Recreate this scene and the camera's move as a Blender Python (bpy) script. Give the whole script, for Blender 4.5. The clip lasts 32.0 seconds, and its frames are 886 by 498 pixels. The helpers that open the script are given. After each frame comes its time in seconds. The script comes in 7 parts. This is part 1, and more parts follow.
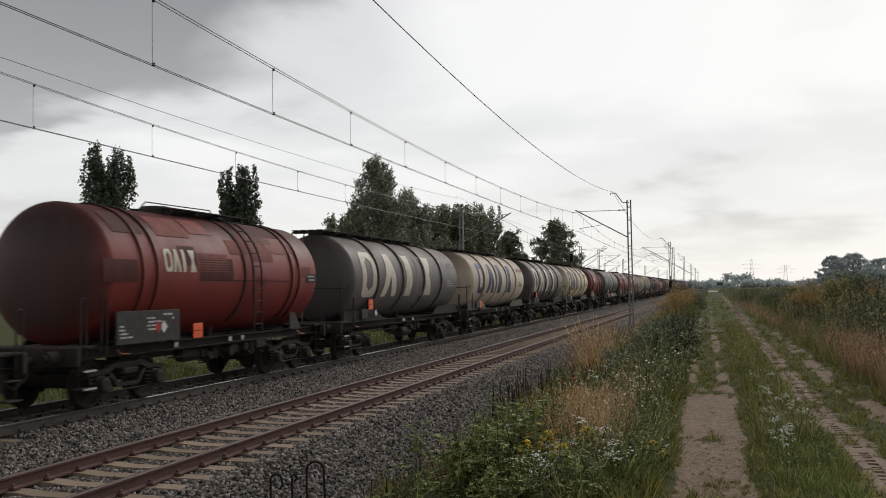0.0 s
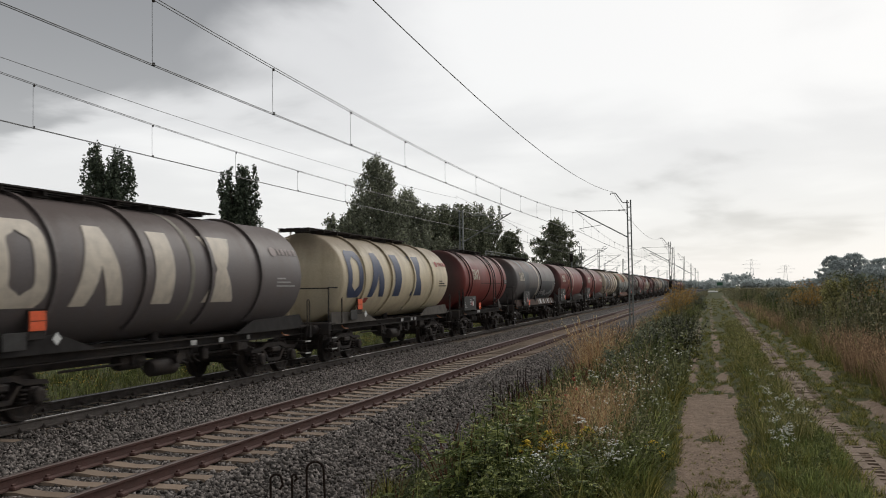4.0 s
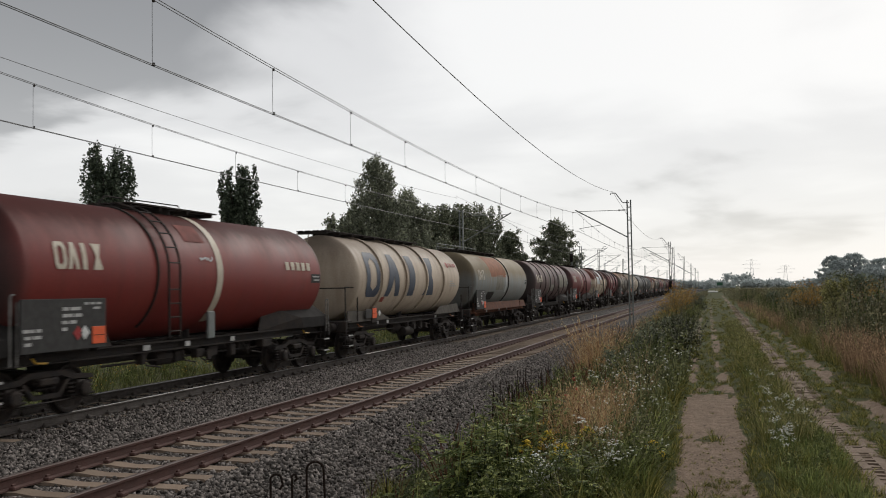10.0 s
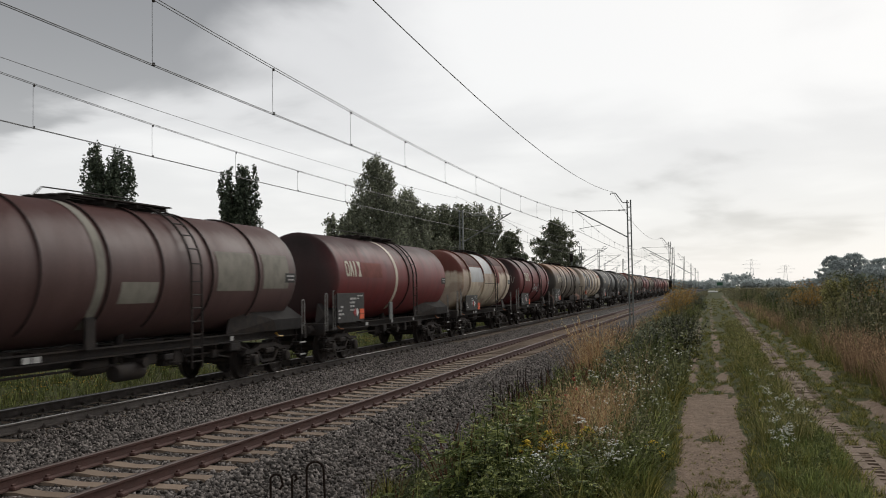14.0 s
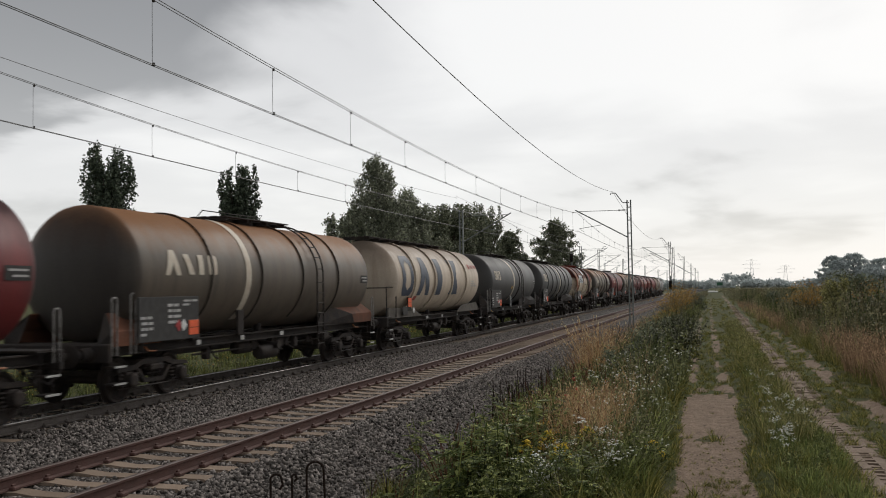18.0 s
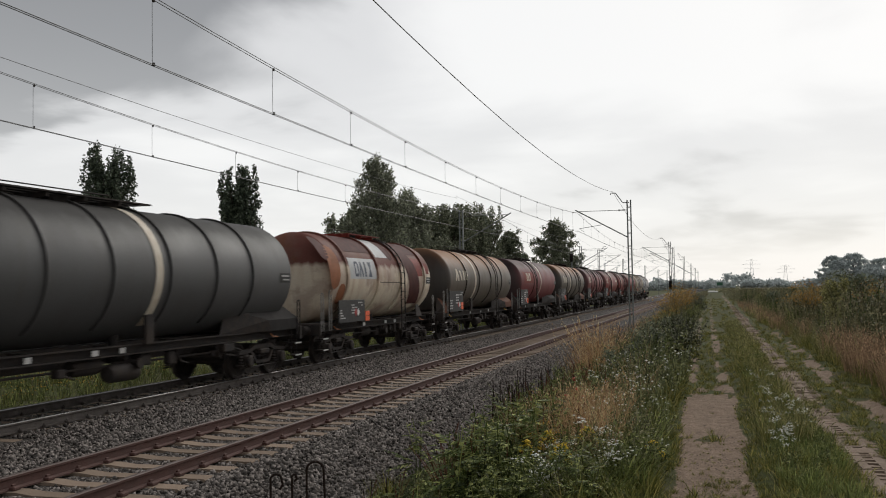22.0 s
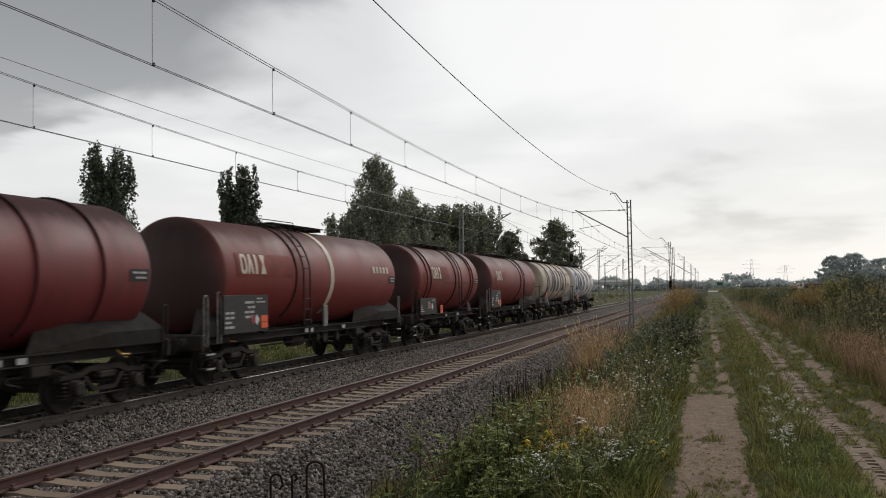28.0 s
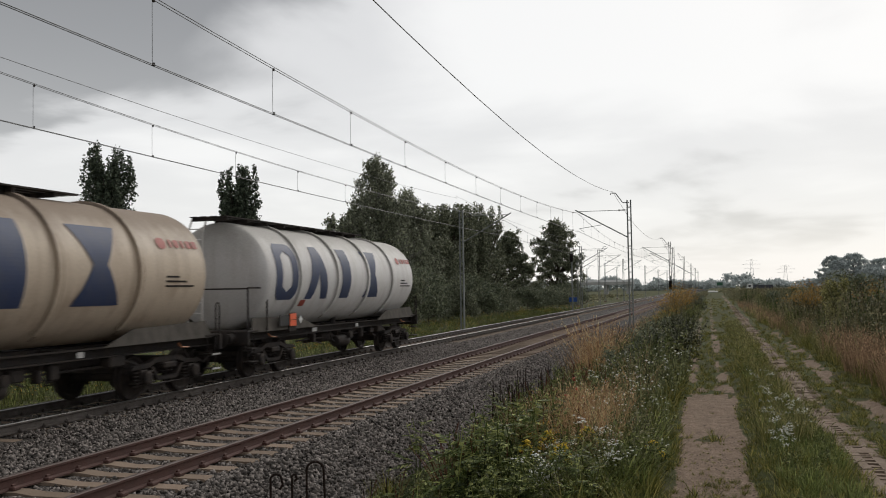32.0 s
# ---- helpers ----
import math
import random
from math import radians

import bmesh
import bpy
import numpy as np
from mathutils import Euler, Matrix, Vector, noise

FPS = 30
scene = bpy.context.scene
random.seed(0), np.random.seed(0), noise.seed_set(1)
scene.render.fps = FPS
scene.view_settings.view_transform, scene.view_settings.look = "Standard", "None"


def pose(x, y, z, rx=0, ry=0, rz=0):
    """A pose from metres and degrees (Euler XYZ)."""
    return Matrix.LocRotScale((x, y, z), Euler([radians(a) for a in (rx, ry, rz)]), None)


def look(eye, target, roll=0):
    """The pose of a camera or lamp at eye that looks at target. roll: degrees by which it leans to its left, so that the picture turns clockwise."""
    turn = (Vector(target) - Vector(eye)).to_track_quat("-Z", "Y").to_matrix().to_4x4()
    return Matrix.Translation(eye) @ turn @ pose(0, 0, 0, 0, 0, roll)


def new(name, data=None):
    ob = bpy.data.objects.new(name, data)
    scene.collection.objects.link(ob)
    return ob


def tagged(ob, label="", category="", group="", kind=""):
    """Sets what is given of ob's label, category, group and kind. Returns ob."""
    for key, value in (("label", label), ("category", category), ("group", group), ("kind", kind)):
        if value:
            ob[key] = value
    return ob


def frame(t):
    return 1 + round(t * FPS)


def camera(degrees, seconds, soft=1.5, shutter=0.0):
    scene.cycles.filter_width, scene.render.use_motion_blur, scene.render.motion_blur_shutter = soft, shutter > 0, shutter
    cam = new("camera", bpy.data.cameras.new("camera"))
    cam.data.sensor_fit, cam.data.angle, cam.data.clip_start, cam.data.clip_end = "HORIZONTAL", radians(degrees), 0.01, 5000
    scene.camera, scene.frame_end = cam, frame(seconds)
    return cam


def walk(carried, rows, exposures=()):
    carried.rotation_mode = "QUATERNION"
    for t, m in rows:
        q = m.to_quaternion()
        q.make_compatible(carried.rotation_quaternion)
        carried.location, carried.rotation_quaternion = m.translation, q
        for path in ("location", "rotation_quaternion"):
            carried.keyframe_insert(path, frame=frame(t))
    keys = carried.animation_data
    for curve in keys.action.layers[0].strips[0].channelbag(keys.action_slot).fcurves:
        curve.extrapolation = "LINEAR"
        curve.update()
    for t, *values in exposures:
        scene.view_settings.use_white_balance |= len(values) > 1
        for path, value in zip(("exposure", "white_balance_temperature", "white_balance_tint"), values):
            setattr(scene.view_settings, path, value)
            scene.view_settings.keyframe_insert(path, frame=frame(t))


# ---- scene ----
EYE = (0.0, 0.0, 2.168)
PAN, TILT, ROLL = 16.235, 2.546, -0.914
cam = camera(51.32, 32.0, soft=1.0, shutter=0.25)
aim = (EYE[0] - math.sin(radians(PAN)) * math.cos(radians(TILT)), EYE[1] + math.cos(radians(PAN)) * math.cos(radians(TILT)), EYE[2] + math.sin(radians(TILT)))
walk(cam, [(0.0, look(EYE, aim, ROLL)), (32.0, look(EYE, aim, ROLL))], exposures=[(0.0, 0.14), (32.0, 0.14)])

# ---- world and sun: an overcast sky, brightest ahead where the sun stands behind the cloud ----
SUN_AZ, SUN_EL = radians(14.0), radians(32.0)  # azimuth to the right of the track's direction


def sky():
    world = bpy.data.worlds.new("overcast_sky")
    world.use_nodes = True
    nt = world.node_tree
    nt.nodes.clear()
    n, link = nt.nodes.new, nt.links.new
    out, bg = n("ShaderNodeOutputWorld"), n("ShaderNodeBackground")
    tc = n("ShaderNodeTexCoord")
    air = n("ShaderNodeTexSky")
    air.sky_type, air.sun_disc = "NISHITA", False
    air.sun_elevation, air.sun_rotation = SUN_EL, SUN_AZ
    air_dim = n("ShaderNodeVectorMath")
    air_dim.operation = "SCALE"
    air_dim.inputs["Scale"].default_value = 0.10
    link(air.outputs[0], air_dim.inputs[0])
    # flatten the dome so that clouds grow smaller towards the horizon
    sep = n("ShaderNodeSeparateXYZ")
    link(tc.outputs["Generated"], sep.inputs[0])

    def op(kind, a, b=None, c=None, clamp=False):
        m = n("ShaderNodeMath")
        m.operation, m.use_clamp = kind, clamp
        for i, v in enumerate((a, b, c)):
            if v is None:
                continue
            if isinstance(v, (int, float)):
                m.inputs[i].default_value = v
            else:
                link(v, m.inputs[i])
        return m.outputs[0]

    up = op("ADD", op("MAXIMUM", sep.outputs[2], 0.0), 0.16)
    comb = n("ShaderNodeCombineXYZ")
    link(op("DIVIDE", sep.outputs[0], up), comb.inputs[0])
    link(op("DIVIDE", sep.outputs[1], up), comb.inputs[1])

    def cloud(scale, detail, shift):
        mp = n("ShaderNodeMapping")
        mp.inputs["Location"].default_value = shift
        link(comb.outputs[0], mp.inputs[0])
        nz = n("ShaderNodeTexNoise")
        nz.inputs["Scale"].default_value, nz.inputs["Detail"].default_value = scale, detail
        nz.inputs["Roughness"].default_value = 0.48
        nz.inputs["Distortion"].default_value = 0.3
        link(mp.outputs[0], nz.inputs[0])
        return nz.outputs[0]

    big, fine = cloud(0.42, 4.0, CLOUD_A), cloud(1.15, 7.0, CLOUD_B)
    thick = op("ADD", op("MULTIPLY", big, 0.62), op("MULTIPLY", fine, 0.38))
    # glow of the hidden sun
    dot = n("ShaderNodeVectorMath")
    dot.operation = "DOT_PRODUCT"
    link(tc.outputs["Generated"], dot.inputs[0])
    dot.inputs[1].default_value = (math.sin(SUN_AZ) * math.cos(SUN_EL), math.cos(SUN_AZ) * math.cos(SUN_EL), math.sin(SUN_EL))
    glow = op("POWER", op("MAXIMUM", op("MULTIPLY_ADD", dot.outputs["Value"], 0.5, 0.5), 0.0), 9.0)
    veil = op("SUBTRACT", op("ADD", op("MULTIPLY", glow, 0.44), 0.50), op("MULTIPLY", op("SUBTRACT", thick, 0.47), 3.8))
    # a heavy bank of cloud ahead on the left with a ragged lower edge, and a thinner grey one low over the line
    bank = n("ShaderNodeVectorMath")
    bank.operation = "DOT_PRODUCT"
    link(tc.outputs["Generated"], bank.inputs[0])
    bank.inputs[1].default_value = (math.sin(BANK_AZ) * math.cos(BANK_EL), math.cos(BANK_AZ) * math.cos(BANK_EL), math.sin(BANK_EL))
    heavy = op("POWER", op("MAXIMUM", op("MULTIPLY_ADD", bank.outputs["Value"], 0.5, 0.5), 0.0), 28.0)
    lower = n("ShaderNodeMapRange")
    lower.interpolation_type = "SMOOTHSTEP"
    lower.inputs[1].default_value, lower.inputs[2].default_value = 0.135, 0.225
    link(op("MULTIPLY_ADD", op("SUBTRACT", fine, 0.5), 0.13, sep.outputs[2]), lower.inputs[0])
    veil = op("SUBTRACT", veil, op("MULTIPLY", op("MULTIPLY", heavy, lower.outputs[0]), 1.08))
    az, el = op("ARCTAN2", sep.outputs[0], sep.outputs[1]), op("ARCSINE", sep.outputs[2])
    u = op("DIVIDE", op("SUBTRACT", op("MULTIPLY_ADD", op("SUBTRACT", big, 0.5), 0.25, az), THIN_AZ), 0.17)
    w = op("DIVIDE", op("SUBTRACT", op("MULTIPLY_ADD", op("SUBTRACT", fine, 0.5), 0.18, el), THIN_EL), 0.062)
    thin = op("EXPONENT", op("MULTIPLY", op("ADD", op("MULTIPLY", u, u), op("MULTIPLY", w, w)), -1.0))
    veil = op("SUBTRACT", veil, op("MULTIPLY", thin, 0.30))
    veil = op("MAXIMUM", veil, 0.16)
    ramp = n("ShaderNodeValToRGB")
    ramp.color_ramp.interpolation = "EASE"
    els = ramp.color_ramp.elements
    els[0].position, els[0].color = 0.20, (0.243, 0.244, 0.248, 1)
    els[1].position, els[1].color = 0.97, (0.865, 0.86, 0.85, 1)
    mid = els.new(0.52)
    mid.color = (0.672, 0.670, 0.672, 1)
    link(veil, ramp.inputs[0])
    # haze: the lowest degrees turn even and pale
    haze = op("POWER", op("SUBTRACT", 1.0, op("MULTIPLY", op("MAXIMUM", sep.outputs[2], 0.0), 2.0, clamp=True)), 3.0)
    mix = n("ShaderNodeMixRGB")
    link(op("MULTIPLY", haze, 0.92), mix.inputs[0])
    link(ramp.outputs[0], mix.inputs[1])
    mix.inputs[2].default_value = (0.86, 0.86, 0.85, 1)
    blend = n("ShaderNodeMixRGB")
    blend.inputs[0].default_value = 0.93
    link(air_dim.outputs[0], blend.inputs[1])
    link(mix.outputs[0], blend.inputs[2])
    link(blend.outputs[0], bg.inputs[0])
    bg.inputs[1].default_value = SKY_GAIN
    link(bg.outputs[0], out.inputs[0])
    scene.world = world


BANK_AZ, BANK_EL = radians(-49.0), radians(22.0)
THIN_AZ, THIN_EL = radians(-8.5), radians(9.6)
CLOUD_A, CLOUD_B, SKY_GAIN = (3.1, 0.7, 0.0), (0.4, 2.2, 5.0), 1.0
sky()
sun = new("sun", bpy.data.lights.new("sun", "SUN"))
sun.data.energy, sun.data.angle, sun.data.color = 1.0, radians(25), (1.0, 0.96, 0.9)
sun.rotation_euler = Vector((-math.sin(SUN_AZ) * math.cos(SUN_EL), -math.cos(SUN_AZ) * math.cos(SUN_EL), -math.sin(SUN_EL))).to_track_quat("-Z", "Y").to_euler()

# ---- materials ----
def material(name, base, rough=0.7, metal=0.0, vary=0.25, scale=6.0, tint=None, bump=0.0, fine=60.0, per_object=0.0, per_island=0.0, coords="Object", gloss=None, see=0.0):
    """A node material: a base colour that drifts at two scales towards tint, fine relief, and a random shift by object or by island."""
    m = bpy.data.materials.new(name)
    m.use_nodes = True
    nt = m.node_tree
    n, link = nt.nodes.new, nt.links.new
    b = nt.nodes["Principled BSDF"]
    b.inputs["Roughness"].default_value, b.inputs["Metallic"].default_value = rough, metal
    tc = n("ShaderNodeTexCoord")
    at = tc.outputs[coords]
    one, two = n("ShaderNodeTexNoise"), n("ShaderNodeTexNoise")
    one.inputs["Scale"].default_value, one.inputs["Detail"].default_value = scale, 5.0
    two.inputs["Scale"].default_value, two.inputs["Detail"].default_value = fine, 3.0
    link(at, one.inputs[0]), link(at, two.inputs[0])
    tint = tint or tuple(c * 0.45 for c in base)
    ramp = n("ShaderNodeValToRGB")
    ramp.color_ramp.elements[0].position, ramp.color_ramp.elements[1].position = 0.38, 0.68
    link(one.outputs[0], ramp.inputs[0])
    mix = n("ShaderNodeMixRGB")
    mix.inputs[1].default_value, mix.inputs[2].default_value = (*base, 1), (*tint, 1)
    amount = n("ShaderNodeMath")
    amount.operation = "MULTIPLY"
    amount.inputs[1].default_value = min(1.0, vary * 2)
    link(ramp.outputs[0], amount.inputs[0]), link(amount.outputs[0], mix.inputs[0])
    hsv = n("ShaderNodeHueSaturation")
    link(mix.outputs[0], hsv.inputs["Color"])
    val = n("ShaderNodeMapRange")
    val.inputs[3].default_value, val.inputs[4].default_value = 1 - vary, 1 + vary
    link(two.outputs[0], val.inputs[0])
    last = val.outputs[0]
    for amount_, node, sock in ((per_object, "ShaderNodeObjectInfo", "Random"), (per_island, "ShaderNodeNewGeometry", "Random Per Island")):
        if amount_:
            r = n(node)
            mr = n("ShaderNodeMapRange")
            mr.inputs[3].default_value, mr.inputs[4].default_value = 1 - amount_, 1 + amount_
            link(r.outputs[sock], mr.inputs[0])
            mu = n("ShaderNodeMath")
            mu.operation = "MULTIPLY"
            link(last, mu.inputs[0]), link(mr.outputs[0], mu.inputs[1])
            last = mu.outputs[0]
    link(last, hsv.inputs["Value"])
    link(hsv.outputs[0], b.inputs["Base Color"])
    if bump:
        bp = n("ShaderNodeBump")
        bp.inputs["Strength"].default_value, bp.inputs["Distance"].default_value = bump, 0.02
        link(two.outputs[0], bp.inputs["Height"]), link(bp.outputs[0], b.inputs["Normal"])
    if rough > 0.84 and gloss is None:
        gloss = 0.08
    if gloss is not None:
        b.inputs["Specular IOR Level"].default_value = gloss
    if see:
        b.inputs["Transmission Weight"].default_value = 0.0
        b.inputs["Subsurface Weight"].default_value = see
        b.inputs["Subsurface Radius"].default_value = (0.01, 0.02, 0.004)
    return m


def leafy(name, base, tint, vary=0.3, calm=False):
    """Leaves: a diffuse face that lets some light through, each leaf a little different."""
    m = bpy.data.materials.new(name)
    m.use_nodes = True
    nt = m.node_tree
    n, link = nt.nodes.new, nt.links.new
    b, out = nt.nodes["Principled BSDF"], nt.nodes["Material Output"]
    b.inputs["Roughness"].default_value, b.inputs["Specular IOR Level"].default_value = 0.55, 0.14
    geo = n("ShaderNodeNewGeometry")
    ramp = n("ShaderNodeValToRGB")
    e = ramp.color_ramp.elements
    e[0].position, e[0].color = 0.0, (*(c * (1 - vary) * (1.0 if calm else 0.55) for c in base), 1)
    e[1].position, e[1].color = 1.0, (*(min(0.8, c * (1.0 if calm else 1.35)) for c in tint), 1)
    mid = e.new(0.62)
    mid.color = (*base, 1)
    link(geo.outputs["Random Per Island"], ramp.inputs[0])
    tc, nz = n("ShaderNodeTexCoord"), n("ShaderNodeTexNoise")
    nz.inputs["Scale"].default_value = 2.2
    link(tc.outputs["Object"], nz.inputs[0])
    mr = n("ShaderNodeMapRange")
    mr.inputs[3].default_value, mr.inputs[4].default_value = (0.85, 1.15) if calm else (0.45, 1.5)
    link(nz.outputs[0], mr.inputs[0])
    hsv = n("ShaderNodeHueSaturation")
    link(ramp.outputs[0], hsv.inputs["Color"]), link(mr.outputs[0], hsv.inputs["Value"])
    link(hsv.outputs[0], b.inputs["Base Color"])
    tr, mix = n("ShaderNodeBsdfTranslucent"), n("ShaderNodeMixShader")
    link(hsv.outputs[0], tr.inputs[0])
    mix.inputs[0].default_value = 0.26
    link(b.outputs[0], mix.inputs[1]), link(tr.outputs[0], mix.inputs[2]), link(mix.outputs[0], out.inputs[0])
    return m


def tank_paint(name, base, dirt, top, rust=0.0, streak=0.5, fade=(0.5, 0.5, 0.5), wear=0.0, ends=0.6, crown=(3.25, 3.95)):
    """Weathered paint of a tank: soot on the crown with a ragged lower edge, dirt streaks that run down, faded and rusty patches."""
    m = bpy.data.materials.new(name)
    m.use_nodes = True
    nt = m.node_tree
    n, link = nt.nodes.new, nt.links.new
    b = nt.nodes["Principled BSDF"]
    tc = n("ShaderNodeTexCoord")
    sep = n("ShaderNodeSeparateXYZ")
    link(tc.outputs["Object"], sep.inputs[0])

    def noise_at(scale, detail, stretch=(1, 1, 1)):
        mp, nz = n("ShaderNodeMapping"), n("ShaderNodeTexNoise")
        mp.inputs["Scale"].default_value = stretch
        link(tc.outputs["Object"], mp.inputs[0]), link(mp.outputs[0], nz.inputs[0])
        nz.inputs["Scale"].default_value, nz.inputs["Detail"].default_value = scale, detail
        return nz.outputs[0]

    def mixed(fac, a, c):
        mx = n("ShaderNodeMixRGB")
        link(fac, mx.inputs[0])
        link(a, mx.inputs[1]) if not isinstance(a, tuple) else setattr_color(mx, 1, a)
        link(c, mx.inputs[2]) if not isinstance(c, tuple) else setattr_color(mx, 2, c)
        return mx.outputs[0]

    def setattr_color(node, i, c):
        node.inputs[i].default_value = (*c, 1)

    def ranged(v, a, c, d=0.0, e=1.0):
        mr = n("ShaderNodeMapRange")
        for i, x in zip((1, 2, 3, 4), (a, c, d, e)):
            mr.inputs[i].default_value = x
        link(v, mr.inputs[0])
        return mr.outputs[0]

    def times(v, k):
        mu = n("ShaderNodeMath")
        mu.operation = "MULTIPLY"
        link(v, mu.inputs[0])
        if isinstance(k, float):
            mu.inputs[1].default_value = k
        else:
            link(k, mu.inputs[1])
        return mu.outputs[0]

    streaks = noise_at(3.2, 4.0, (1.0, 1.0, 0.12))
    blotch = noise_at(0.9, 5.0)
    grain = noise_at(26.0, 3.0)
    col = mixed(times(ranged(blotch, 0.35, 0.7), 0.55), base, tuple(x * 0.72 + y * 0.28 for x, y in zip(base, fade)))
    col = mixed(times(ranged(streaks, 0.47, 0.72), streak), col, dirt)
    edge = n("ShaderNodeMath")
    edge.operation = "MULTIPLY_ADD"
    link(streaks, edge.inputs[0])
    edge.inputs[1].default_value = 0.5
    link(sep.outputs[2], edge.inputs[2])
    soot = ranged(edge.outputs[0], *crown)
    col = mixed(times(soot, 0.92), col, top)
    if rust:
        col = mixed(times(ranged(noise_at(1.7, 7.0, (1, 1, 0.6)), 0.56, 0.66), rust), col, (0.16, 0.06, 0.025))
    if wear:
        col = mixed(times(ranged(noise_at(0.55, 6.0, (1, 1, 1.5)), 0.50, 0.56), wear), col, (0.14, 0.025, 0.02))
    # darker towards the dished ends, with a ragged edge
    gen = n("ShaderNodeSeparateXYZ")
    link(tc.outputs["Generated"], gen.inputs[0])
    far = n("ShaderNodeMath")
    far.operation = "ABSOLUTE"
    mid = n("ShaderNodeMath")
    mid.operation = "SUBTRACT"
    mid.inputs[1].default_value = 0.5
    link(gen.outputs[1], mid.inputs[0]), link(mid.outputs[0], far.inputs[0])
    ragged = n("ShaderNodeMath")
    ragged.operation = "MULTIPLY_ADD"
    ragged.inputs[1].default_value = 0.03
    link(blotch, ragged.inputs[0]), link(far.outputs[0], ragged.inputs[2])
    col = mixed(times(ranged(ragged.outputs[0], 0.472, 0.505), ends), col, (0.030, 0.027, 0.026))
    hsv = n("ShaderNodeHueSaturation")
    link(col, hsv.inputs["Color"]), link(ranged(grain, 0.2, 0.8, 0.88, 1.12), hsv.inputs["Value"])
    link(hsv.outputs[0], b.inputs["Base Color"])
    link(ranged(blotch, 0.3, 0.7, 0.48, 0.60), b.inputs["Roughness"])
    link(ranged(soot, 0.0, 1.0, 0.36, 0.06), b.inputs["Specular IOR Level"])
    bp = n("ShaderNodeBump")
    bp.inputs["Strength"].default_value, bp.inputs["Distance"].default_value = 0.05, 0.01
    link(blotch, bp.inputs["Height"]), link(bp.outputs[0], b.inputs["Normal"])
    return m


STEEL_DARK = material("grimy_steel", (0.034, 0.030, 0.029), 0.72, 0.0, 0.35, 3.0, (0.050, 0.038, 0.030), 0.3, gloss=0.12)
STEEL_BOGIE = material("bogie_steel", (0.030, 0.026, 0.025), 0.7, 0.0, 0.4, 5.0, (0.055, 0.042, 0.034), 0.3, gloss=0.12)
RAIL_PALE = material("pale_grab_rail_paint", (0.26, 0.245, 0.23), 0.7, 0.0, 0.4, 9.0, (0.08, 0.07, 0.06))
RAIL_RUST = material("rusty_rail", (0.095, 0.043, 0.034), 0.8, 0.0, 0.25, 7.0, (0.07, 0.04, 0.032), 0.25, coords="Object")
RAIL_GREY = material("dusty_rail", (0.12, 0.105, 0.095), 0.85, 0.0, 0.25, 7.0, (0.05, 0.042, 0.038), 0.25)
RAIL_TOP = material("shiny_rail_head", (0.26, 0.25, 0.24), 0.42, 0.8, 0.12, 9.0)
RAIL_TOP_DULL = material("dull_rail_head", (0.095, 0.062, 0.052), 0.62, 0.1, 0.2, 9.0)
CONCRETE = material("stained_sleeper_concrete", (0.255, 0.195, 0.148), 0.9, 0.0, 0.22, 4.0, (0.22, 0.165, 0.125), 0.3, per_object=0.15)
STONE = material("crushed_stone", (0.190, 0.169, 0.154), 0.95, 0.0, 0.2, 5.0, (0.14, 0.12, 0.105), 0.2, per_island=0.85)


def ballast_material():
    """Crushed stone seen as a bed: every stone a cell of its own grey, with dark joints between."""
    m = material("ballast_stone", (0.135, 0.121, 0.112), 0.95, 0.0, 0.35, 0.5, (0.105, 0.094, 0.086), 0.0, fine=30.0)
    nt = m.node_tree
    n, link = nt.nodes.new, nt.links.new
    b = nt.nodes["Principled BSDF"]
    old = b.inputs["Base Color"].links[0].from_socket
    tc, cell, edge = n("ShaderNodeTexCoord"), n("ShaderNodeTexVoronoi"), n("ShaderNodeTexVoronoi")
    edge.feature = "DISTANCE_TO_EDGE"
    for v in (cell, edge):
        v.inputs["Scale"].default_value = 15.0
        link(tc.outputs["Object"], v.inputs["Vector"])
    grey = n("ShaderNodeSeparateColor")
    link(cell.outputs["Color"], grey.inputs[0])
    shade, joint, both, hsv = n("ShaderNodeMapRange"), n("ShaderNodeMapRange"), n("ShaderNodeMath"), n("ShaderNodeHueSaturation")
    shade.inputs[3].default_value, shade.inputs[4].default_value = 0.45, 1.7
    link(grey.outputs[0], shade.inputs[0])
    joint.inputs[1].default_value, joint.inputs[2].default_value, joint.inputs[3].default_value = 0.02, 0.16, 0.15
    link(edge.outputs["Distance"], joint.inputs[0])
    both.operation = "MULTIPLY"
    link(shade.outputs[0], both.inputs[0]), link(joint.outputs[0], both.inputs[1])
    link(old, hsv.inputs["Color"]), link(both.outputs[0], hsv.inputs["Value"]), link(hsv.outputs[0], b.inputs["Base Color"])
    bp = n("ShaderNodeBump")
    bp.inputs["Strength"].default_value, bp.inputs["Distance"].default_value = 1.0, 0.03
    link(edge.outputs["Distance"], bp.inputs["Height"]), link(bp.outputs[0], b.inputs["Normal"])
    return m


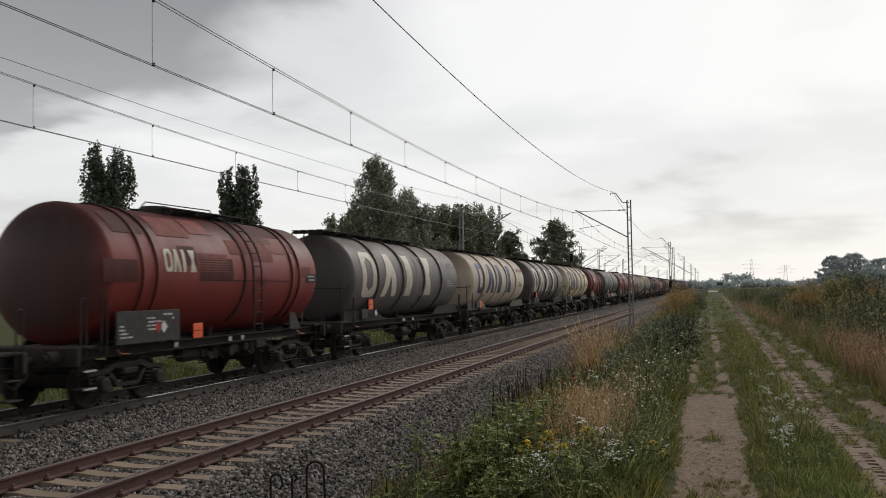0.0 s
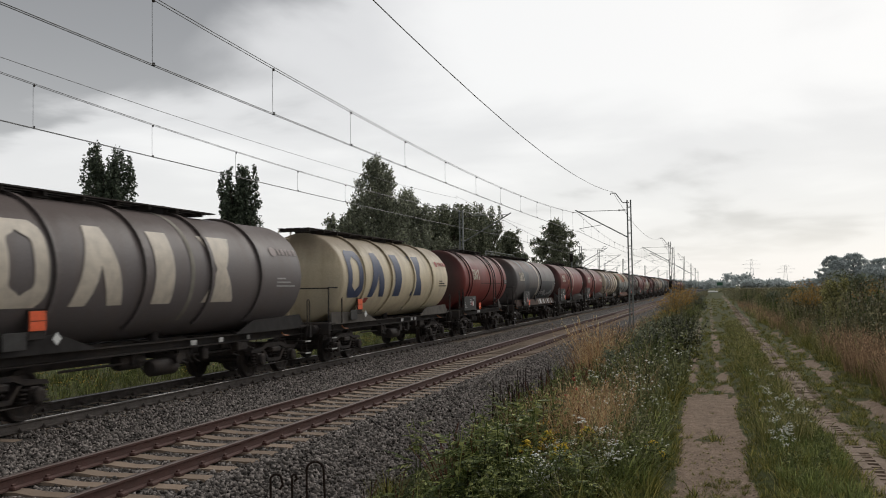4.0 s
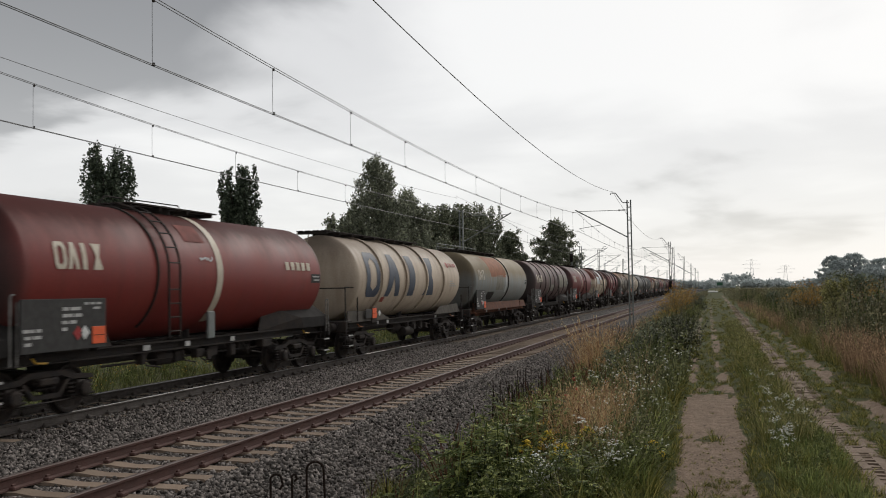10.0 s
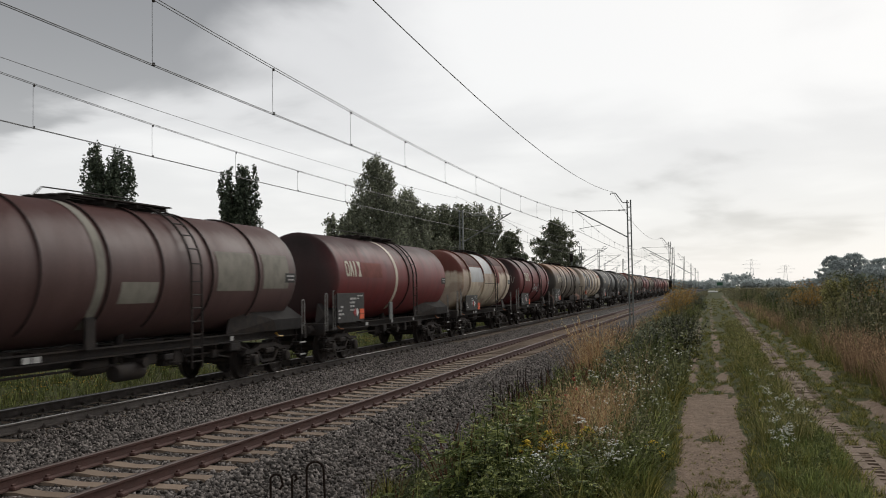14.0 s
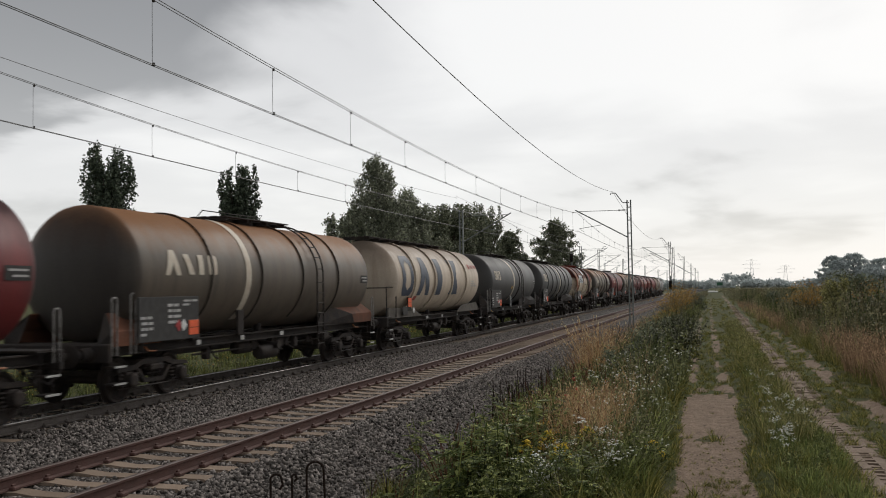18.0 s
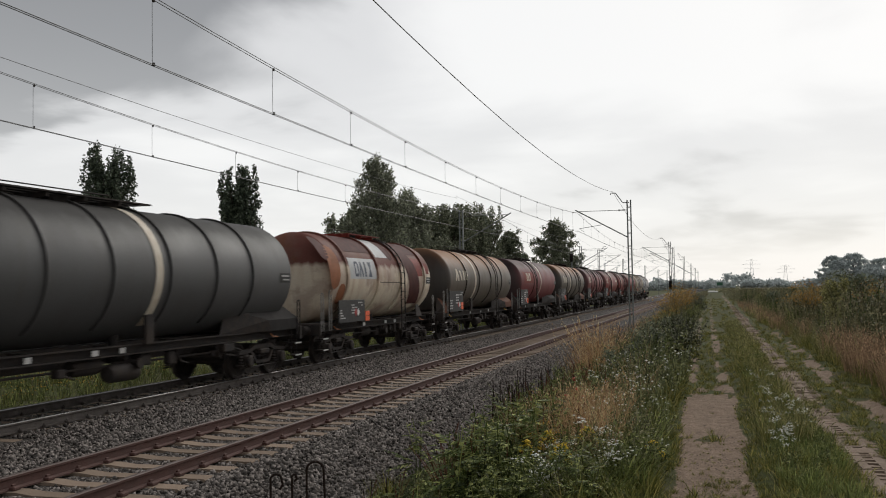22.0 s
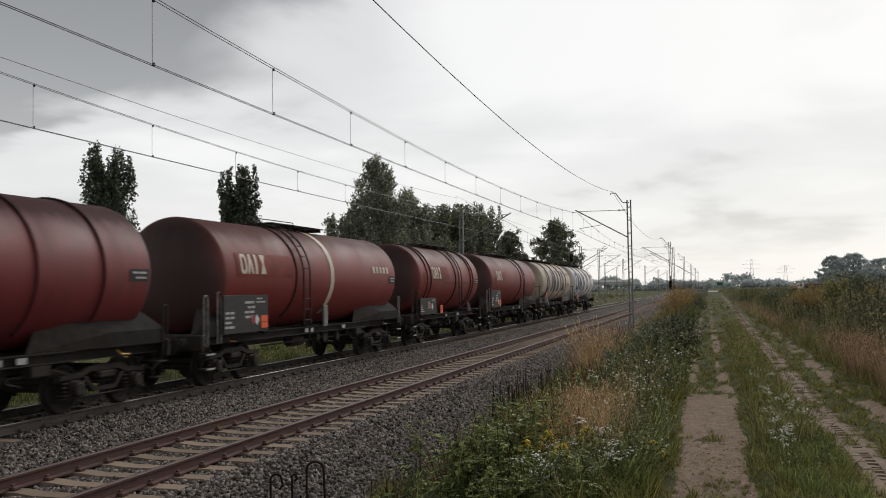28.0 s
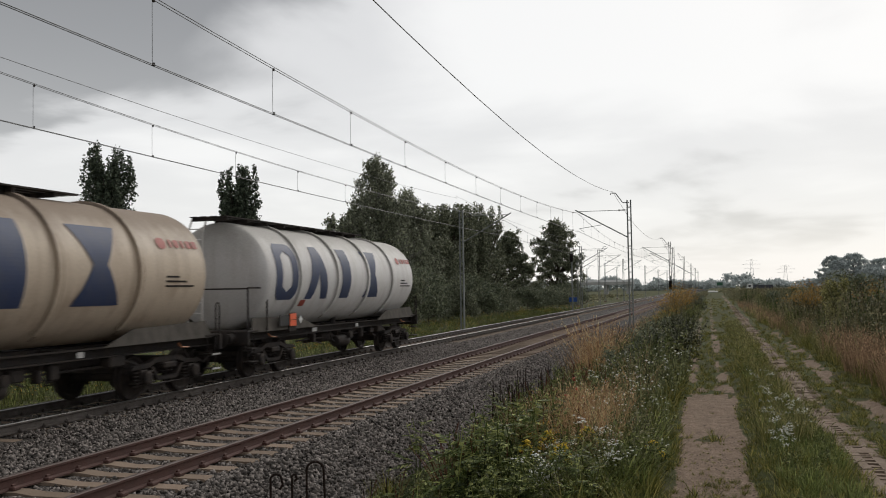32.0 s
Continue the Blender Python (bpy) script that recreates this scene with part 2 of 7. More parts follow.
BALLAST = ballast_material()
GALV = material("galvanised_steel", (0.20, 0.215, 0.205), 0.6, 0.1, 0.2, 5.0, (0.12, 0.12, 0.12))
WIRE = material("weathered_wire", (0.14, 0.14, 0.14), 0.6, 0.2, 0.1)
BOARD_BLACK = material("black_board", (0.046, 0.043, 0.042), 0.7, 0.0, 0.3, 8.0, (0.07, 0.07, 0.065), gloss=0.2)
BAR_WHITE = material("white_lettering", (0.50, 0.49, 0.47), 0.7, 0.0, 0.3, 12.0)
ORANGE = material("orange_plate_paint", (0.85, 0.12, 0.025), 0.5, 0.0, 0.12, 12.0)
HAZARD_WHITE = material("white_placard", (0.7, 0.7, 0.68), 0.5, 0.0, 0.1)
HAZARD_RED = material("red_placard", (0.35, 0.02, 0.02), 0.5, 0.0, 0.1)
YELLOW = material("yellow_sign_paint", (0.65, 0.36, 0.03), 0.5, 0.0, 0.1)
BAND_WHITE = material("off_white_band_paint", (0.58, 0.52, 0.42), 0.6, 0.0, 0.2, 5.0, (0.38, 0.25, 0.15))

# ---- mesh helpers ----
class Shape:
    """Gathers vertices and faces of one mesh."""

    def __init__(self):
        self.v, self.f = [], []

    def add(self, verts, faces, m=None):
        k = len(self.v)
        self.v += [tuple(m @ Vector(p)) for p in verts] if m is not None else [tuple(p) for p in verts]
        self.f += [tuple(i + k for i in q) for q in faces]
        return self

    def box(self, c, s, bevel=0.0, m=None):
        """A box with chamfered edges round the centre c."""
        hx, hy, hz = (x / 2 for x in s)
        b = min(bevel, hx * 0.9, hy * 0.9, hz * 0.9)
        if b <= 0:
            vs = [(c[0] + x * hx, c[1] + y * hy, c[2] + z * hz) for x in (-1, 1) for y in (-1, 1) for z in (-1, 1)]
            return self.add(vs, [(0, 1, 3, 2), (4, 6, 7, 5), (0, 4, 5, 1), (2, 3, 7, 6), (0, 2, 6, 4), (1, 5, 7, 3)], m)
        vs, at = [], {}
        for x in (-1, 1):
            for y in (-1, 1):
                for z in (-1, 1):
                    for a in range(3):
                        at[x, y, z, a] = len(vs)
                        k = [hx - b, hy - b, hz - b]
                        k[a] += b
                        vs.append((c[0] + x * k[0], c[1] + y * k[1], c[2] + z * k[2]))
        fs = []
        for s1 in (-1, 1):
            fs.append([at[s1, y, z, 0] for y, z in ((-1, -1), (1, -1), (1, 1), (-1, 1))][::s1])
            fs.append([at[x, s1, z, 1] for x, z in ((-1, -1), (-1, 1), (1, 1), (1, -1))][::s1])
            fs.append([at[x, y, s1, 2] for x, y in ((-1, -1), (1, -1), (1, 1), (-1, 1))][::s1])
            for s2 in (-1, 1):
                fs.append([at[s1, s2, -1, 0], at[s1, s2, 1, 0], at[s1, s2, 1, 1], at[s1, s2, -1, 1]][::-s1 * s2])
                fs.append([at[s1, -1, s2, 0], at[s1, 1, s2, 0], at[s1, 1, s2, 2], at[s1, -1, s2, 2]][::s1 * s2])
                fs.append([at[-1, s1, s2, 1], at[1, s1, s2, 1], at[1, s1, s2, 2], at[-1, s1, s2, 2]][::-s1 * s2])
                for s3 in (-1, 1):
                    fs.append([at[s1, s2, s3, 0], at[s1, s2, s3, 1], at[s1, s2, s3, 2]][::s1 * s2 * s3])
        return self.add(vs, fs, m)

    def prism(self, poly, a, b, axis="x", m=None):
        """A polygon of (u, v) pulled from a to b along an axis: x takes (y, z), y takes (x, z), z takes (x, y)."""
        k = len(poly)
        put = {"x": lambda p, t: (t, p[0], p[1]), "y": lambda p, t: (p[0], t, p[1]), "z": lambda p, t: (p[0], p[1], t)}[axis]
        vs = [put(p, a) for p in poly] + [put(p, b) for p in poly]
        fs = [tuple(range(k))[::-1], tuple(range(k, 2 * k))] + [(i, (i + 1) % k, (i + 1) % k + k, i + k) for i in range(k)]
        return self.add(vs, fs, m)

    def tube(self, p, q, r, n=8, r2=None, m=None):
        p, q = Vector(p), Vector(q)
        r2 = r if r2 is None else r2
        w = (q - p).normalized()
        side = w.cross(Vector((0, 0, 1)) if abs(w.z) < 0.9 else Vector((1, 0, 0))).normalized()
        up = side.cross(w)
        vs = []
        for c, rad in ((p, r), (q, r2)):
            vs += [c + rad * (math.cos(2 * math.pi * i / n) * side + math.sin(2 * math.pi * i / n) * up) for i in range(n)]
        fs = [(i, (i + 1) % n, (i + 1) % n + n, i + n) for i in range(n)] + [tuple(range(n))[::-1], tuple(range(n, 2 * n))]
        return self.add(vs, fs, m)

    def rod(self, pts, r, n=6, m=None):
        for a, b in zip(pts, pts[1:]):
            self.tube(a, b, r, n, m=m)
        return self

    def lathe(self, prof, n=32, z=0.0, axis="y", m=None, a0=0.0, a1=2 * math.pi):
        """A profile of (along, radius) turned about the y axis at height z (axis x: about the x axis)."""
        k, full = len(prof), a1 - a0 > 6.28
        steps = n if full else n + 1
        vs = []
        for i in range(steps):
            a = a0 + (a1 - a0) * i / n
            for t, r in prof:
                vs.append((r * math.cos(a), t, z + r * math.sin(a)) if axis == "y" else (t, r * math.cos(a), z + r * math.sin(a)))
        fs = []
        for i in range(n):
            j = (i + 1) % steps
            for q in range(k - 1):
                fs.append((i * k + q, i * k + q + 1, j * k + q + 1, j * k + q))
        return self.add(vs, fs, m)

    def strip(self, rows, radius, z, side=1):
        """Paint on a tank's side: rows of (angle in radians, [(y0, y1), ...]), joined row by row into patches that follow the curve."""
        for (a0, s0), (a1, s1) in zip(rows, rows[1:]):
            for (p, q), (u, w) in zip(s0, s1):
                vs = [(side * radius * math.cos(a), y, z + radius * math.sin(a)) for a, y in ((a0, p), (a0, q), (a1, w), (a1, u))]
                self.add(vs, [(0, 1, 2, 3)])
        return self

    def mesh(self, name, mat, smooth=False):
        me = bpy.data.meshes.new(name)
        me.from_pydata(self.v, [], self.f)
        if mat is not None:
            for x in mat if isinstance(mat, (list, tuple)) else (mat,):
                me.materials.append(x)
        if smooth:
            me.polygons.foreach_set("use_smooth", [True] * len(me.polygons))
            me.set_sharp_from_angle(angle=radians(35))
        me.update()
        return me


def part(name, shape, mat, parent, label="", smooth=False, at=None):
    """Links a shape, or a mesh that is there already, as one object under a thing or a part."""
    ob = new(name, shape if isinstance(shape, bpy.types.Mesh) else shape.mesh(name, mat, smooth))
    ob.parent = parent
    if at is not None:
        ob.matrix_basis = at
    return tagged(ob, label)


def stuff_mesh(name, verts, faces, mat, smooth=False):
    """A large mesh from arrays."""
    me = bpy.data.meshes.new(name)
    verts = np.asarray(verts, np.float32).reshape(-1, 3)
    faces = np.asarray(faces, np.int32)
    k = faces.shape[1]
    me.vertices.add(len(verts)), me.loops.add(faces.size), me.polygons.add(len(faces))
    me.vertices.foreach_set("co", verts.ravel())
    me.loops.foreach_set("vertex_index", faces.ravel())
    me.polygons.foreach_set("loop_start", np.arange(0, faces.size, k, dtype=np.int32))
    if smooth:
        me.polygons.foreach_set("use_smooth", np.ones(len(faces), bool))
    me.materials.append(mat)
    me.update(calc_edges=True)
    return me

# ---- the ground: one sheet from the tracks to the horizon ----
PROFILE = ((-4000, -0.9), (-60, -0.9), (-17.5, -0.85), (-15.7, -0.78), (-15.0, -1.1), (-5.2, -1.1), (-4.75, -0.78), (-4.4, -0.64), (-3.8, -0.56), (-2.6, -0.15), (-1.2, 0.42), (-0.7, 0.54), (2.4, 0.55), (4.0, 0.62), (12, 0.5), (60, 0.0), (4000, -0.5))


def rut_left(y):
    return float(np.interp(y, (-50, 7, 14, 24, 43, 71, 200), (0.0, -0.03, -0.07, -0.18, -0.31, -0.44, -0.7)))


def rut_right(y):
    return float(np.interp(y, (-50, 9.7, 14.4, 24.3, 46.5, 200), (1.5, 1.36, 1.26, 1.29, 1.36, 1.6)))


def ground_z(x, y):
    z = float(np.interp(x, [p[0] for p in PROFILE], [p[1] for p in PROFILE]))
    if -4.7 < x < 30:
        z += 0.05 * noise.noise((x * 0.5, y * 0.3, 1.0)) + 0.02 * noise.noise((x * 2.2, y * 1.7, 4.0))
    if -3 < x < 4:
        for c, w, d in ((rut_left(y), 0.42, 0.05), (rut_right(y), 0.28, 0.045), (rut_right(y) + 0.55, 0.25, 0.03)):
            z -= d * math.exp(-(((x - c) / w) ** 4))
    return z


def bare_earth(x, y):
    """How far the grass is worn off: 1 in the wheel ruts."""
    wob = 0.16 * noise.noise((x * 1.3, y * 0.35, 9.0)) + 0.10 * noise.noise((x * 4, y * 1.1, 2.0))
    tuft = noise.noise((x * 3.1, y * 0.9, 6.0)) + 0.5 * noise.noise((x * 7, y * 2.4, 8.0))
    d1 = abs(x - rut_left(y) + wob * 0.5) / 0.36
    d2 = abs(x - rut_right(y) + wob * 0.4) / 0.20
    d3 = abs(x - rut_right(y) - 0.66 + wob * 0.45) / 0.19
    a = max(0.0, min(1.0, (1.12 - d1) * 3.5))
    if y > 15.0:
        a *= max(0.0, min(1.0, 1.0 - math.exp(-(((x - rut_left(y) + 0.02) / 0.17) ** 2)) * 1.3 * min(1.0, (y - 15.0) / 1.5)))
        a *= 1.0 if tuft < 0.12 else 0.1
    a *= 0.2 if tuft > 0.36 else 1.0
    a *= float(np.interp(y, (20, 45, 80), (1.0, 0.7, 0.45)))
    b = max(0.0, min(1.0, (1.1 - d2) * 3)) * (0.8 if tuft < 0.22 else 0.1) * float(np.interp(y, (20, 60), (1.0, 0.75)))
    c = max(0.0, min(1.0, (1.0 - d3) * 3)) * (1.0 if noise.noise((x * 2.0, y * 0.5, 17.0)) > -0.08 else 0.0) * (0.75 if tuft < 0.3 else 0.1) * (1 if y < 34 else 0)
    return max(a, b, c)


def grid(xs, ys, zf):
    vs = [(x, y, zf(x, y)) for y in ys for x in xs]
    k = len(xs)
    fs = [(j * k + i, j * k + i + 1, (j + 1) * k + i + 1, (j + 1) * k + i) for j in range(len(ys) - 1) for i in range(k - 1)]
    return vs, fs


def ground_material():
    m = material("grass_and_earth", (0.062, 0.074, 0.026), 0.95, 0.0, 0.5, 1.6, (0.078, 0.068, 0.034), 1.0, fine=32.0)
    nt = m.node_tree
    n, link = nt.nodes.new, nt.links.new
    b = nt.nodes["Principled BSDF"]
    old = b.inputs["Base Color"].links[0].from_socket
    at, mix, nz, tc = n("ShaderNodeAttribute"), n("ShaderNodeMixRGB"), n("ShaderNodeTexNoise"), n("ShaderNodeTexCoord")
    at.attribute_name = "bare"
    nz.inputs["Scale"].default_value, nz.inputs["Detail"].default_value = 9.0, 8.0
    link(tc.outputs["Object"], nz.inputs[0])
    ramp = n("ShaderNodeValToRGB")
    ramp.color_ramp.elements[0].position, ramp.color_ramp.elements[0].color = 0.3, (0.168, 0.120, 0.088, 1)
    ramp.color_ramp.elements[1].position, ramp.color_ramp.elements[1].color = 0.7, (0.268, 0.200, 0.148, 1)
    link(nz.outputs[0], ramp.inputs[0])
    grit = n("ShaderNodeTexNoise")
    grit.inputs["Scale"].default_value, grit.inputs["Detail"].default_value = 55.0, 4.0
    link(tc.outputs["Object"], grit.inputs[0])
    speck = n("ShaderNodeMapRange")
    speck.inputs[1].default_value, speck.inputs[2].default_value, speck.inputs[3].default_value, speck.inputs[4].default_value = 0.3, 0.7, 0.62, 1.38
    link(grit.outputs[0], speck.inputs[0])
    soil = n("ShaderNodeHueSaturation")
    link(ramp.outputs[0], soil.inputs["Color"]), link(speck.outputs[0], soil.inputs["Value"])
    edge = n("ShaderNodeMath")
    edge.operation = "MULTIPLY_ADD"
    link(nz.outputs[0], edge.inputs[0])
    edge.inputs[1].default_value = 0.7
    link(at.outputs["Fac"], edge.inputs[2])
    mr = n("ShaderNodeMapRange")
    mr.inputs[1].default_value, mr.inputs[2].default_value = 0.74, 0.88
    link(edge.outputs[0], mr.inputs[0]), link(mr.outputs[0], mix.inputs[0])
    link(old, mix.inputs[1]), link(soil.outputs[0], mix.inputs[2]), link(mix.outputs[0], b.inputs["Base Color"])
    return m


def spaced(*runs):
    out = []
    for a, b, step in runs:
        out += list(np.arange(a, b - 1e-6, step))
    return [float(v) for v in out] + [float(runs[-1][1])]


gx = [-4000.0, -900.0, -300.0, -120.0, -60.0, -30.0, -20.0, -17.5, -15.7, -15.0, -12.0, -9.0, -5.2] + spaced((-4.9, -1.2, 0.2), (-1.2, 2.6, 0.07), (2.6, 6.0, 0.4)) + [8.0, 12.0, 20.0, 40.0, 60.0, 120.0, 300.0, 900.0, 4000.0]
gy = [-4000.0, -900.0, -460.0, -200.0, -60.0, -15.0, 0.0] + spaced((3.0, 30.0, 0.22), (30.0, 70.0, 0.7), (70.0, 160.0, 3.0)) + [200.0, 300.0, 500.0, 900.0, 2000.0, 4000.0]
verts, faces = grid(gx, gy, ground_z)
me = stuff_mesh("ground", verts, faces, ground_material(), True)
bare = me.attributes.new("bare", "FLOAT", "POINT")
bare.data.foreach_set("value", [bare_earth(x, y) if -2 < x < 3.5 and 0 <= y < 160 else 0.0 for x, y, z in verts])
ground = tagged(new("ground", me), "weedy grassland with a rutted earth track", "ground", kind="structure")

# ---- the two railway tracks ----
NEAR_X, FAR_X, GAUGE = -7.505, -12.362, 1.507
Y0, Y1 = -460.0, 1200.0

bed = Shape()
ring = [(-15.7, -0.85), (-14.55, -0.212), (-5.95, -0.212), (-4.6, -0.76)]
bed.prism([(x, z) for x, z in ring] + [(-4.6, -1.3), (-15.7, -1.3)], Y0, Y1, "y")
ballast_bed = tagged(new("ballast_bed", bed.mesh("ballast_bed", BALLAST)), "grey crushed stone ballast under both tracks", "ballast", kind="structure")


def track(x0, first, name, label, top, side_mat, lift):
    root = tagged(new(name), label, "railway track", kind="structure")
    root.matrix_basis = pose(x0, 0, 0)
    web = [(-0.07, -0.172), (0.07, -0.172), (0.07, -0.155), (0.012, -0.14), (0.010, -0.05), (0.034, -0.036), (0.036, -0.008), (-0.036, -0.008), (-0.034, -0.036), (-0.010, -0.05), (-0.012, -0.14), (-0.07, -0.155)]
    for side in (-1, 1):
        body, head = Shape(), Shape()
        body.prism([(u + side * GAUGE / 2, v) for u, v in web[::-1]], Y0, Y1, "y")
        head.prism([(u + side * GAUGE / 2, v) for u, v in ((-0.034, -0.008), (-0.026, 0.0), (0.026, 0.0), (0.034, -0.008))], Y0, Y1, "y")
        rail = part("rail", body, side_mat, root, "rusty steel rail")
        part("rail_head", head, top, rail, "worn running surface")
    sl = Shape()
    sl.prism([(-1.3, -0.40), (1.3, -0.40), (1.3, -0.20), (1.27, -0.184), (0.55, -0.182), (0.3, -0.206), (-0.3, -0.206), (-0.55, -0.182), (-1.27, -0.184), (-1.3, -0.20)], -0.125, 0.125, "y")
    sleeper = sl.mesh("sleeper", CONCRETE)
    for i in range(150):
        part("sleeper", sleeper, None, root, at=pose(0, first + 0.6 * i, lift))
    rest = Shape()
    for k in range(150, 420):
        rest.box((0, first + 0.6 * k, -0.29), (2.6, 0.25, 0.216), 0.0)
    tagged(part("far_sleepers", rest, CONCRETE, root), kind="stuff")
    clips = Shape()
    for i in range(130):
        y = first + 0.6 * i
        for side in (-1, 1):
            for o in (-1, 1):
                x = side * GAUGE / 2 + o * 0.095
                clips.box((x, y, -0.145), (0.09, 0.13, 0.05), 0.012)
                clips.box((x - o * 0.02, y, -0.112), (0.035, 0.07, 0.035), 0.008)
    tagged(part("rail_clips", clips, side_mat, root, "rusty rail clips on each sleeper"), kind="stuff")
    return root


track(NEAR_X, 4.555, "near_track", "unused-looking track with rusty rails on brownish sleepers", RAIL_TOP_DULL, RAIL_RUST, 0.014)
track(FAR_X, 7.956, "far_track", "track with shiny railheads on sleepers, the train runs on it", RAIL_TOP, RAIL_GREY, -0.022)

# ---- overhead line ----
SPAN, FIRST = 53.0, 54.0
BATTEN = Shape().box((0, 0, 0), (0.22, 0.008, 0.05)).mesh("batten", GALV)


def lattice_mast(name, x, y, foot, top, inward, label, arm=True, feeder=True):
    """Two channels joined by battens, with a tube cantilever that reaches inward (+1 or -1) over its track."""
    root = tagged(new(name), label, "line mast", "masts of the overhead line")
    root.matrix_basis = pose(x, y, foot)
    h = top - foot
    for s in (-1, 1):
        leg = Shape()
        for u, v, a, b in ((s * 0.128, 0, 0.012, 0.14), (s * 0.098, 0.064, 0.068, 0.012), (s * 0.098, -0.064, 0.068, 0.012)):
            leg.box((u, v, h / 2), (a, b, h), 0.0)
        part("channel", leg, GALV, root)
    for k in range(1, int(h / 0.75) + 1):
        for v in (-0.071, 0.071):
            part("batten", BATTEN, None, root, at=pose(0, v, k * 0.75 - 0.1))
    part("foot_block", Shape().box((0, 0, 0.05), (0.55, 0.55, 0.34), 0.04), CONCRETE, root, "concrete foundation block")
    if arm:
        c = Shape()
        pivot, tip = (inward * 0.12, 0, 5.05 - foot), (inward * 3.1, 0, 6.72 - foot)
        c.tube(pivot, tip, 0.035, 8)
        part("bracket_tube", c, GALV, root)
        tie = Shape().tube((inward * 0.1, 0, 6.62 - foot), (inward * 2.9, 0, 6.63 - foot), 0.018, 6)
        part("tie_rod", tie, GALV, root)
        reg = Shape().tube((inward * 1.5, 0, 5.82 - foot), (inward * 2.9, 0, 5.62 - foot), 0.016, 6)
        reg.tube((inward * 2.9, 0, 5.62 - foot), (inward * 2.6, 0, 5.44 - foot), 0.012, 6)
        part("steady_arm", reg, GALV, root)
        ins = Shape()
        for k in range(6):
            q = 0.25 + 0.07 * k
            ins.lathe([(q - 0.02, 0.03), (q, 0.07), (q + 0.02, 0.03)], 10, 6.62 - foot, "x", Matrix.Scale(inward, 4, (1, 0, 0)))
        part("insulator", ins, STEEL_DARK, root, "brown ribbed insulator")
    if feeder:
        f = Shape()
        f.rod([(0, 0, h - 0.15), (inward * 0.35, 0, h - 0.15), (inward * 0.75, 0, h + 0.42), (inward * 1.0, 0, h + 0.44), (inward * 1.05, 0, h + 0.34)], 0.03, 6)
        part("feeder_bracket", f, GALV, root)
    return root


def wires(name, pts_list, r, label):
    """One line run; every conductor and dropper is a part."""
    root = tagged(new(name), label, "overhead wire", kind="structure")
    for kind, pts in pts_list:
        wire = part(kind, Shape().rod(pts, r if kind != "dropper" else 0.004, 5), WIRE, root)
        if kind == "dropper":
            for (x, y, z), s in ((pts[0], 1), (pts[-1], -1)):
                part("clamp", Shape().box((x + 0.025, y, z + s * 0.02), (0.034, 0.026, 0.05), 0.005), STEEL_DARK, wire)
    return root


def sagged(x0, z_a, z_b, sag, y_a, y_b, n=14, x1=None):
    """Points of a wire from mast to mast, hanging through by sag."""
    x1 = x0 if x1 is None else x1
    return [(x0 + (x1 - x0) * i / n, y_a + (y_b - y_a) * i / n, z_a + (z_b - z_a) * i / n - sag * 4 * (i / n) * (1 - i / n)) for i in range(n + 1)]


def catenary(name, x, stagger, first_dropper, pitch, label):
    items = []
    for k in range(-2, 5):
        ya = FIRST - SPAN + SPAN * k
        s = stagger if k % 2 == 0 else -stagger
        za, zb = (6.9 if k <= 0 else 6.55), (6.9 if k < 0 else 6.55)
        ca, cb = 5.5, 5.44
        for o in (0.0, 0.05):
            items.append(("contact_wire", sagged(x + s + o, ca, cb, 0.15, ya, ya + SPAN, 8, x - s + o)))
        for o in (0.0, 0.07):
            items.append(("messenger_wire", sagged(x + s + o, za, zb, 0.78, ya, ya + SPAN, 18, x - s + o)))
        if -1 <= k <= 2:
            for d in range(14):
                q = (first_dropper + pitch * d) / SPAN
                if q > 0.97:
                    break
                xx = x + s - 2 * s * q
                items.append(("dropper", [(xx, ya + SPAN * q, ca + (cb - ca) * q - 0.6 * q * (1 - q)), (xx, ya + SPAN * q, za + (zb - za) * q - 3.12 * q * (1 - q))]))
    return wires(name, items, 0.0066, label)


for k in range(0, 6):
    y = FIRST + SPAN * k
    lattice_mast("line_mast", -4.5, y, -0.62, 7.2, -1, "grey double-channel steel mast with a bracket over the near track")
    lattice_mast("line_mast", -14.55, y, -0.5, 7.0, 1, "grey double-channel steel mast beside the far track", feeder=False)
catenary("near_catenary", NEAR_X, 0.0, 2.8, 3.72, "contact and messenger wire with droppers over the near track")
catenary("far_catenary", FAR_X, 0.0, 1.9, 3.9, "contact and messenger wire with droppers over the far track")
wires("feeder_line", [("feeder_wire", sagged(-5.4, 8.03 if k == 0 else 7.7, 7.7, 1.1, FIRST + SPAN * (k - 1), FIRST + SPAN * k, 18)) for k in range(0, 4)], 0.011, "single sagging feeder wire on the masts of the near track")
wires("earth_line", [("earth_wire", sagged(-14.8, 7.85, 7.75, 0.5, FIRST + SPAN * (k - 1), FIRST + SPAN * k, 10)) for k in range(0, 4)], 0.0078, "single wire on the masts of the far track")

# ---- the train ----
R, ZC = 1.42, 2.62
WHEEL = 0.46


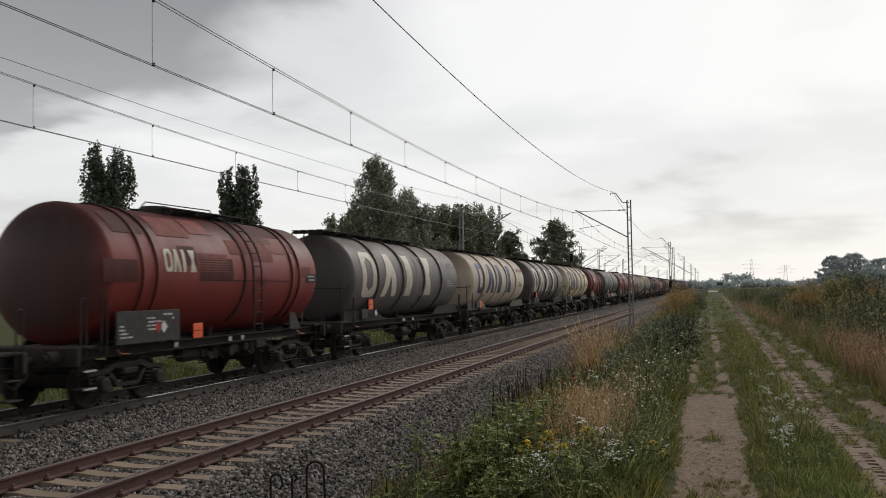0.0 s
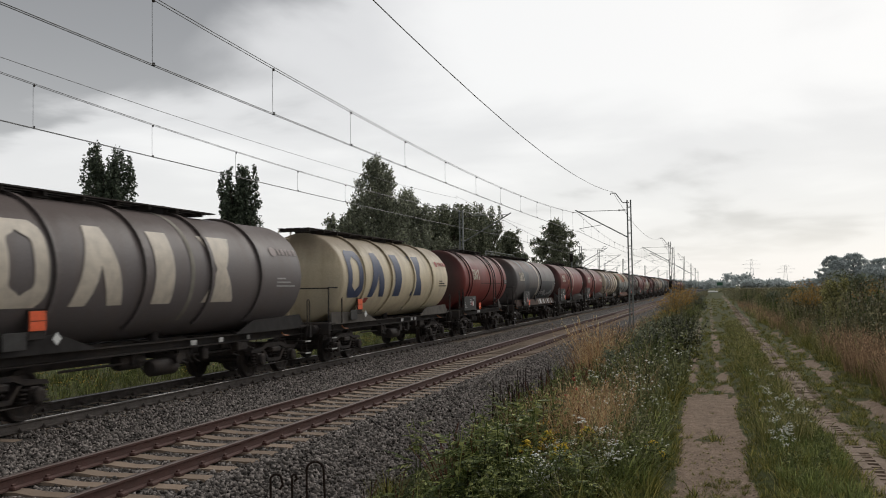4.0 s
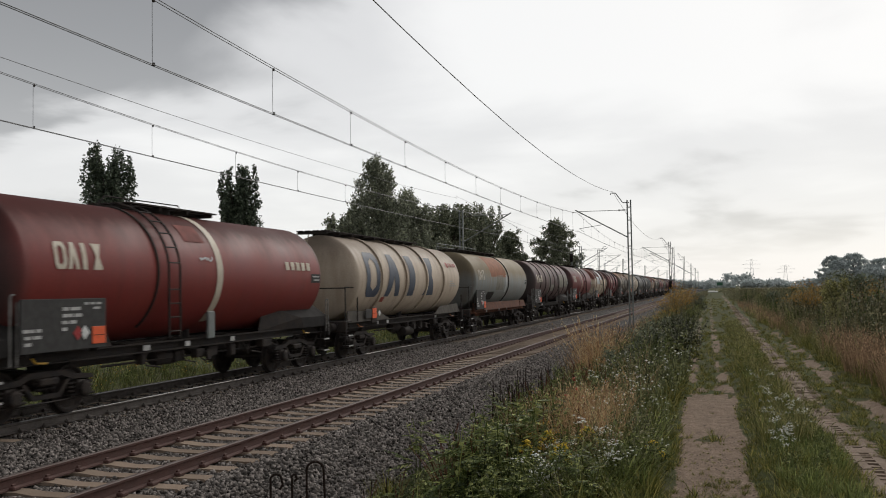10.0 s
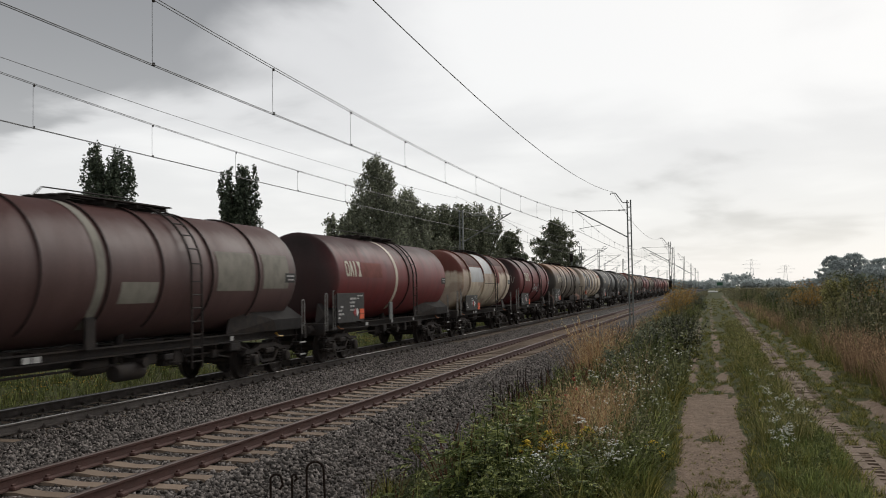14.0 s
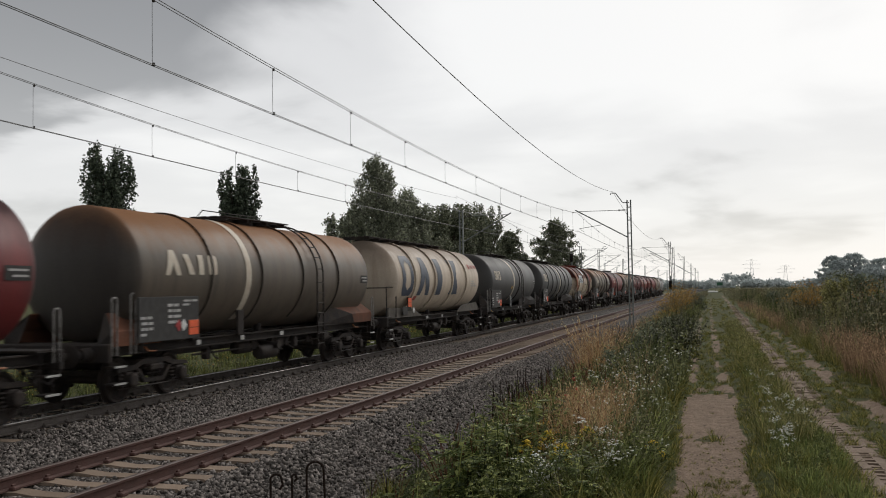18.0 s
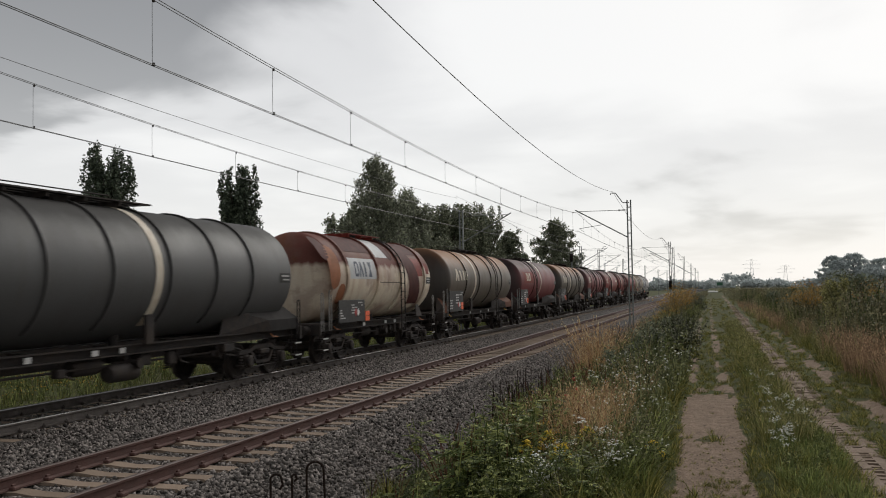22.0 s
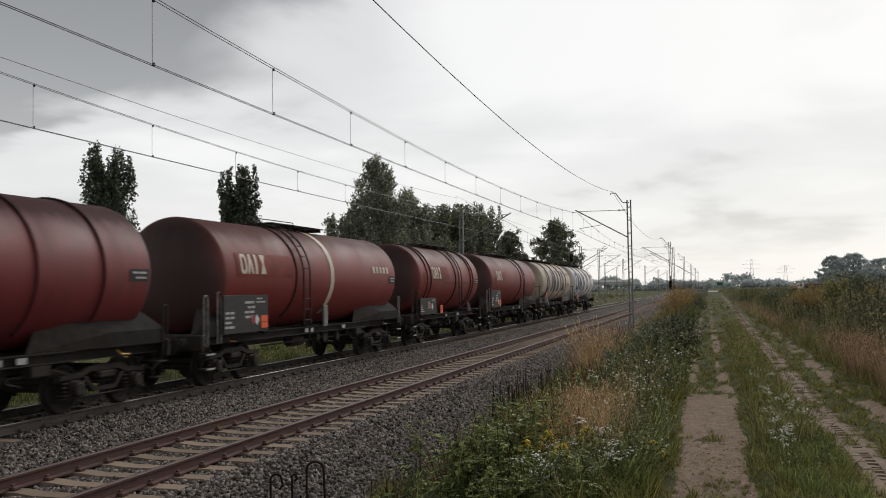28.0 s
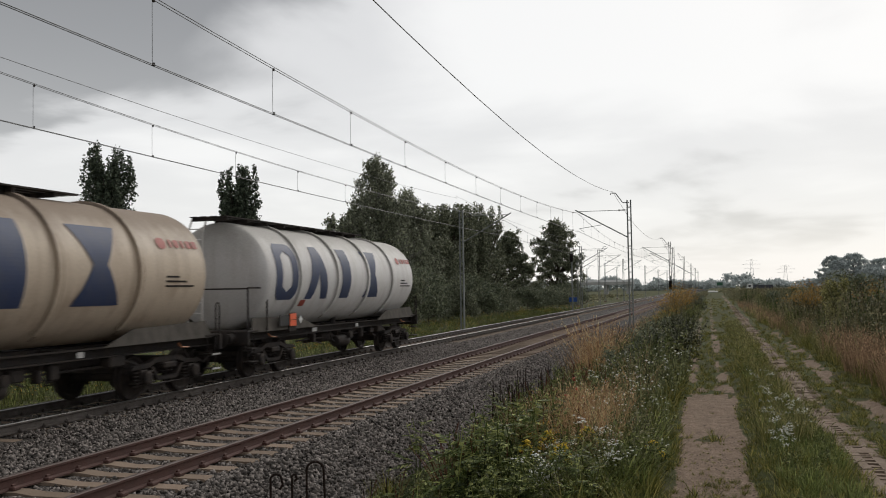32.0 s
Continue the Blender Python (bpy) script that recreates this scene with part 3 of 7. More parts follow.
def wheelset_mesh():
    s = Shape()
    for d in (-1, 1):
        x = d * 0.75
        prof = [(x - d * 0.07, 0.09), (x - d * 0.07, 0.16), (x - d * 0.02, 0.20), (x - d * 0.02, 0.36), (x - d * 0.075, 0.40), (x - d * 0.075, 0.485), (x - d * 0.045, 0.49), (x - d * 0.035, 0.462), (x + d * 0.065, 0.452), (x + d * 0.065, 0.40), (x + d * 0.02, 0.36), (x + d * 0.02, 0.20), (x + d * 0.08, 0.15), (x + d * 0.08, 0.08)]
        s.lathe(prof[::d], 18, 0.0, "x")
    s.tube((-1.0, 0, 0), (1.0, 0, 0), 0.085, 12)
    return s.mesh("wheelset", STEEL_BOGIE, True)


def bogie_frame_mesh():
    """Cast side frames with axle boxes, springs and brake gear, joined by a bolster."""
    s = Shape()
    for d in (-1, 1):
        x = d * 1.0
        beam = [(-1.30, 0.63), (-1.25, 0.71), (-0.70, 0.75), (-0.45, 0.84), (0.45, 0.84), (0.70, 0.75), (1.25, 0.71), (1.30, 0.63), (0.68, 0.65), (0.42, 0.74), (-0.42, 0.74), (-0.68, 0.65)]
        s.prism(beam[::-1], x - 0.06, x + 0.06, "x")
        sling = [(-0.62, 0.66), (-0.52, 0.66), (-0.30, 0.44), (0.30, 0.44), (0.52, 0.66), (0.62, 0.66), (0.36, 0.36), (-0.36, 0.36)]
        s.prism(sling, x - 0.055, x + 0.055, "x")
        for y in (-0.16, 0.0, 0.16):
            for q in range(3):
                s.lathe([(0.50 + 0.08 * q, 0.05), (0.53 + 0.08 * q, 0.078), (0.56 + 0.08 * q, 0.05)], 6, 0.0, "y", Matrix.Translation((x, y, 0)) @ Matrix.Rotation(math.pi / 2, 4, "X"))
        s.tube((x + d * 0.07, -1.28, 0.30), (x + d * 0.07, 1.28, 0.30), 0.018, 6)
        for y in (-0.45, 0.45):
            s.box((x - d * 0.22, y, 0.44), (0.10, 0.09, 0.40), 0.02)
        for y in (-0.9, 0.9):
            s.box((x, y, 0.47), (0.26, 0.30, 0.30), 0.05)
            s.lathe([(x + d * 0.12, 0.15), (x + d * 0.19, 0.145), (x + d * 0.215, 0.10), (x + d * 0.215, 0.0)][::d], 14, 0.46, "x", Matrix.Translation((0, y, 0)))
            for o in (-0.26, 0.26):
                for q in range(3):
                    s.lathe([(0.60 - 0.075 * q, 0.045), (0.572 - 0.075 * q, 0.078), (0.545 - 0.075 * q, 0.045)], 6, 0.0, "y", Matrix.Translation((x + d * 0.04, y + o, 0)) @ Matrix.Rotation(math.pi / 2, 4, "X"))
                s.box((x + d * 0.02, y + o, 0.36), (0.2, 0.15, 0.04), 0.01)
        s.box((x + d * 0.09, 0, 0.66), (0.08, 0.5, 0.14), 0.03)
        for y in (-0.33, 0.33):
            s.box((x - d * 0.25, y, 0.45), (0.10, 0.12, 0.42), 0.03)
    s.box((0, 0, 0.72), (2.0, 0.46, 0.26), 0.04)
    for y in (-1.22, 1.22):
        s.box((0, y, 0.62), (1.95, 0.10, 0.12), 0.02)
    return s.mesh("bogie_frame", STEEL_BOGIE)


def buffer_mesh():
    s = Shape()
    s.lathe([(0.62, 0.0), (0.62, 0.10), (0.605, 0.2), (0.58, 0.225), (0.565, 0.2), (0.56, 0.07), (0.30, 0.07), (0.30, 0.115), (0.02, 0.125), (0.02, 0.17), (0.0, 0.17)][::-1], 16)
    return s.mesh("buffer", STEEL_DARK, True)


WHEELSET, BOGIE, BUFFER = wheelset_mesh(), bogie_frame_mesh(), buffer_mesh()
wheelsets = []


def dish(L, r=R, depth=0.42):
    """Profile of a tank with dished ends."""
    half = L / 2
    end = [(depth * (1 - math.cos(a)), r * (0.995 * math.sin(a) ** 0.8)) for a in np.linspace(0.0, math.pi / 2, 12)]
    front = [(-half + t, q) for t, q in end]
    return front + [(-t, q) for t, q in front[::-1]]


def rib(y, w=0.09, h=0.05, a0=-0.9, a1=math.pi + 0.9, n=40):
    return Shape().lathe([(y - w / 2, R - 0.004), (y - w / 2, R + h), (y + w / 2, R + h), (y + w / 2, R - 0.004)], n, ZC, "y", None, a0, a1)


def patch(y0, y1, a0, a1, e=0.006, n=1):
    """Painted field on the side, angles in degrees above the tank's middle."""
    n = max(n, math.ceil(abs(a1 - a0) / 2.5))
    rows = [(radians(a0 + (a1 - a0) * i / n), [(y0, y1)]) for i in range(n + 1)]
    return Shape().strip(rows, R + e, ZC)


def emblem(kind, y0, y1, a0, a1, e=0.008):
    """Plain painted shapes that stand for a mark: a block, a wedge, a post, a slanted bar."""
    w, n = y1 - y0, max(8, math.ceil(abs(a1 - a0) / 3))
    rows = []
    for i in range(n + 1):
        q = i / n
        a = radians(a0 + (a1 - a0) * q)
        c, half = (y0 + y1) / 2, w * 0.5
        if kind == "block":
            half *= 0.70 if q < 0.1 or q > 0.9 else 0.92
            rows.append((a, [(c - half, c + half)]))
        elif kind == "ring":
            end = min(q, 1 - q)
            half *= float(np.interp(end, (0.0, 0.08, 0.2), (0.62, 0.86, 0.97)))
            hole = half * float(np.interp(end, (0.15, 0.24), (0.0, 0.46)))
            rows.append((a, [(c - half, c - hole), (c + hole, c + half)]))
        elif kind == "wedge":
            half *= 0.97 - 0.66 * q
            slit = half * 0.42 * max(0.0, 1 - q / 0.5)
            rows.append((a, [(c - half, c - slit), (c + slit, c + half)]))
        elif kind == "hourglass":
            half *= 0.26 + 0.62 * abs(2 * q - 1)
            rows.append((a, [(c - half, c + half)]))
        elif kind == "post":
            rows.append((a, [(c - 0.25 * w, c + 0.25 * w)]))
        elif kind == "slant":
            rows.append((a, [(y0 + 0.5 * w * (1 - q), y0 + 0.5 * w * (1 - q) + 0.52 * w)]))
        else:
            rows.append((a, [(y0, y1)]))
    return Shape().strip(rows, R + e, ZC)


RUNG = Shape().tube((0, 0, 0), (0, 0.42, 0), 0.016, 6)
RUNG_MESH = {}


def scribble(pts, w, side_angle=0.0, e=0.010):
    """A sprayed stroke on the side: points of (y, degrees), drawn as a ribbon of constant width."""
    s = Shape()
    fine = []
    for (y0, a0), (y1, a1) in zip(pts, pts[1:]):
        k = max(1, math.ceil(max(abs(a1 - a0) / 2.5, abs(y1 - y0) / 0.2)))
        fine += [(y0 + (y1 - y0) * i / k, a0 + (a1 - a0) * i / k) for i in range(k)]
    fine.append(pts[-1])
    deg = R * math.pi / 180
    for (y0, a0), (y1, a1) in zip(fine, fine[1:]):
        dy, da = y1 - y0, (a1 - a0) * deg
        ln = math.hypot(dy, da) or 1.0
        ny, na = -da / ln * w / 2, dy / ln * w / 2 / deg
        vs = [((R + e) * math.cos(radians(a)), y, ZC + (R + e) * math.sin(radians(a))) for y, a in ((y0 - ny, a0 - na), (y1 - ny, a1 - na), (y1 + ny, a1 + na), (y0 + ny, a0 + na))]
        s.add(vs, [(0, 1, 2, 3)])
    return s


def blob(y, a, ry, ra, e, n=14):
    """A rounded sprayed field on the side."""
    rows = []
    for i in range(n + 1):
        q = -1 + 2 * i / n
        half = ry * math.sqrt(max(0.0, 1 - abs(q) ** 2.6))
        rows.append((radians(a + ra * q), [(y - half, y + half)]))
    return Shape().strip(rows, R + e, ZC)


def squiggle(rng, y0, y1, a0, a1, n):
    return [(y0 + (y1 - y0) * i / n + rng.uniform(-0.08, 0.08), rng.uniform(a0, a1)) for i in range(n + 1)]


def ladder_over(y, mat, root, w=0.42, low=1.25, e=0.10):
    """A ladder that follows the tank's side up to the crown; every rung is a part."""
    s = Shape()
    for yy in (y, y + w):
        s.rod([(R + e, yy, low)] + [((R + e) * math.cos(a), yy, ZC + (R + e) * math.sin(a)) for a in np.linspace(radians(5), radians(78), 9)], 0.024, 6)
    lad = part("side_ladder", s, mat, root)
    rung = RUNG_MESH.setdefault(mat.name, RUNG.mesh("rung", mat))
    for k in range(int((ZC - low) / 0.29)):
        part("rung", rung, None, lad, at=pose(R + e, y, low + 0.15 + k * 0.29))
    for a in np.linspace(radians(8), radians(72), 6):
        part("rung", rung, None, lad, at=pose((R + e) * math.cos(a), y, ZC + (R + e) * math.sin(a)))
    return lad


def hand_rail(pts, r=0.022):
    return Shape().rod(pts, r, 6)


def text_bars(y0, y1, z0, z1, x, rows, seed):
    """Unreadable writing: short bars on a board's face."""
    rng = random.Random(seed)
    s = Shape()
    for i in range(rows):
        z = z1 - (i + 0.5) * (z1 - z0) / rows
        y = y0 + rng.uniform(0, 0.05)
        while y < y1 - 0.12:
            w = rng.uniform(0.08, 0.3)
            if rng.random() < 0.88:
                s.box((x, min(y1, y + w) / 2 + y / 2, z), (0.004, min(y1, y + w) - y, (z1 - z0) / rows * 0.5))
            y += w + 0.045
    return s


def hood(d, x, half, mat, root):
    """Angular saddle: a sloping cover plate over a short upright face, and a dark sheet that stands for the shaded
    opening at its inner end.
    """
    ya, yb = d * (half - 4.15), d * (half - 1.1)
    t = 0.03
    top0, top1 = (0.90 * x, ya, 1.82), (0.90 * x, yb, 1.82)
    low1, low0 = (1.27 * x, yb + d * 0.3, 1.46), (1.27 * x, ya + d * 1.55, 1.46)
    foot1, foot0 = (1.27 * x, yb + d * 0.3, 1.17), (1.27 * x, ya + d * 1.75, 1.17)
    inner = (0.94 * x, ya - d * 0.35, 1.17)
    end = (0.94 * x, yb + d * 0.3, 1.17)

    def plate(pts):
        s = Shape()
        n = (Vector(pts[1]) - Vector(pts[0])).cross(Vector(pts[2]) - Vector(pts[0])).normalized() * t
        if n.x * x < 0:
            pts, n = pts[::-1], -n
        k = len(pts)
        s.add([tuple(Vector(p)) for p in pts] + [tuple(Vector(p) - n) for p in pts], [tuple(range(k)), tuple(range(2 * k - 1, k - 1, -1))] + [(i, i + k, (i + 1) % k + k, (i + 1) % k) for i in range(k)])
        return s

    sd = part("saddle_plate", plate([top0, top1, low1, low0]), mat, root)
    part("saddle_face", plate([low0, low1, foot1, foot0]), mat, sd)
    # inner end: dark sheet in place of the shade in the open saddle
    part("gusset", plate([top0, low0, foot0, inner]), STEEL_BOGIE, sd)
    part("gusset", plate([top1, low1, foot1, end]), STEEL_DARK, sd)


def wagon(spec):
    k, L, style, paint, label = spec["k"], spec["L"], spec["style"], spec["paint"], spec["label"]
    root = tagged(new("tank_wagon"), label, "tank wagon", "tank wagons of the train")
    half, tl = L / 2, L - 2.3
    th = tl / 2
    rng = random.Random(100 + k)
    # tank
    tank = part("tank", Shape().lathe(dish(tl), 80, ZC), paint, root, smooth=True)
    ribmat = spec.get("ribmat", paint)
    for y in spec.get("ribs", ()):
        part("stiffening_ring" if style == "G" else "rib", rib(y, *((0.13, 0.06) if style in "GP" else (0.07, 0.04))), ribmat, tank)
    # underframe
    fr = Shape()
    for d in (-1, 1):
        fr.prism([(d * 0.92, 0.97), (d * 0.92, 1.17), (d * 1.10, 1.17), (d * 1.10, 1.145), (d * 0.96, 1.145), (d * 0.96, 0.995), (d * 1.10, 0.995), (d * 1.10, 0.97)][::d], -half + 0.62, half - 0.62, "y")
    for y in np.linspace(-half + 1.2, half - 1.2, 7):
        fr.box((0, y, 1.06), (1.9, 0.16, 0.19), 0.0)
    fr.box((0, 0, 1.06), (0.5, L - 1.3, 0.22), 0.0)
    fr.box((0.1, 0, 0.86), (0.34, L - 6.6, 0.2), 0.0)
    part("underframe", fr, spec.get("framemat", STEEL_DARK), root)
    for d in (-1, 1):
        part("headstock", Shape().box((0, d * (half - 0.68), 1.05), (2.6, 0.12, 0.36), 0.02), STEEL_DARK, root)
        for x in (-0.875, 0.875):
            part("buffer", BUFFER, None, root, at=Matrix.Translation((x, d * (half - 0.62), 1.05)) @ (Matrix.Identity(4) if d > 0 else Matrix.Rotation(math.pi, 4, "Z")))
        hook = Shape().box((0, d * (half - 0.48), 1.03), (0.07, 0.34, 0.14), 0.02)
        hook.rod([(0, d * (half - 0.35), 1.0), (0.05, d * (half - 0.22), 0.78), (-0.03, d * (half - 0.12), 0.62)], 0.03, 6)
        part("coupling", hook, STEEL_DARK, root)
        hose = Shape().rod([(0.35, d * (half - 0.6), 0.9), (0.36, d * (half - 0.4), 0.66), (0.30, d * (half - 0.18), 0.5), (0.22, d * (half - 0.02), 0.62)], 0.028, 6)
        part("brake_hose", hose, STEEL_DARK, root)
        # platform, footsteps and end rails
        part("end_platform", Shape().box((0, d * (half - 0.95), 1.21), (2.5, 0.62, 0.05), 0.01), STEEL_DARK, root)
        for x in (-1.2, 1.2):
            st = Shape()
            for z in (0.45, 0.78):
                st.box((x, d * (half - 0.95), z), (0.26, 0.36, 0.03), 0.006)
            for o in (-0.16, 0.16):
                st.tube((x, d * (half - 0.95) + o, 0.44), (x, d * (half - 0.95) + o, 1.16), 0.014, 6)
            fs = part("footstep", st, STEEL_DARK, root)
            if rng.random() < 0.7:
                for z in (0.45, 0.78):
                    part("step_edge", Shape().box((x + math.copysign(0.133, x), d * (half - 0.95), z), (0.012, 0.36, 0.04), 0.003), BAR_WHITE, fs, "white-painted step edge")
        if style == "G" and d < 0 or style == "L" and d < 0:
            for x in (-1.25, 1.25):
                part("end_rail", hand_rail([(x, -half + 0.72, 1.2), (x, -half + 0.72, 2.3), (x, -half + 1.75, 2.3), (x, -half + 1.75, 1.2)]), STEEL_DARK, root)
            part("end_rail", hand_rail([(-1.25, -half + 0.72, 2.28), (1.25, -half + 0.72, 2.28)]), STEEL_DARK, root)
            if style == "L":
                continue
            lad = Shape()
            for x in (-0.6, -0.18):
                lad.rod([(x, -half + 0.95, 1.2), (x, -half + 1.0, 3.75), (x, -half + 1.2, 4.12)], 0.024, 6)
            lmat = ribmat if style == "G" else STEEL_DARK
            el = part("end_ladder", lad, lmat, root)
            rung = RUNG_MESH.setdefault(lmat.name, RUNG.mesh("rung", lmat))
            for q in range(10):
                part("rung", rung, None, el, at=pose(-0.18, -half + 0.96, 1.4 + 0.27 * q, 0, 0, 90))
        else:
            for q, top in ((0.75, 2.12), (1.35, 2.2)) if d < 0 else ((0.72, 1.95),):
                rail = [(1.28, d * (half - q), 1.0), (1.28, d * (half - q), top - 0.05), (1.28, d * (half - q - 0.03), top), (1.28, d * (half - q - 0.13), top), (1.28, d * (half - q - 0.16), top - 0.05), (1.28, d * (half - q - 0.16), 1.0)]
                part("grab_rail", hand_rail(rail, 0.018), RAIL_PALE if style in "RVP" else STEEL_DARK, root, "pale painted grab rail" if style in "RVP" else "")
    # saddles that carry the tank
    for d in (-1, 1):
        for x in (-1, 1):
            y0, y1 = d * (half - 3.9), d * (half - 0.95)
            sd = Shape()
            if style in "RVN":
                hood(d, x, half, spec.get("saddlemat", STEEL_DARK), root)
                continue
            if style == "G":
                poly = [(y0 - d * 1.0, 1.17), (y0, 1.48), (y1 - d * 0.2, 1.55), (y1, 1.17)]
            else:
                up = 1.46 if style == "L" else 1.62
                poly = [(y0 + d * 1.0, 1.17), (y0 + d * 1.2, up), (y0 + d * 1.5, up), (y0 + d * 1.7, 1.17)]
            slope = lambda z, o: x * (1.24 - o - 0.12 * (z - 1.17) / 0.6)
            k = len(poly)
            sd.add([(slope(z, 0.0), y, z) for y, z in poly] + [(slope(z, 0.035), y, z) for y, z in poly], [tuple(range(k))[::-d * x], tuple(range(k, 2 * k))[::d * x]] + [(i, (i + 1) % k, (i + 1) % k + k, i + k)[::d * x] for i in range(k)])
            part("saddle_plate", sd, spec.get("saddlemat", STEEL_DARK), root)
    if style == "L":
        for x in (-1, 1):
            part("side_skirt", Shape().prism([(x * 1.22, 1.12), (x * 1.25, 1.12), (x * 1.12, 1.50), (x * 1.09, 1.50)][::x], -half + 1.9, half - 1.2, "y"), spec.get("saddlemat", STEEL_DARK), root)
    # bogies
    for d in (-1, 1):
        bg = part("bogie", BOGIE, None, root, "black cast bogie with coil springs", at=pose(0, d * (half - 2.5), 0))
        for y in (-0.9, 0.9):
            ws = new("wheelset", WHEELSET)
            ws.parent = bg
            ws.matrix_parent_inverse = Matrix.Translation((0, y, WHEEL))
            wheelsets.append(ws)
    # brake gear and outlets between the bogies
    bk = Shape()
    bk.lathe([(-0.45, 0.0), (-0.42, 0.14), (-0.35, 0.17), (0.35, 0.17), (0.42, 0.14), (0.45, 0.0)], 14, 0.0, "y", Matrix.Translation((0.75, -1.0, 0.80)))
    part("air_tank", bk, STEEL_DARK, root, smooth=True)
    if style in "NVG":
        bk2 = Shape().lathe([(-0.5, 0.0), (-0.47, 0.15), (-0.4, 0.18), (0.4, 0.18), (0.47, 0.15), (0.5, 0.0)], 14, 0.0, "y", Matrix.Translation((0.95, -0.1, 0.62)))
        part("air_tank", bk2, STEEL_DARK, root, smooth=True)
    for i in range(5):
        y = rng.uniform(-half + 4.3, half - 4.3)
        cl = Shape().box((rng.uniform(0.75, 1.0), y, rng.uniform(0.72, 0.9)), (rng.uniform(0.1, 0.25), rng.uniform(0.12, 0.4), rng.uniform(0.12, 0.3)), 0.02)
        cl.rod([(0.98, y, 0.95), (1.02, y + 0.1, 0.7), (0.98, y + rng.uniform(0.2, 0.7), 0.62)], 0.02, 6)
        part("brake_fitting", cl, STEEL_BOGIE, root)
    bt = Shape().rod([(0.9, -half + 4.2, 0.78), (0.9, half - 4.2, 0.78)], 0.025, 6)
    bt.box((0.85, 0.7, 0.82), (0.3, 0.4, 0.24), 0.03)
    bt.box((0.95, 1.6, 0.80), (0.16, 0.24, 0.3), 0.03)
    part("brake_rigging", bt, STEEL_DARK, root)
    ot = Shape().tube((0.55, 0.2, 0.85), (0.55, 0.2, 1.4), 0.10, 10)
    ot.tube((0.4, 0.2, 0.85), (1.15, 0.2, 0.78), 0.07, 10)
    ot.lathe([(1.15, 0.0), (1.15, 0.11), (1.2, 0.11), (1.2, 0.0)], 12, 0.78, "x", Matrix.Translation((0, 0.2, 0)))
    part("outlet_valve", ot, STEEL_DARK, root)
    # crown: dome, hatch and walkway
    hy = spec.get("hatch", 0.3)
    dm = Shape().lathe([(0, 0.0), (0, 0.30), (-0.06, 0.34), (-0.22, 0.34)][::-1], 18, 0.0, "y", Matrix.Translation((0, hy, ZC + R + 0.16)) @ Matrix.Rotation(math.pi / 2, 4, "X"))
    part("dome_hatch", dm, STEEL_DARK, root)
    w0, w1 = spec.get("walkway", (hy - 1.7, hy + 1.9))
    walk_root = new("roof_walkway")
    walk_root.parent = root
    for y in np.arange(w0 + 0.1, w1, 1.1):
        part("bearer", Shape().box((0, y, ZC + R + 0.04), (1.0, 0.05, 0.09)), spec.get("walkmat", STEEL_DARK), walk_root)
    for x in (-0.42, -0.14, 0.14, 0.42):
        part("plank", Shape().box((x, (w0 + w1) / 2, ZC + R + 0.10), (0.2, w1 - w0, 0.03), 0.0), spec.get("walkmat", STEEL_DARK), walk_root)
    if style == "L":
        rl = Shape()
        for x in (-0.55,):
            rl.rod([(x, w0, ZC + R + 0.1), (x, w0 + 0.2, ZC + R + 0.42), (x, w1 - 0.2, ZC + R + 0.42), (x, w1, ZC + R + 0.1)], 0.018, 6)
            rl.tube((x, w0 + 0.1, ZC + R + 0.26), (x, w1 - 0.1, ZC + R + 0.26), 0.014, 6)
            for y in np.arange(w0 + 0.4, w1, 1.3):
                rl.tube((x, y, ZC + R + 0.08), (x, y, ZC + R + 0.42), 0.016, 6)
        part("roof_rail", rl, GALV, root)
    elif style != "G":
        part("roof_rail", hand_rail([(-0.45, w0 + 0.2, ZC + R + 0.1), (-0.45, w0 + 0.5, ZC + R + 0.32), (-0.45, w1 - 0.2, ZC + R + 0.34), (-0.45, w1, ZC + R + 0.1)], 0.015), STEEL_DARK, root)
    # ladder on the side
    if "ladder" in spec:
        ladder_over(spec["ladder"], spec.get("laddermat", STEEL_DARK), root, low=0.55 if style in "VP" else 1.25)
        if style in "RS":
            part("hose_strap", rib(spec["ladder"] - 0.25, 0.05, 0.03), STEEL_DARK, tank)
    # painted marks
    if "band" in spec:
        y = spec["band"]
        part("painted_band", patch(y - 0.13, y + 0.13, -50, 85, 0.005, 20), spec.get("bandmat", BAND_WHITE), tank, "off-white painted band")
        fo = Shape().box((1.16, y, 1.45), (0.07, 0.3, 0.62), 0.02)
        part("outlet_guard", fo, GALV if style == "R" else STEEL_DARK, root)
    for y0, y1, a0, a1, mat in spec.get("patches", ()):
        part("paint_patch", patch(y0, y1, a0, a1, 0.004), mat, tank)
    for y, a, ry, ra, mat in spec.get("blobs", ()):
        part("paint_patch", blob(y, a, ry, ra, 0.006), mat, tank)
    for y0, y1, a0, a1, mat in spec.get("slants", ()):
        part("paint_patch", emblem("slant", y0, y1, a0, a1, 0.005), mat, tank)
    if "big" in spec:
        mat = spec["big"]
        for kind, y0, y1 in (("ring", -5.5, -4.15), ("wedge", -3.55, -1.95), ("post", -1.35, 0.05), ("hourglass", 0.85, 2.45)):
            o = spec.get("shift", 0.0)
            part("emblem", emblem(kind, y0 + o, y1 + o, -27, 37), mat, tank, "large plain painted mark")
        smallmat = spec["small"]
        part("emblem", blob(4.5, 26, 0.17, 5.5, 0.008), smallmat, tank, "small round painted mark")
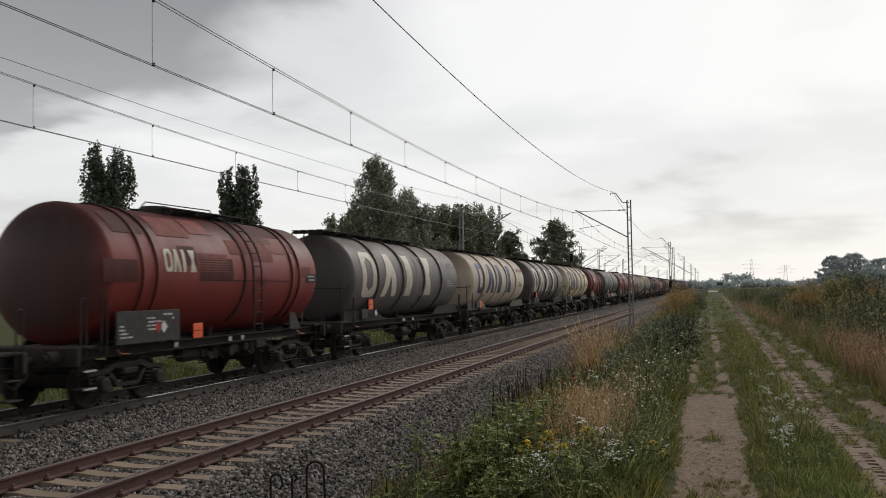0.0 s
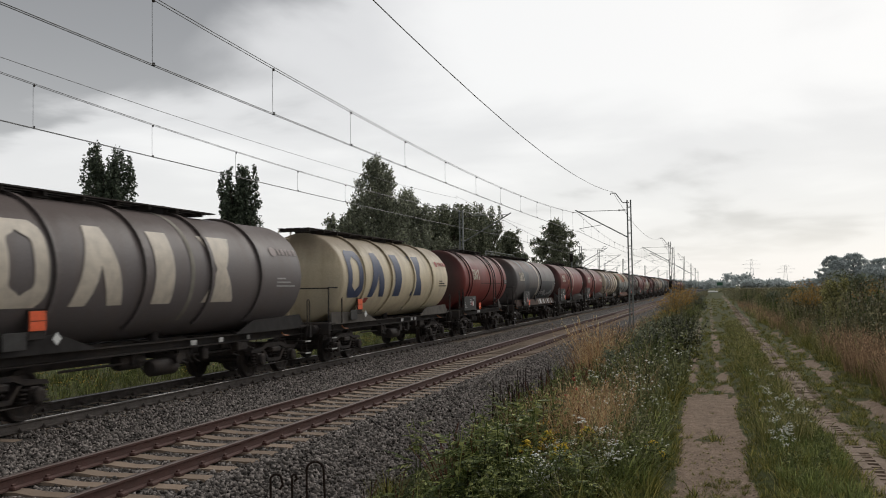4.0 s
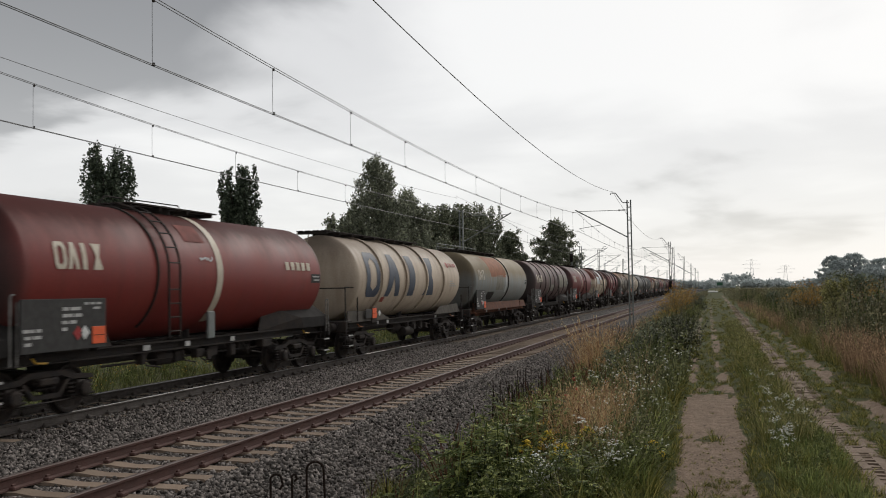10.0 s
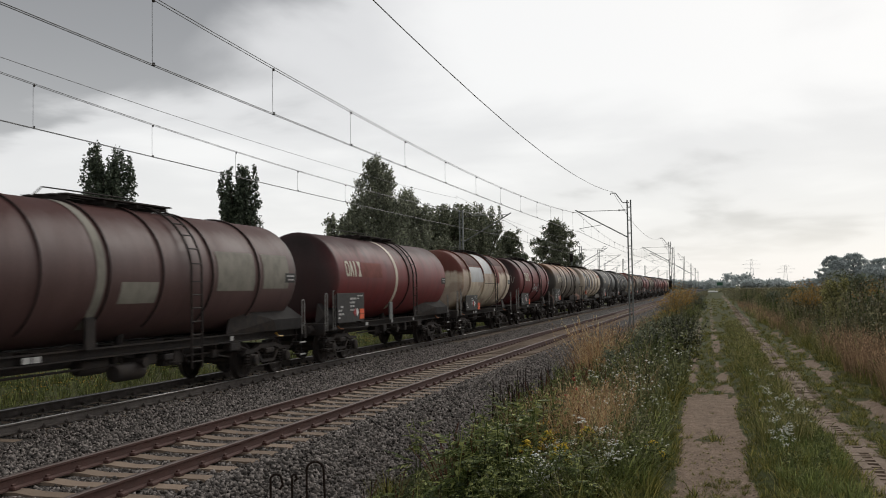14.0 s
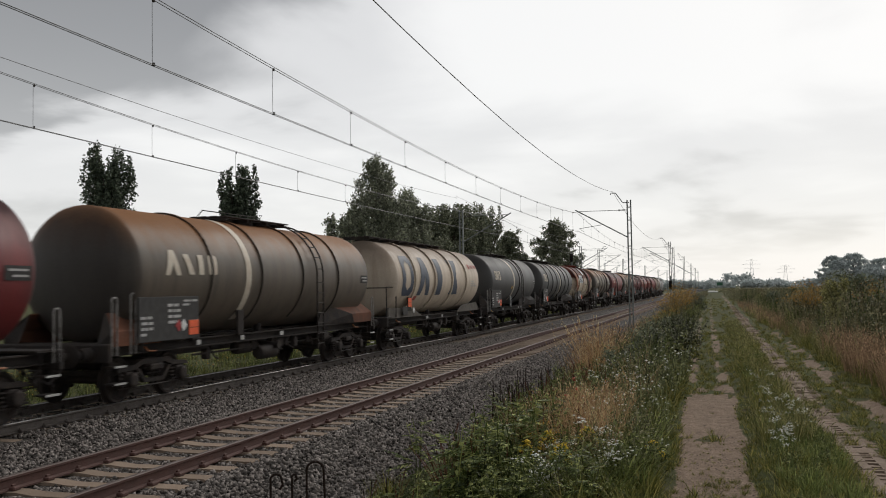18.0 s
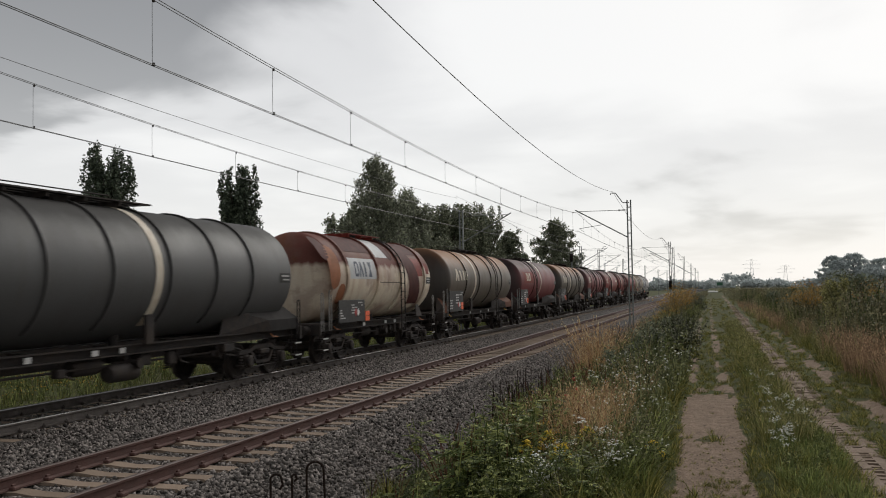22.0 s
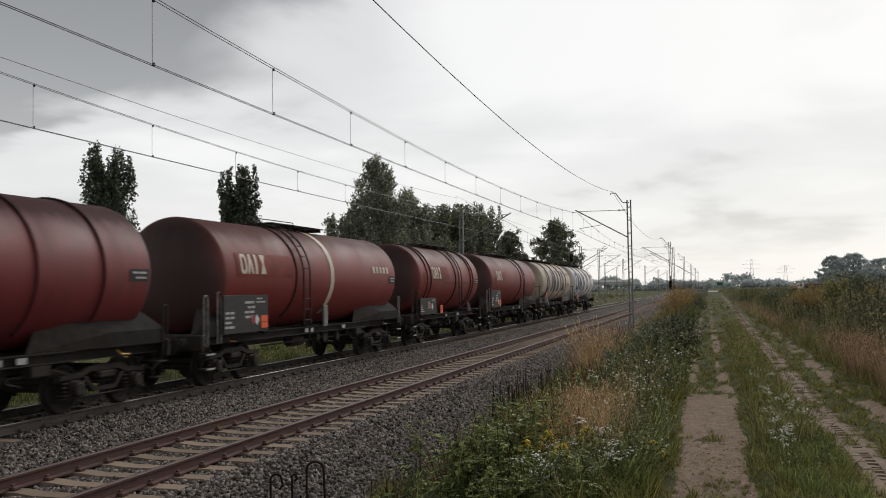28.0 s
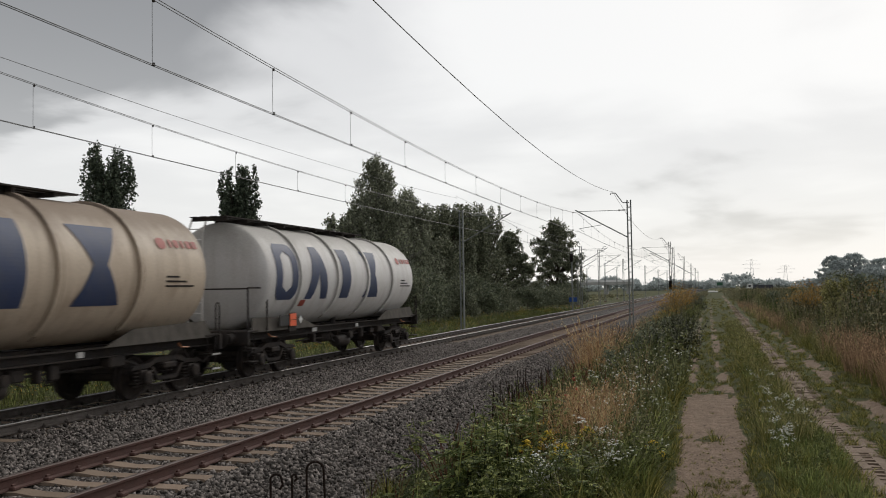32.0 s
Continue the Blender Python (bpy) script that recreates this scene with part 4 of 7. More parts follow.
        for q in range(5):
            part("emblem", emblem(("post", "block", "post", "block", "block")[q], 4.74 + 0.235 * q, 4.94 + 0.235 * q, 22.5, 30), smallmat, tank, "small painted mark")
        for q in range(3):
            part("lettering", patch(4.5, 5.0 + 0.3 * q, -4 - 4 * q, -2.4 - 4 * q, 0.005, 1), BAR_WHITE if spec["big"] is not BLUE else STEEL_DARK, tank)
    if "logo" in spec:
        y0, y1, mat = spec["logo"]
        w = (y1 - y0) / 4
        for i, kind in enumerate(("ring", "wedge", "post", "hourglass")):
            part("emblem", emblem(kind, y0 + i * w, y0 + (i + (0.75 if kind == "post" else 0.95)) * w, 1, 21), mat, tank, "small plain painted mark")
    if "tri" in spec:
        y0, mat = spec["tri"]
        part("emblem", emblem("wedge", y0, y0 + 0.62, -2, 20), mat, tank, "triangular painted mark")
        for i, kind in enumerate(("slant", "post", "block")):
            part("emblem", emblem(kind, y0 + 0.72 + 0.5 * i, y0 + 1.14 + 0.5 * i, -1, 17), mat, tank, "plain painted mark")
    if style != "G":
        part("lettering_field", patch(th - 1.06, th - 0.44, -7.5, 2.5, 0.005, 2), BOARD_BLACK, tank, "dark field behind small lettering")
        for q in range(2):
            part("lettering", patch(th - 0.98 + 0.1 * q, th - 0.52, -1.2 - 4 * q, 0.4 - 4 * q, 0.008, 1), BAR_WHITE, tank)
    if "line" in spec:
        part("weld_line", patch(*spec["line"], -6.5, -5.5, 0.012, 1), STEEL_DARK, tank)
    if spec.get("spray"):
        for i in range(8):
            y, ry, ra, up = 1.2 + 0.68 * i + rng.uniform(-0.12, 0.12), rng.uniform(0.28, 0.5), rng.uniform(5.5, 10), rng.uniform(-37, -29)
            part("sprayed_shape", blob(y, up, ry, ra, 0.007), TAG_DARK if i % 3 == 0 else STEEL_DARK, tank, "dark outline of a sprayed shape")
            part("sprayed_shape", blob(y + 0.03, up + 0.6, ry * 0.8, ra * 0.78, 0.010), TAGS, tank, "silver sprayed shape")
            part("sprayed_scrawl", scribble(squiggle(rng, y - ry * 0.6, y + ry * 0.6, up - ra * 0.5, up + ra * 0.5, 5), 0.05, 0.0, 0.013), STEEL_DARK, tank, "dark sprayed stroke")
            sk = Shape().prism([(1.243, 1.16), (1.25, 1.16), (1.136, 1.48), (1.129, 1.48)], y - rng.uniform(0.08, 0.3), y + rng.uniform(0.05, 0.3), "y")
            part("sprayed_shape", sk, TAGS if i % 2 else PATCH_PALE, root, "sprayed shape on the skirt")
    if spec.get("scrawl"):
        part("sprayed_scrawl", scribble(squiggle(rng, -0.9, 1.3, -24, -6, 16), 0.05), PATCH_WHITE, tank, "white sprayed scrawl")
        part("sprayed_scrawl", scribble(squiggle(rng, -0.7, 1.2, -28, -14, 12), 0.06), PATCH_WHITE, tank, "white sprayed scrawl")
        sc, pts = Shape(), []
        for i in range(15):
            x, z = 0.05 + 1.0 * i / 14 + rng.uniform(-0.06, 0.06), 3.05 - 0.35 * i / 14 + rng.uniform(-0.2, 0.2)
            q = min(0.999, math.hypot(x, z - ZC) / (R * 0.995)) ** 1.25
            pts.append((x, -th + 0.42 * (1 - math.cos(math.asin(q))) - 0.015, z))
        sc.rod(pts, 0.02, 4)
        part("sprayed_scrawl", sc, PATCH_PALE, tank, "pale sprayed scrawl on the tank's end")
    if k == 9:
        part("sprayed_scrawl", scribble(squiggle(rng, -0.55, 0.0, 8, 17, 9), 0.035), PATCH_WHITE, tank, "small white scrawl")
    # small plates and levers along the frame
    for y in (-half + 2.05, half - 2.2):
        lv = Shape().rod([(1.12, y, 1.1), (1.2, y, 1.02), (1.2, y + 0.28, 1.0)], 0.018, 6)
        part("brake_lever", lv, (YELLOW, ORANGE_DULL, BAR_WHITE)[k % 3], root, "painted brake lever")
    for i in range(3):
        y = rng.uniform(-half + 4.0, half - 4.0)
        part("data_plate", Shape().box((1.105, y, 1.07), (0.012, rng.uniform(0.12, 0.26), 0.11), 0.003), BAR_WHITE, root)
    part("end_plate", Shape().box((0.35, -th - 0.02 + 0.10, ZC + 0.45), (0.24, 0.05, 0.22), 0.01), STEEL_DARK if style != "L" else PATCH_ORANGE, tank)
    cab = Shape().box((0.98, half - 4.3, 0.86), (0.24, 0.5, 0.22), 0.03)
    cab.rod([(0.98, half - 4.0, 0.86), (0.98, half - 3.4, 0.7)], 0.03, 6)
    part("brake_box", cab, STEEL_DARK, root)
    # boards and plates
    if style == "G":
        bx, by = 1.30, -half + 3.2
        part("plate_post", Shape().box((bx - 0.03, by, spec.get("platez", 1.42) - 0.06), (0.03, 0.44, 0.52), 0.01), STEEL_DARK, root)
        pl = part("orange_plate", Shape().box((bx, by, spec.get("platez", 1.42)), (0.012, 0.40, 0.34), 0.004), ORANGE, root, "orange plate with two unreadable lines")
        part("lettering", Shape().box((bx + 0.008, by, spec.get("platez", 1.42)), (0.004, 0.36, 0.012)), STEEL_DARK, pl)
        part("board", Shape().box((bx - 0.005, by - 0.55, 1.42), (0.02, 0.55, 0.3), 0.006), BOARD_BLACK, root)
        part("placard", Shape().box((bx, by + 0.48, 1.42), (0.01, 0.17, 0.17), 0.003, Matrix.Translation((0, by + 0.48, 1.42)) @ Matrix.Rotation(radians(45), 4, "X") @ Matrix.Translation((0, -by - 0.48, -1.42))), HAZARD_WHITE, root, "white diamond placard")
    else:
        y0, y1, z0, z1 = spec.get("board", (-half + 1.5, -half + 3.75, 1.2, 2.12))
        bx = 1.34
        bd = part("board", Shape().box((bx, (y0 + y1) / 2, (z0 + z1) / 2), (0.03, y1 - y0, z1 - z0), 0.008), BOARD_BLACK, root, "dark board with rows of white writing")
        part("lettering", text_bars(y0 + 0.45 * (y1 - y0), y1 - 0.7, z0 + 0.35 * (z1 - z0), z1 - 0.12, bx + 0.018, 4, k), BAR_WHITE, bd)
        part("lettering", text_bars(y0 + 0.06, y0 + 0.5, z0 + 0.1, z0 + 0.6 * (z1 - z0), bx + 0.018, 4, k + 50), BAR_WHITE, bd)
        part("lettering", text_bars(y1 - 0.65, y1 - 0.06, z1 - 0.22, z1 - 0.05, bx + 0.018, 2, k + 90), BAR_WHITE, bd)
        for o, mat, nm in ((0.55, HAZARD_RED, "red diamond placard"), (0.86, HAZARD_WHITE, "white diamond placard")):
            cy, cz = y1 - 1.15 + o * 0.62, z0 + 0.30
            part("placard", Shape().box((bx + 0.02, cy, cz), (0.01, 0.19, 0.19), 0.003, Matrix.Translation((0, cy, cz)) @ Matrix.Rotation(radians(45), 4, "X") @ Matrix.Translation((0, -cy, -cz))), mat, bd, nm)
        oy, oz = spec.get("orange", (y1 - 0.22, z0 + 0.24))
        pl = part("orange_plate", Shape().box((bx + 0.025, oy, oz), (0.012, 0.38, 0.32), 0.004), ORANGE, root, "orange plate with two unreadable lines")
        part("lettering", Shape().box((bx + 0.033, oy, oz), (0.004, 0.34, 0.012)), STEEL_DARK, pl)
        for y in (y0 + 0.2, y1 - 0.2):
            part("board_stay", Shape().box((bx - 0.1, y, 1.25), (0.18, 0.04, 0.2)), STEEL_DARK, root)
    return root


RED = tank_paint("red_brown_paint", (0.205, 0.027, 0.020), (0.110, 0.022, 0.018), (0.062, 0.022, 0.019), fade=(0.34, 0.09, 0.06), ends=0.85)
RED_B = tank_paint("dull_red_paint", (0.200, 0.027, 0.022), (0.125, 0.025, 0.020), (0.070, 0.022, 0.019), streak=0.35, fade=(0.34, 0.08, 0.05), ends=0.85)
RED_D = tank_paint("dark_red_paint", (0.165, 0.022, 0.023), (0.085, 0.019, 0.019), (0.040, 0.014, 0.015), fade=(0.28, 0.08, 0.07), ends=0.85)
BEIGE = tank_paint("dirty_beige_paint", (0.600, 0.500, 0.390), (0.310, 0.210, 0.140), (0.290, 0.225, 0.175), streak=0.5, fade=(0.650, 0.585, 0.520), ends=0.3)
BEIGE_B = tank_paint("grey_beige_paint", (0.560, 0.458, 0.350), (0.290, 0.190, 0.125), (0.300, 0.240, 0.190), streak=0.5, fade=(0.55, 0.46, 0.36), ends=0.3)
CREAM = tank_paint("cream_paint", (0.676, 0.572, 0.390), (0.364, 0.260, 0.156), (0.260, 0.208, 0.146), streak=0.4, ends=0.3)
WHITE = tank_paint("off_white_paint", (0.730, 0.705, 0.685), (0.442, 0.390, 0.338), (0.464, 0.442, 0.409), streak=0.35, ends=0.3)
DARK = tank_paint("dark_grey_paint", (0.140, 0.122, 0.120), (0.150, 0.115, 0.098), (0.125, 0.100, 0.092), streak=0.45, fade=(0.19, 0.165, 0.155))
BLACK = tank_paint("black_grey_paint", (0.074, 0.073, 0.072), (0.065, 0.058, 0.052), (0.064, 0.061, 0.058), streak=0.4, fade=(0.130, 0.130, 0.130))
GREY = tank_paint("grey_brown_paint", (0.122, 0.108, 0.105), (0.105, 0.072, 0.062), (0.100, 0.062, 0.052), fade=(0.260, 0.260, 0.260))
GREEN = tank_paint("grey_green_paint", (0.245, 0.255, 0.240), (0.24, 0.165, 0.105), (0.250, 0.195, 0.120), fade=(0.3, 0.35, 0.38), crown=(2.80, 3.35))
BROWN = tank_paint("rusty_brown_paint", (0.120, 0.098, 0.076), (0.058, 0.048, 0.039), (0.250, 0.115, 0.048), fade=(0.208, 0.143, 0.091), streak=0.6, ends=0.85)
MAROON = tank_paint("maroon_brown_paint", (0.098, 0.054, 0.050), (0.068, 0.036, 0.032), (0.080, 0.036, 0.032), fade=(0.24, 0.14, 0.12), ends=0.85)
PATCHY = tank_paint("cream_and_rust_paint", (0.650, 0.559, 0.429), (0.390, 0.208, 0.117), (0.120, 0.036, 0.030), rust=0.45, wear=0.35, streak=0.5, ends=0.1, crown=(3.20, 3.34))
BLUE = material("dark_blue_letter_paint", (0.028, 0.045, 0.11), 0.6, 0.0, 0.3, 4.0, (0.05, 0.06, 0.1))
INK = material("blue_grey_letter_paint", (0.06, 0.075, 0.11), 0.6, 0.0, 0.3, 4.0)
LETTER_CREAM = material("cream_letter_paint", (0.62, 0.545, 0.445), 0.6, 0.0, 0.2, 4.0)
MARK_ROSE = material("faded_rose_mark_paint", (0.36, 0.30, 0.285), 0.7, 0.0, 0.3, 6.0)
MARK_RED = material("red_mark_paint", (0.36, 0.07, 0.05), 0.6, 0.0, 0.2)
PATCH_RED = material("red_patch_paint", (0.21, 0.035, 0.025), 0.6, 0.0, 0.3, 3.0, gloss=0.15)
PATCH_PINK = material("faded_red_patch_paint", (0.215, 0.062, 0.05), 0.7, 0.0, 0.3, 3.0, gloss=0.15)
PATCH_BROWN = material("dark_brown_patch_paint", (0.085, 0.026, 0.022), 0.7, 0.0, 0.3, 3.0, gloss=0.15)
PATCH_GREY = material("grey_patch_paint", (0.15, 0.155, 0.165), 0.6, 0.0, 0.25, 3.0, gloss=0.15)
PATCH_PALE = material("pale_patch_paint", (0.27, 0.25, 0.21), 0.7, 0.0, 0.25, 3.0, gloss=0.15)
PATCH_WHITE = material("white_patch_paint", (0.55, 0.56, 0.57), 0.6, 0.0, 0.2, 3.0, (0.4, 0.37, 0.33), gloss=0.15)
PATCH_ORANGE = material("orange_patch_paint", (0.30, 0.12, 0.06), 0.7, 0.0, 0.25, 3.0, gloss=0.15)
# brown line beside each ring: its shadow painted in together with rust
RING_SHADE_RUST = material("ring_shadow_and_rust_line", (0.20, 0.135, 0.09), 0.85, 0.0, 0.4, 2.0, (0.42, 0.34, 0.26))
PATCH_SLATE = material("dark_slate_patch_paint", (0.075, 0.076, 0.082), 0.55, 0.0, 0.3, 3.0, gloss=0.3)
PATCH_TAN = material("tan_patch_paint", (0.24, 0.165, 0.085), 0.7, 0.0, 0.3, 3.0, (0.2, 0.19, 0.15), gloss=0.15)
ORANGE_DULL = material("dull_orange_paint", (0.35, 0.12, 0.04), 0.6, 0.0, 0.2)
SKIRT_RUST = material("rusty_skirt_paint", (0.155, 0.068, 0.042), 0.8, 0.0, 0.35, 3.0, (0.08, 0.045, 0.035), gloss=0.1)
SKIRT_DARK = material("dark_rusty_skirt_paint", (0.060, 0.042, 0.036), 0.8, 0.0, 0.35, 3.0, (0.10, 0.06, 0.045), gloss=0.1)
SKIRT_GREY = material("grey_saddle_paint", (0.030, 0.027, 0.026), 0.8, 0.0, 0.3, 3.0, gloss=0.1)
SKIRT_BEIGE = material("dirty_beige_saddle_paint", (0.11, 0.098, 0.085), 0.8, 0.0, 0.3, 3.0, gloss=0.1)
TAGS = material("silver_spray_paint", (0.42, 0.40, 0.40), 0.4, 0.2, 0.3, 6.0, (0.2, 0.2, 0.22))
TAG_DARK = material("teal_spray_paint", (0.03, 0.12, 0.13), 0.5, 0.0, 0.3, 6.0)
G_RIBS = (-4.0, -1.35, 1.2, 3.6)
V_RIBS, P_RIBS = (-3.6, -1.15, 1.3, 3.8), (-3.95, -1.2, 1.2, 4.05)
S_RIBS = (-3.72, -3.22, 3.12, 3.55)


def G(k, L, paint, big, label, small=None, **kw):
    pale = big is not LETTER_CREAM
    kw.setdefault("patches", [(y + 0.065, y + 0.15, -62, 84, RING_SHADE_RUST) for y in G_RIBS] + [(-3.72, -3.36, -36, -28, MARK_RED)] if pale else [(0.34, 0.50, -46, 78, PATCH_PALE)])
    return dict(k=k, L=L, style="G", paint=paint, big=big, label=label, ribs=G_RIBS, hatch=1.0, walkway=(-L / 2 + 0.95, 2.9), small=small or MARK_ROSE, **kw)


def RW(k, L, paint, label, band=0.3, ladder=-1.95, logo=(-5.3, -3.95), **kw):
    return dict(k=k, L=L, style="R", paint=paint, label=label, band=band, ladder=ladder, logo=(*logo, BAND_WHITE), hatch=-0.2, saddlemat=SKIRT_GREY, **kw)


def VW(k, L, paint, label, ribs=V_RIBS, band=-1.87, ladder=2.0, tri=-5.5, **kw):
    return dict(k=k, L=L, style="V", paint=paint, label=label, ribs=ribs, band=band, ladder=ladder, tri=(tri, BAND_WHITE), saddlemat=kw.pop("saddlemat", SKIRT_RUST), **kw)


def SW(k, L, paint, label, **kw):
    return dict(k=k, L=L, style="S", paint=paint, label=label, ribs=S_RIBS, ladder=0.72, line=(-1.6, 3.0), logo=(-2.95, -1.7, BAND_WHITE), hatch=-1.2, walkway=(-1.4, 2.2), board=(-4.5, -2.3, 1.2, 1.85), orange=(-1.6, 1.36), **kw)


def PW(k, L, paint, label, **kw):
    return dict(k=k, L=L, style="P", paint=paint, label=label, ribs=P_RIBS, ladder=0.95, hatch=-0.6, walkway=(-1.6, 1.4), board=(-4.5, -2.3, 1.2, 1.9), orange=(-2.1, 1.36), line=(-1.1, 1.1), **kw)


def random_patches(seed, n, y0, y1, mats):
    rng = random.Random(seed)
    out = []
    for i in range(n):
        a, y = rng.uniform(-20, 50), rng.uniform(y0, y1)
        out.append((y, y + rng.uniform(0.4, 1.5), a, a + rng.uniform(8, 22), rng.choice(mats)))
    return out


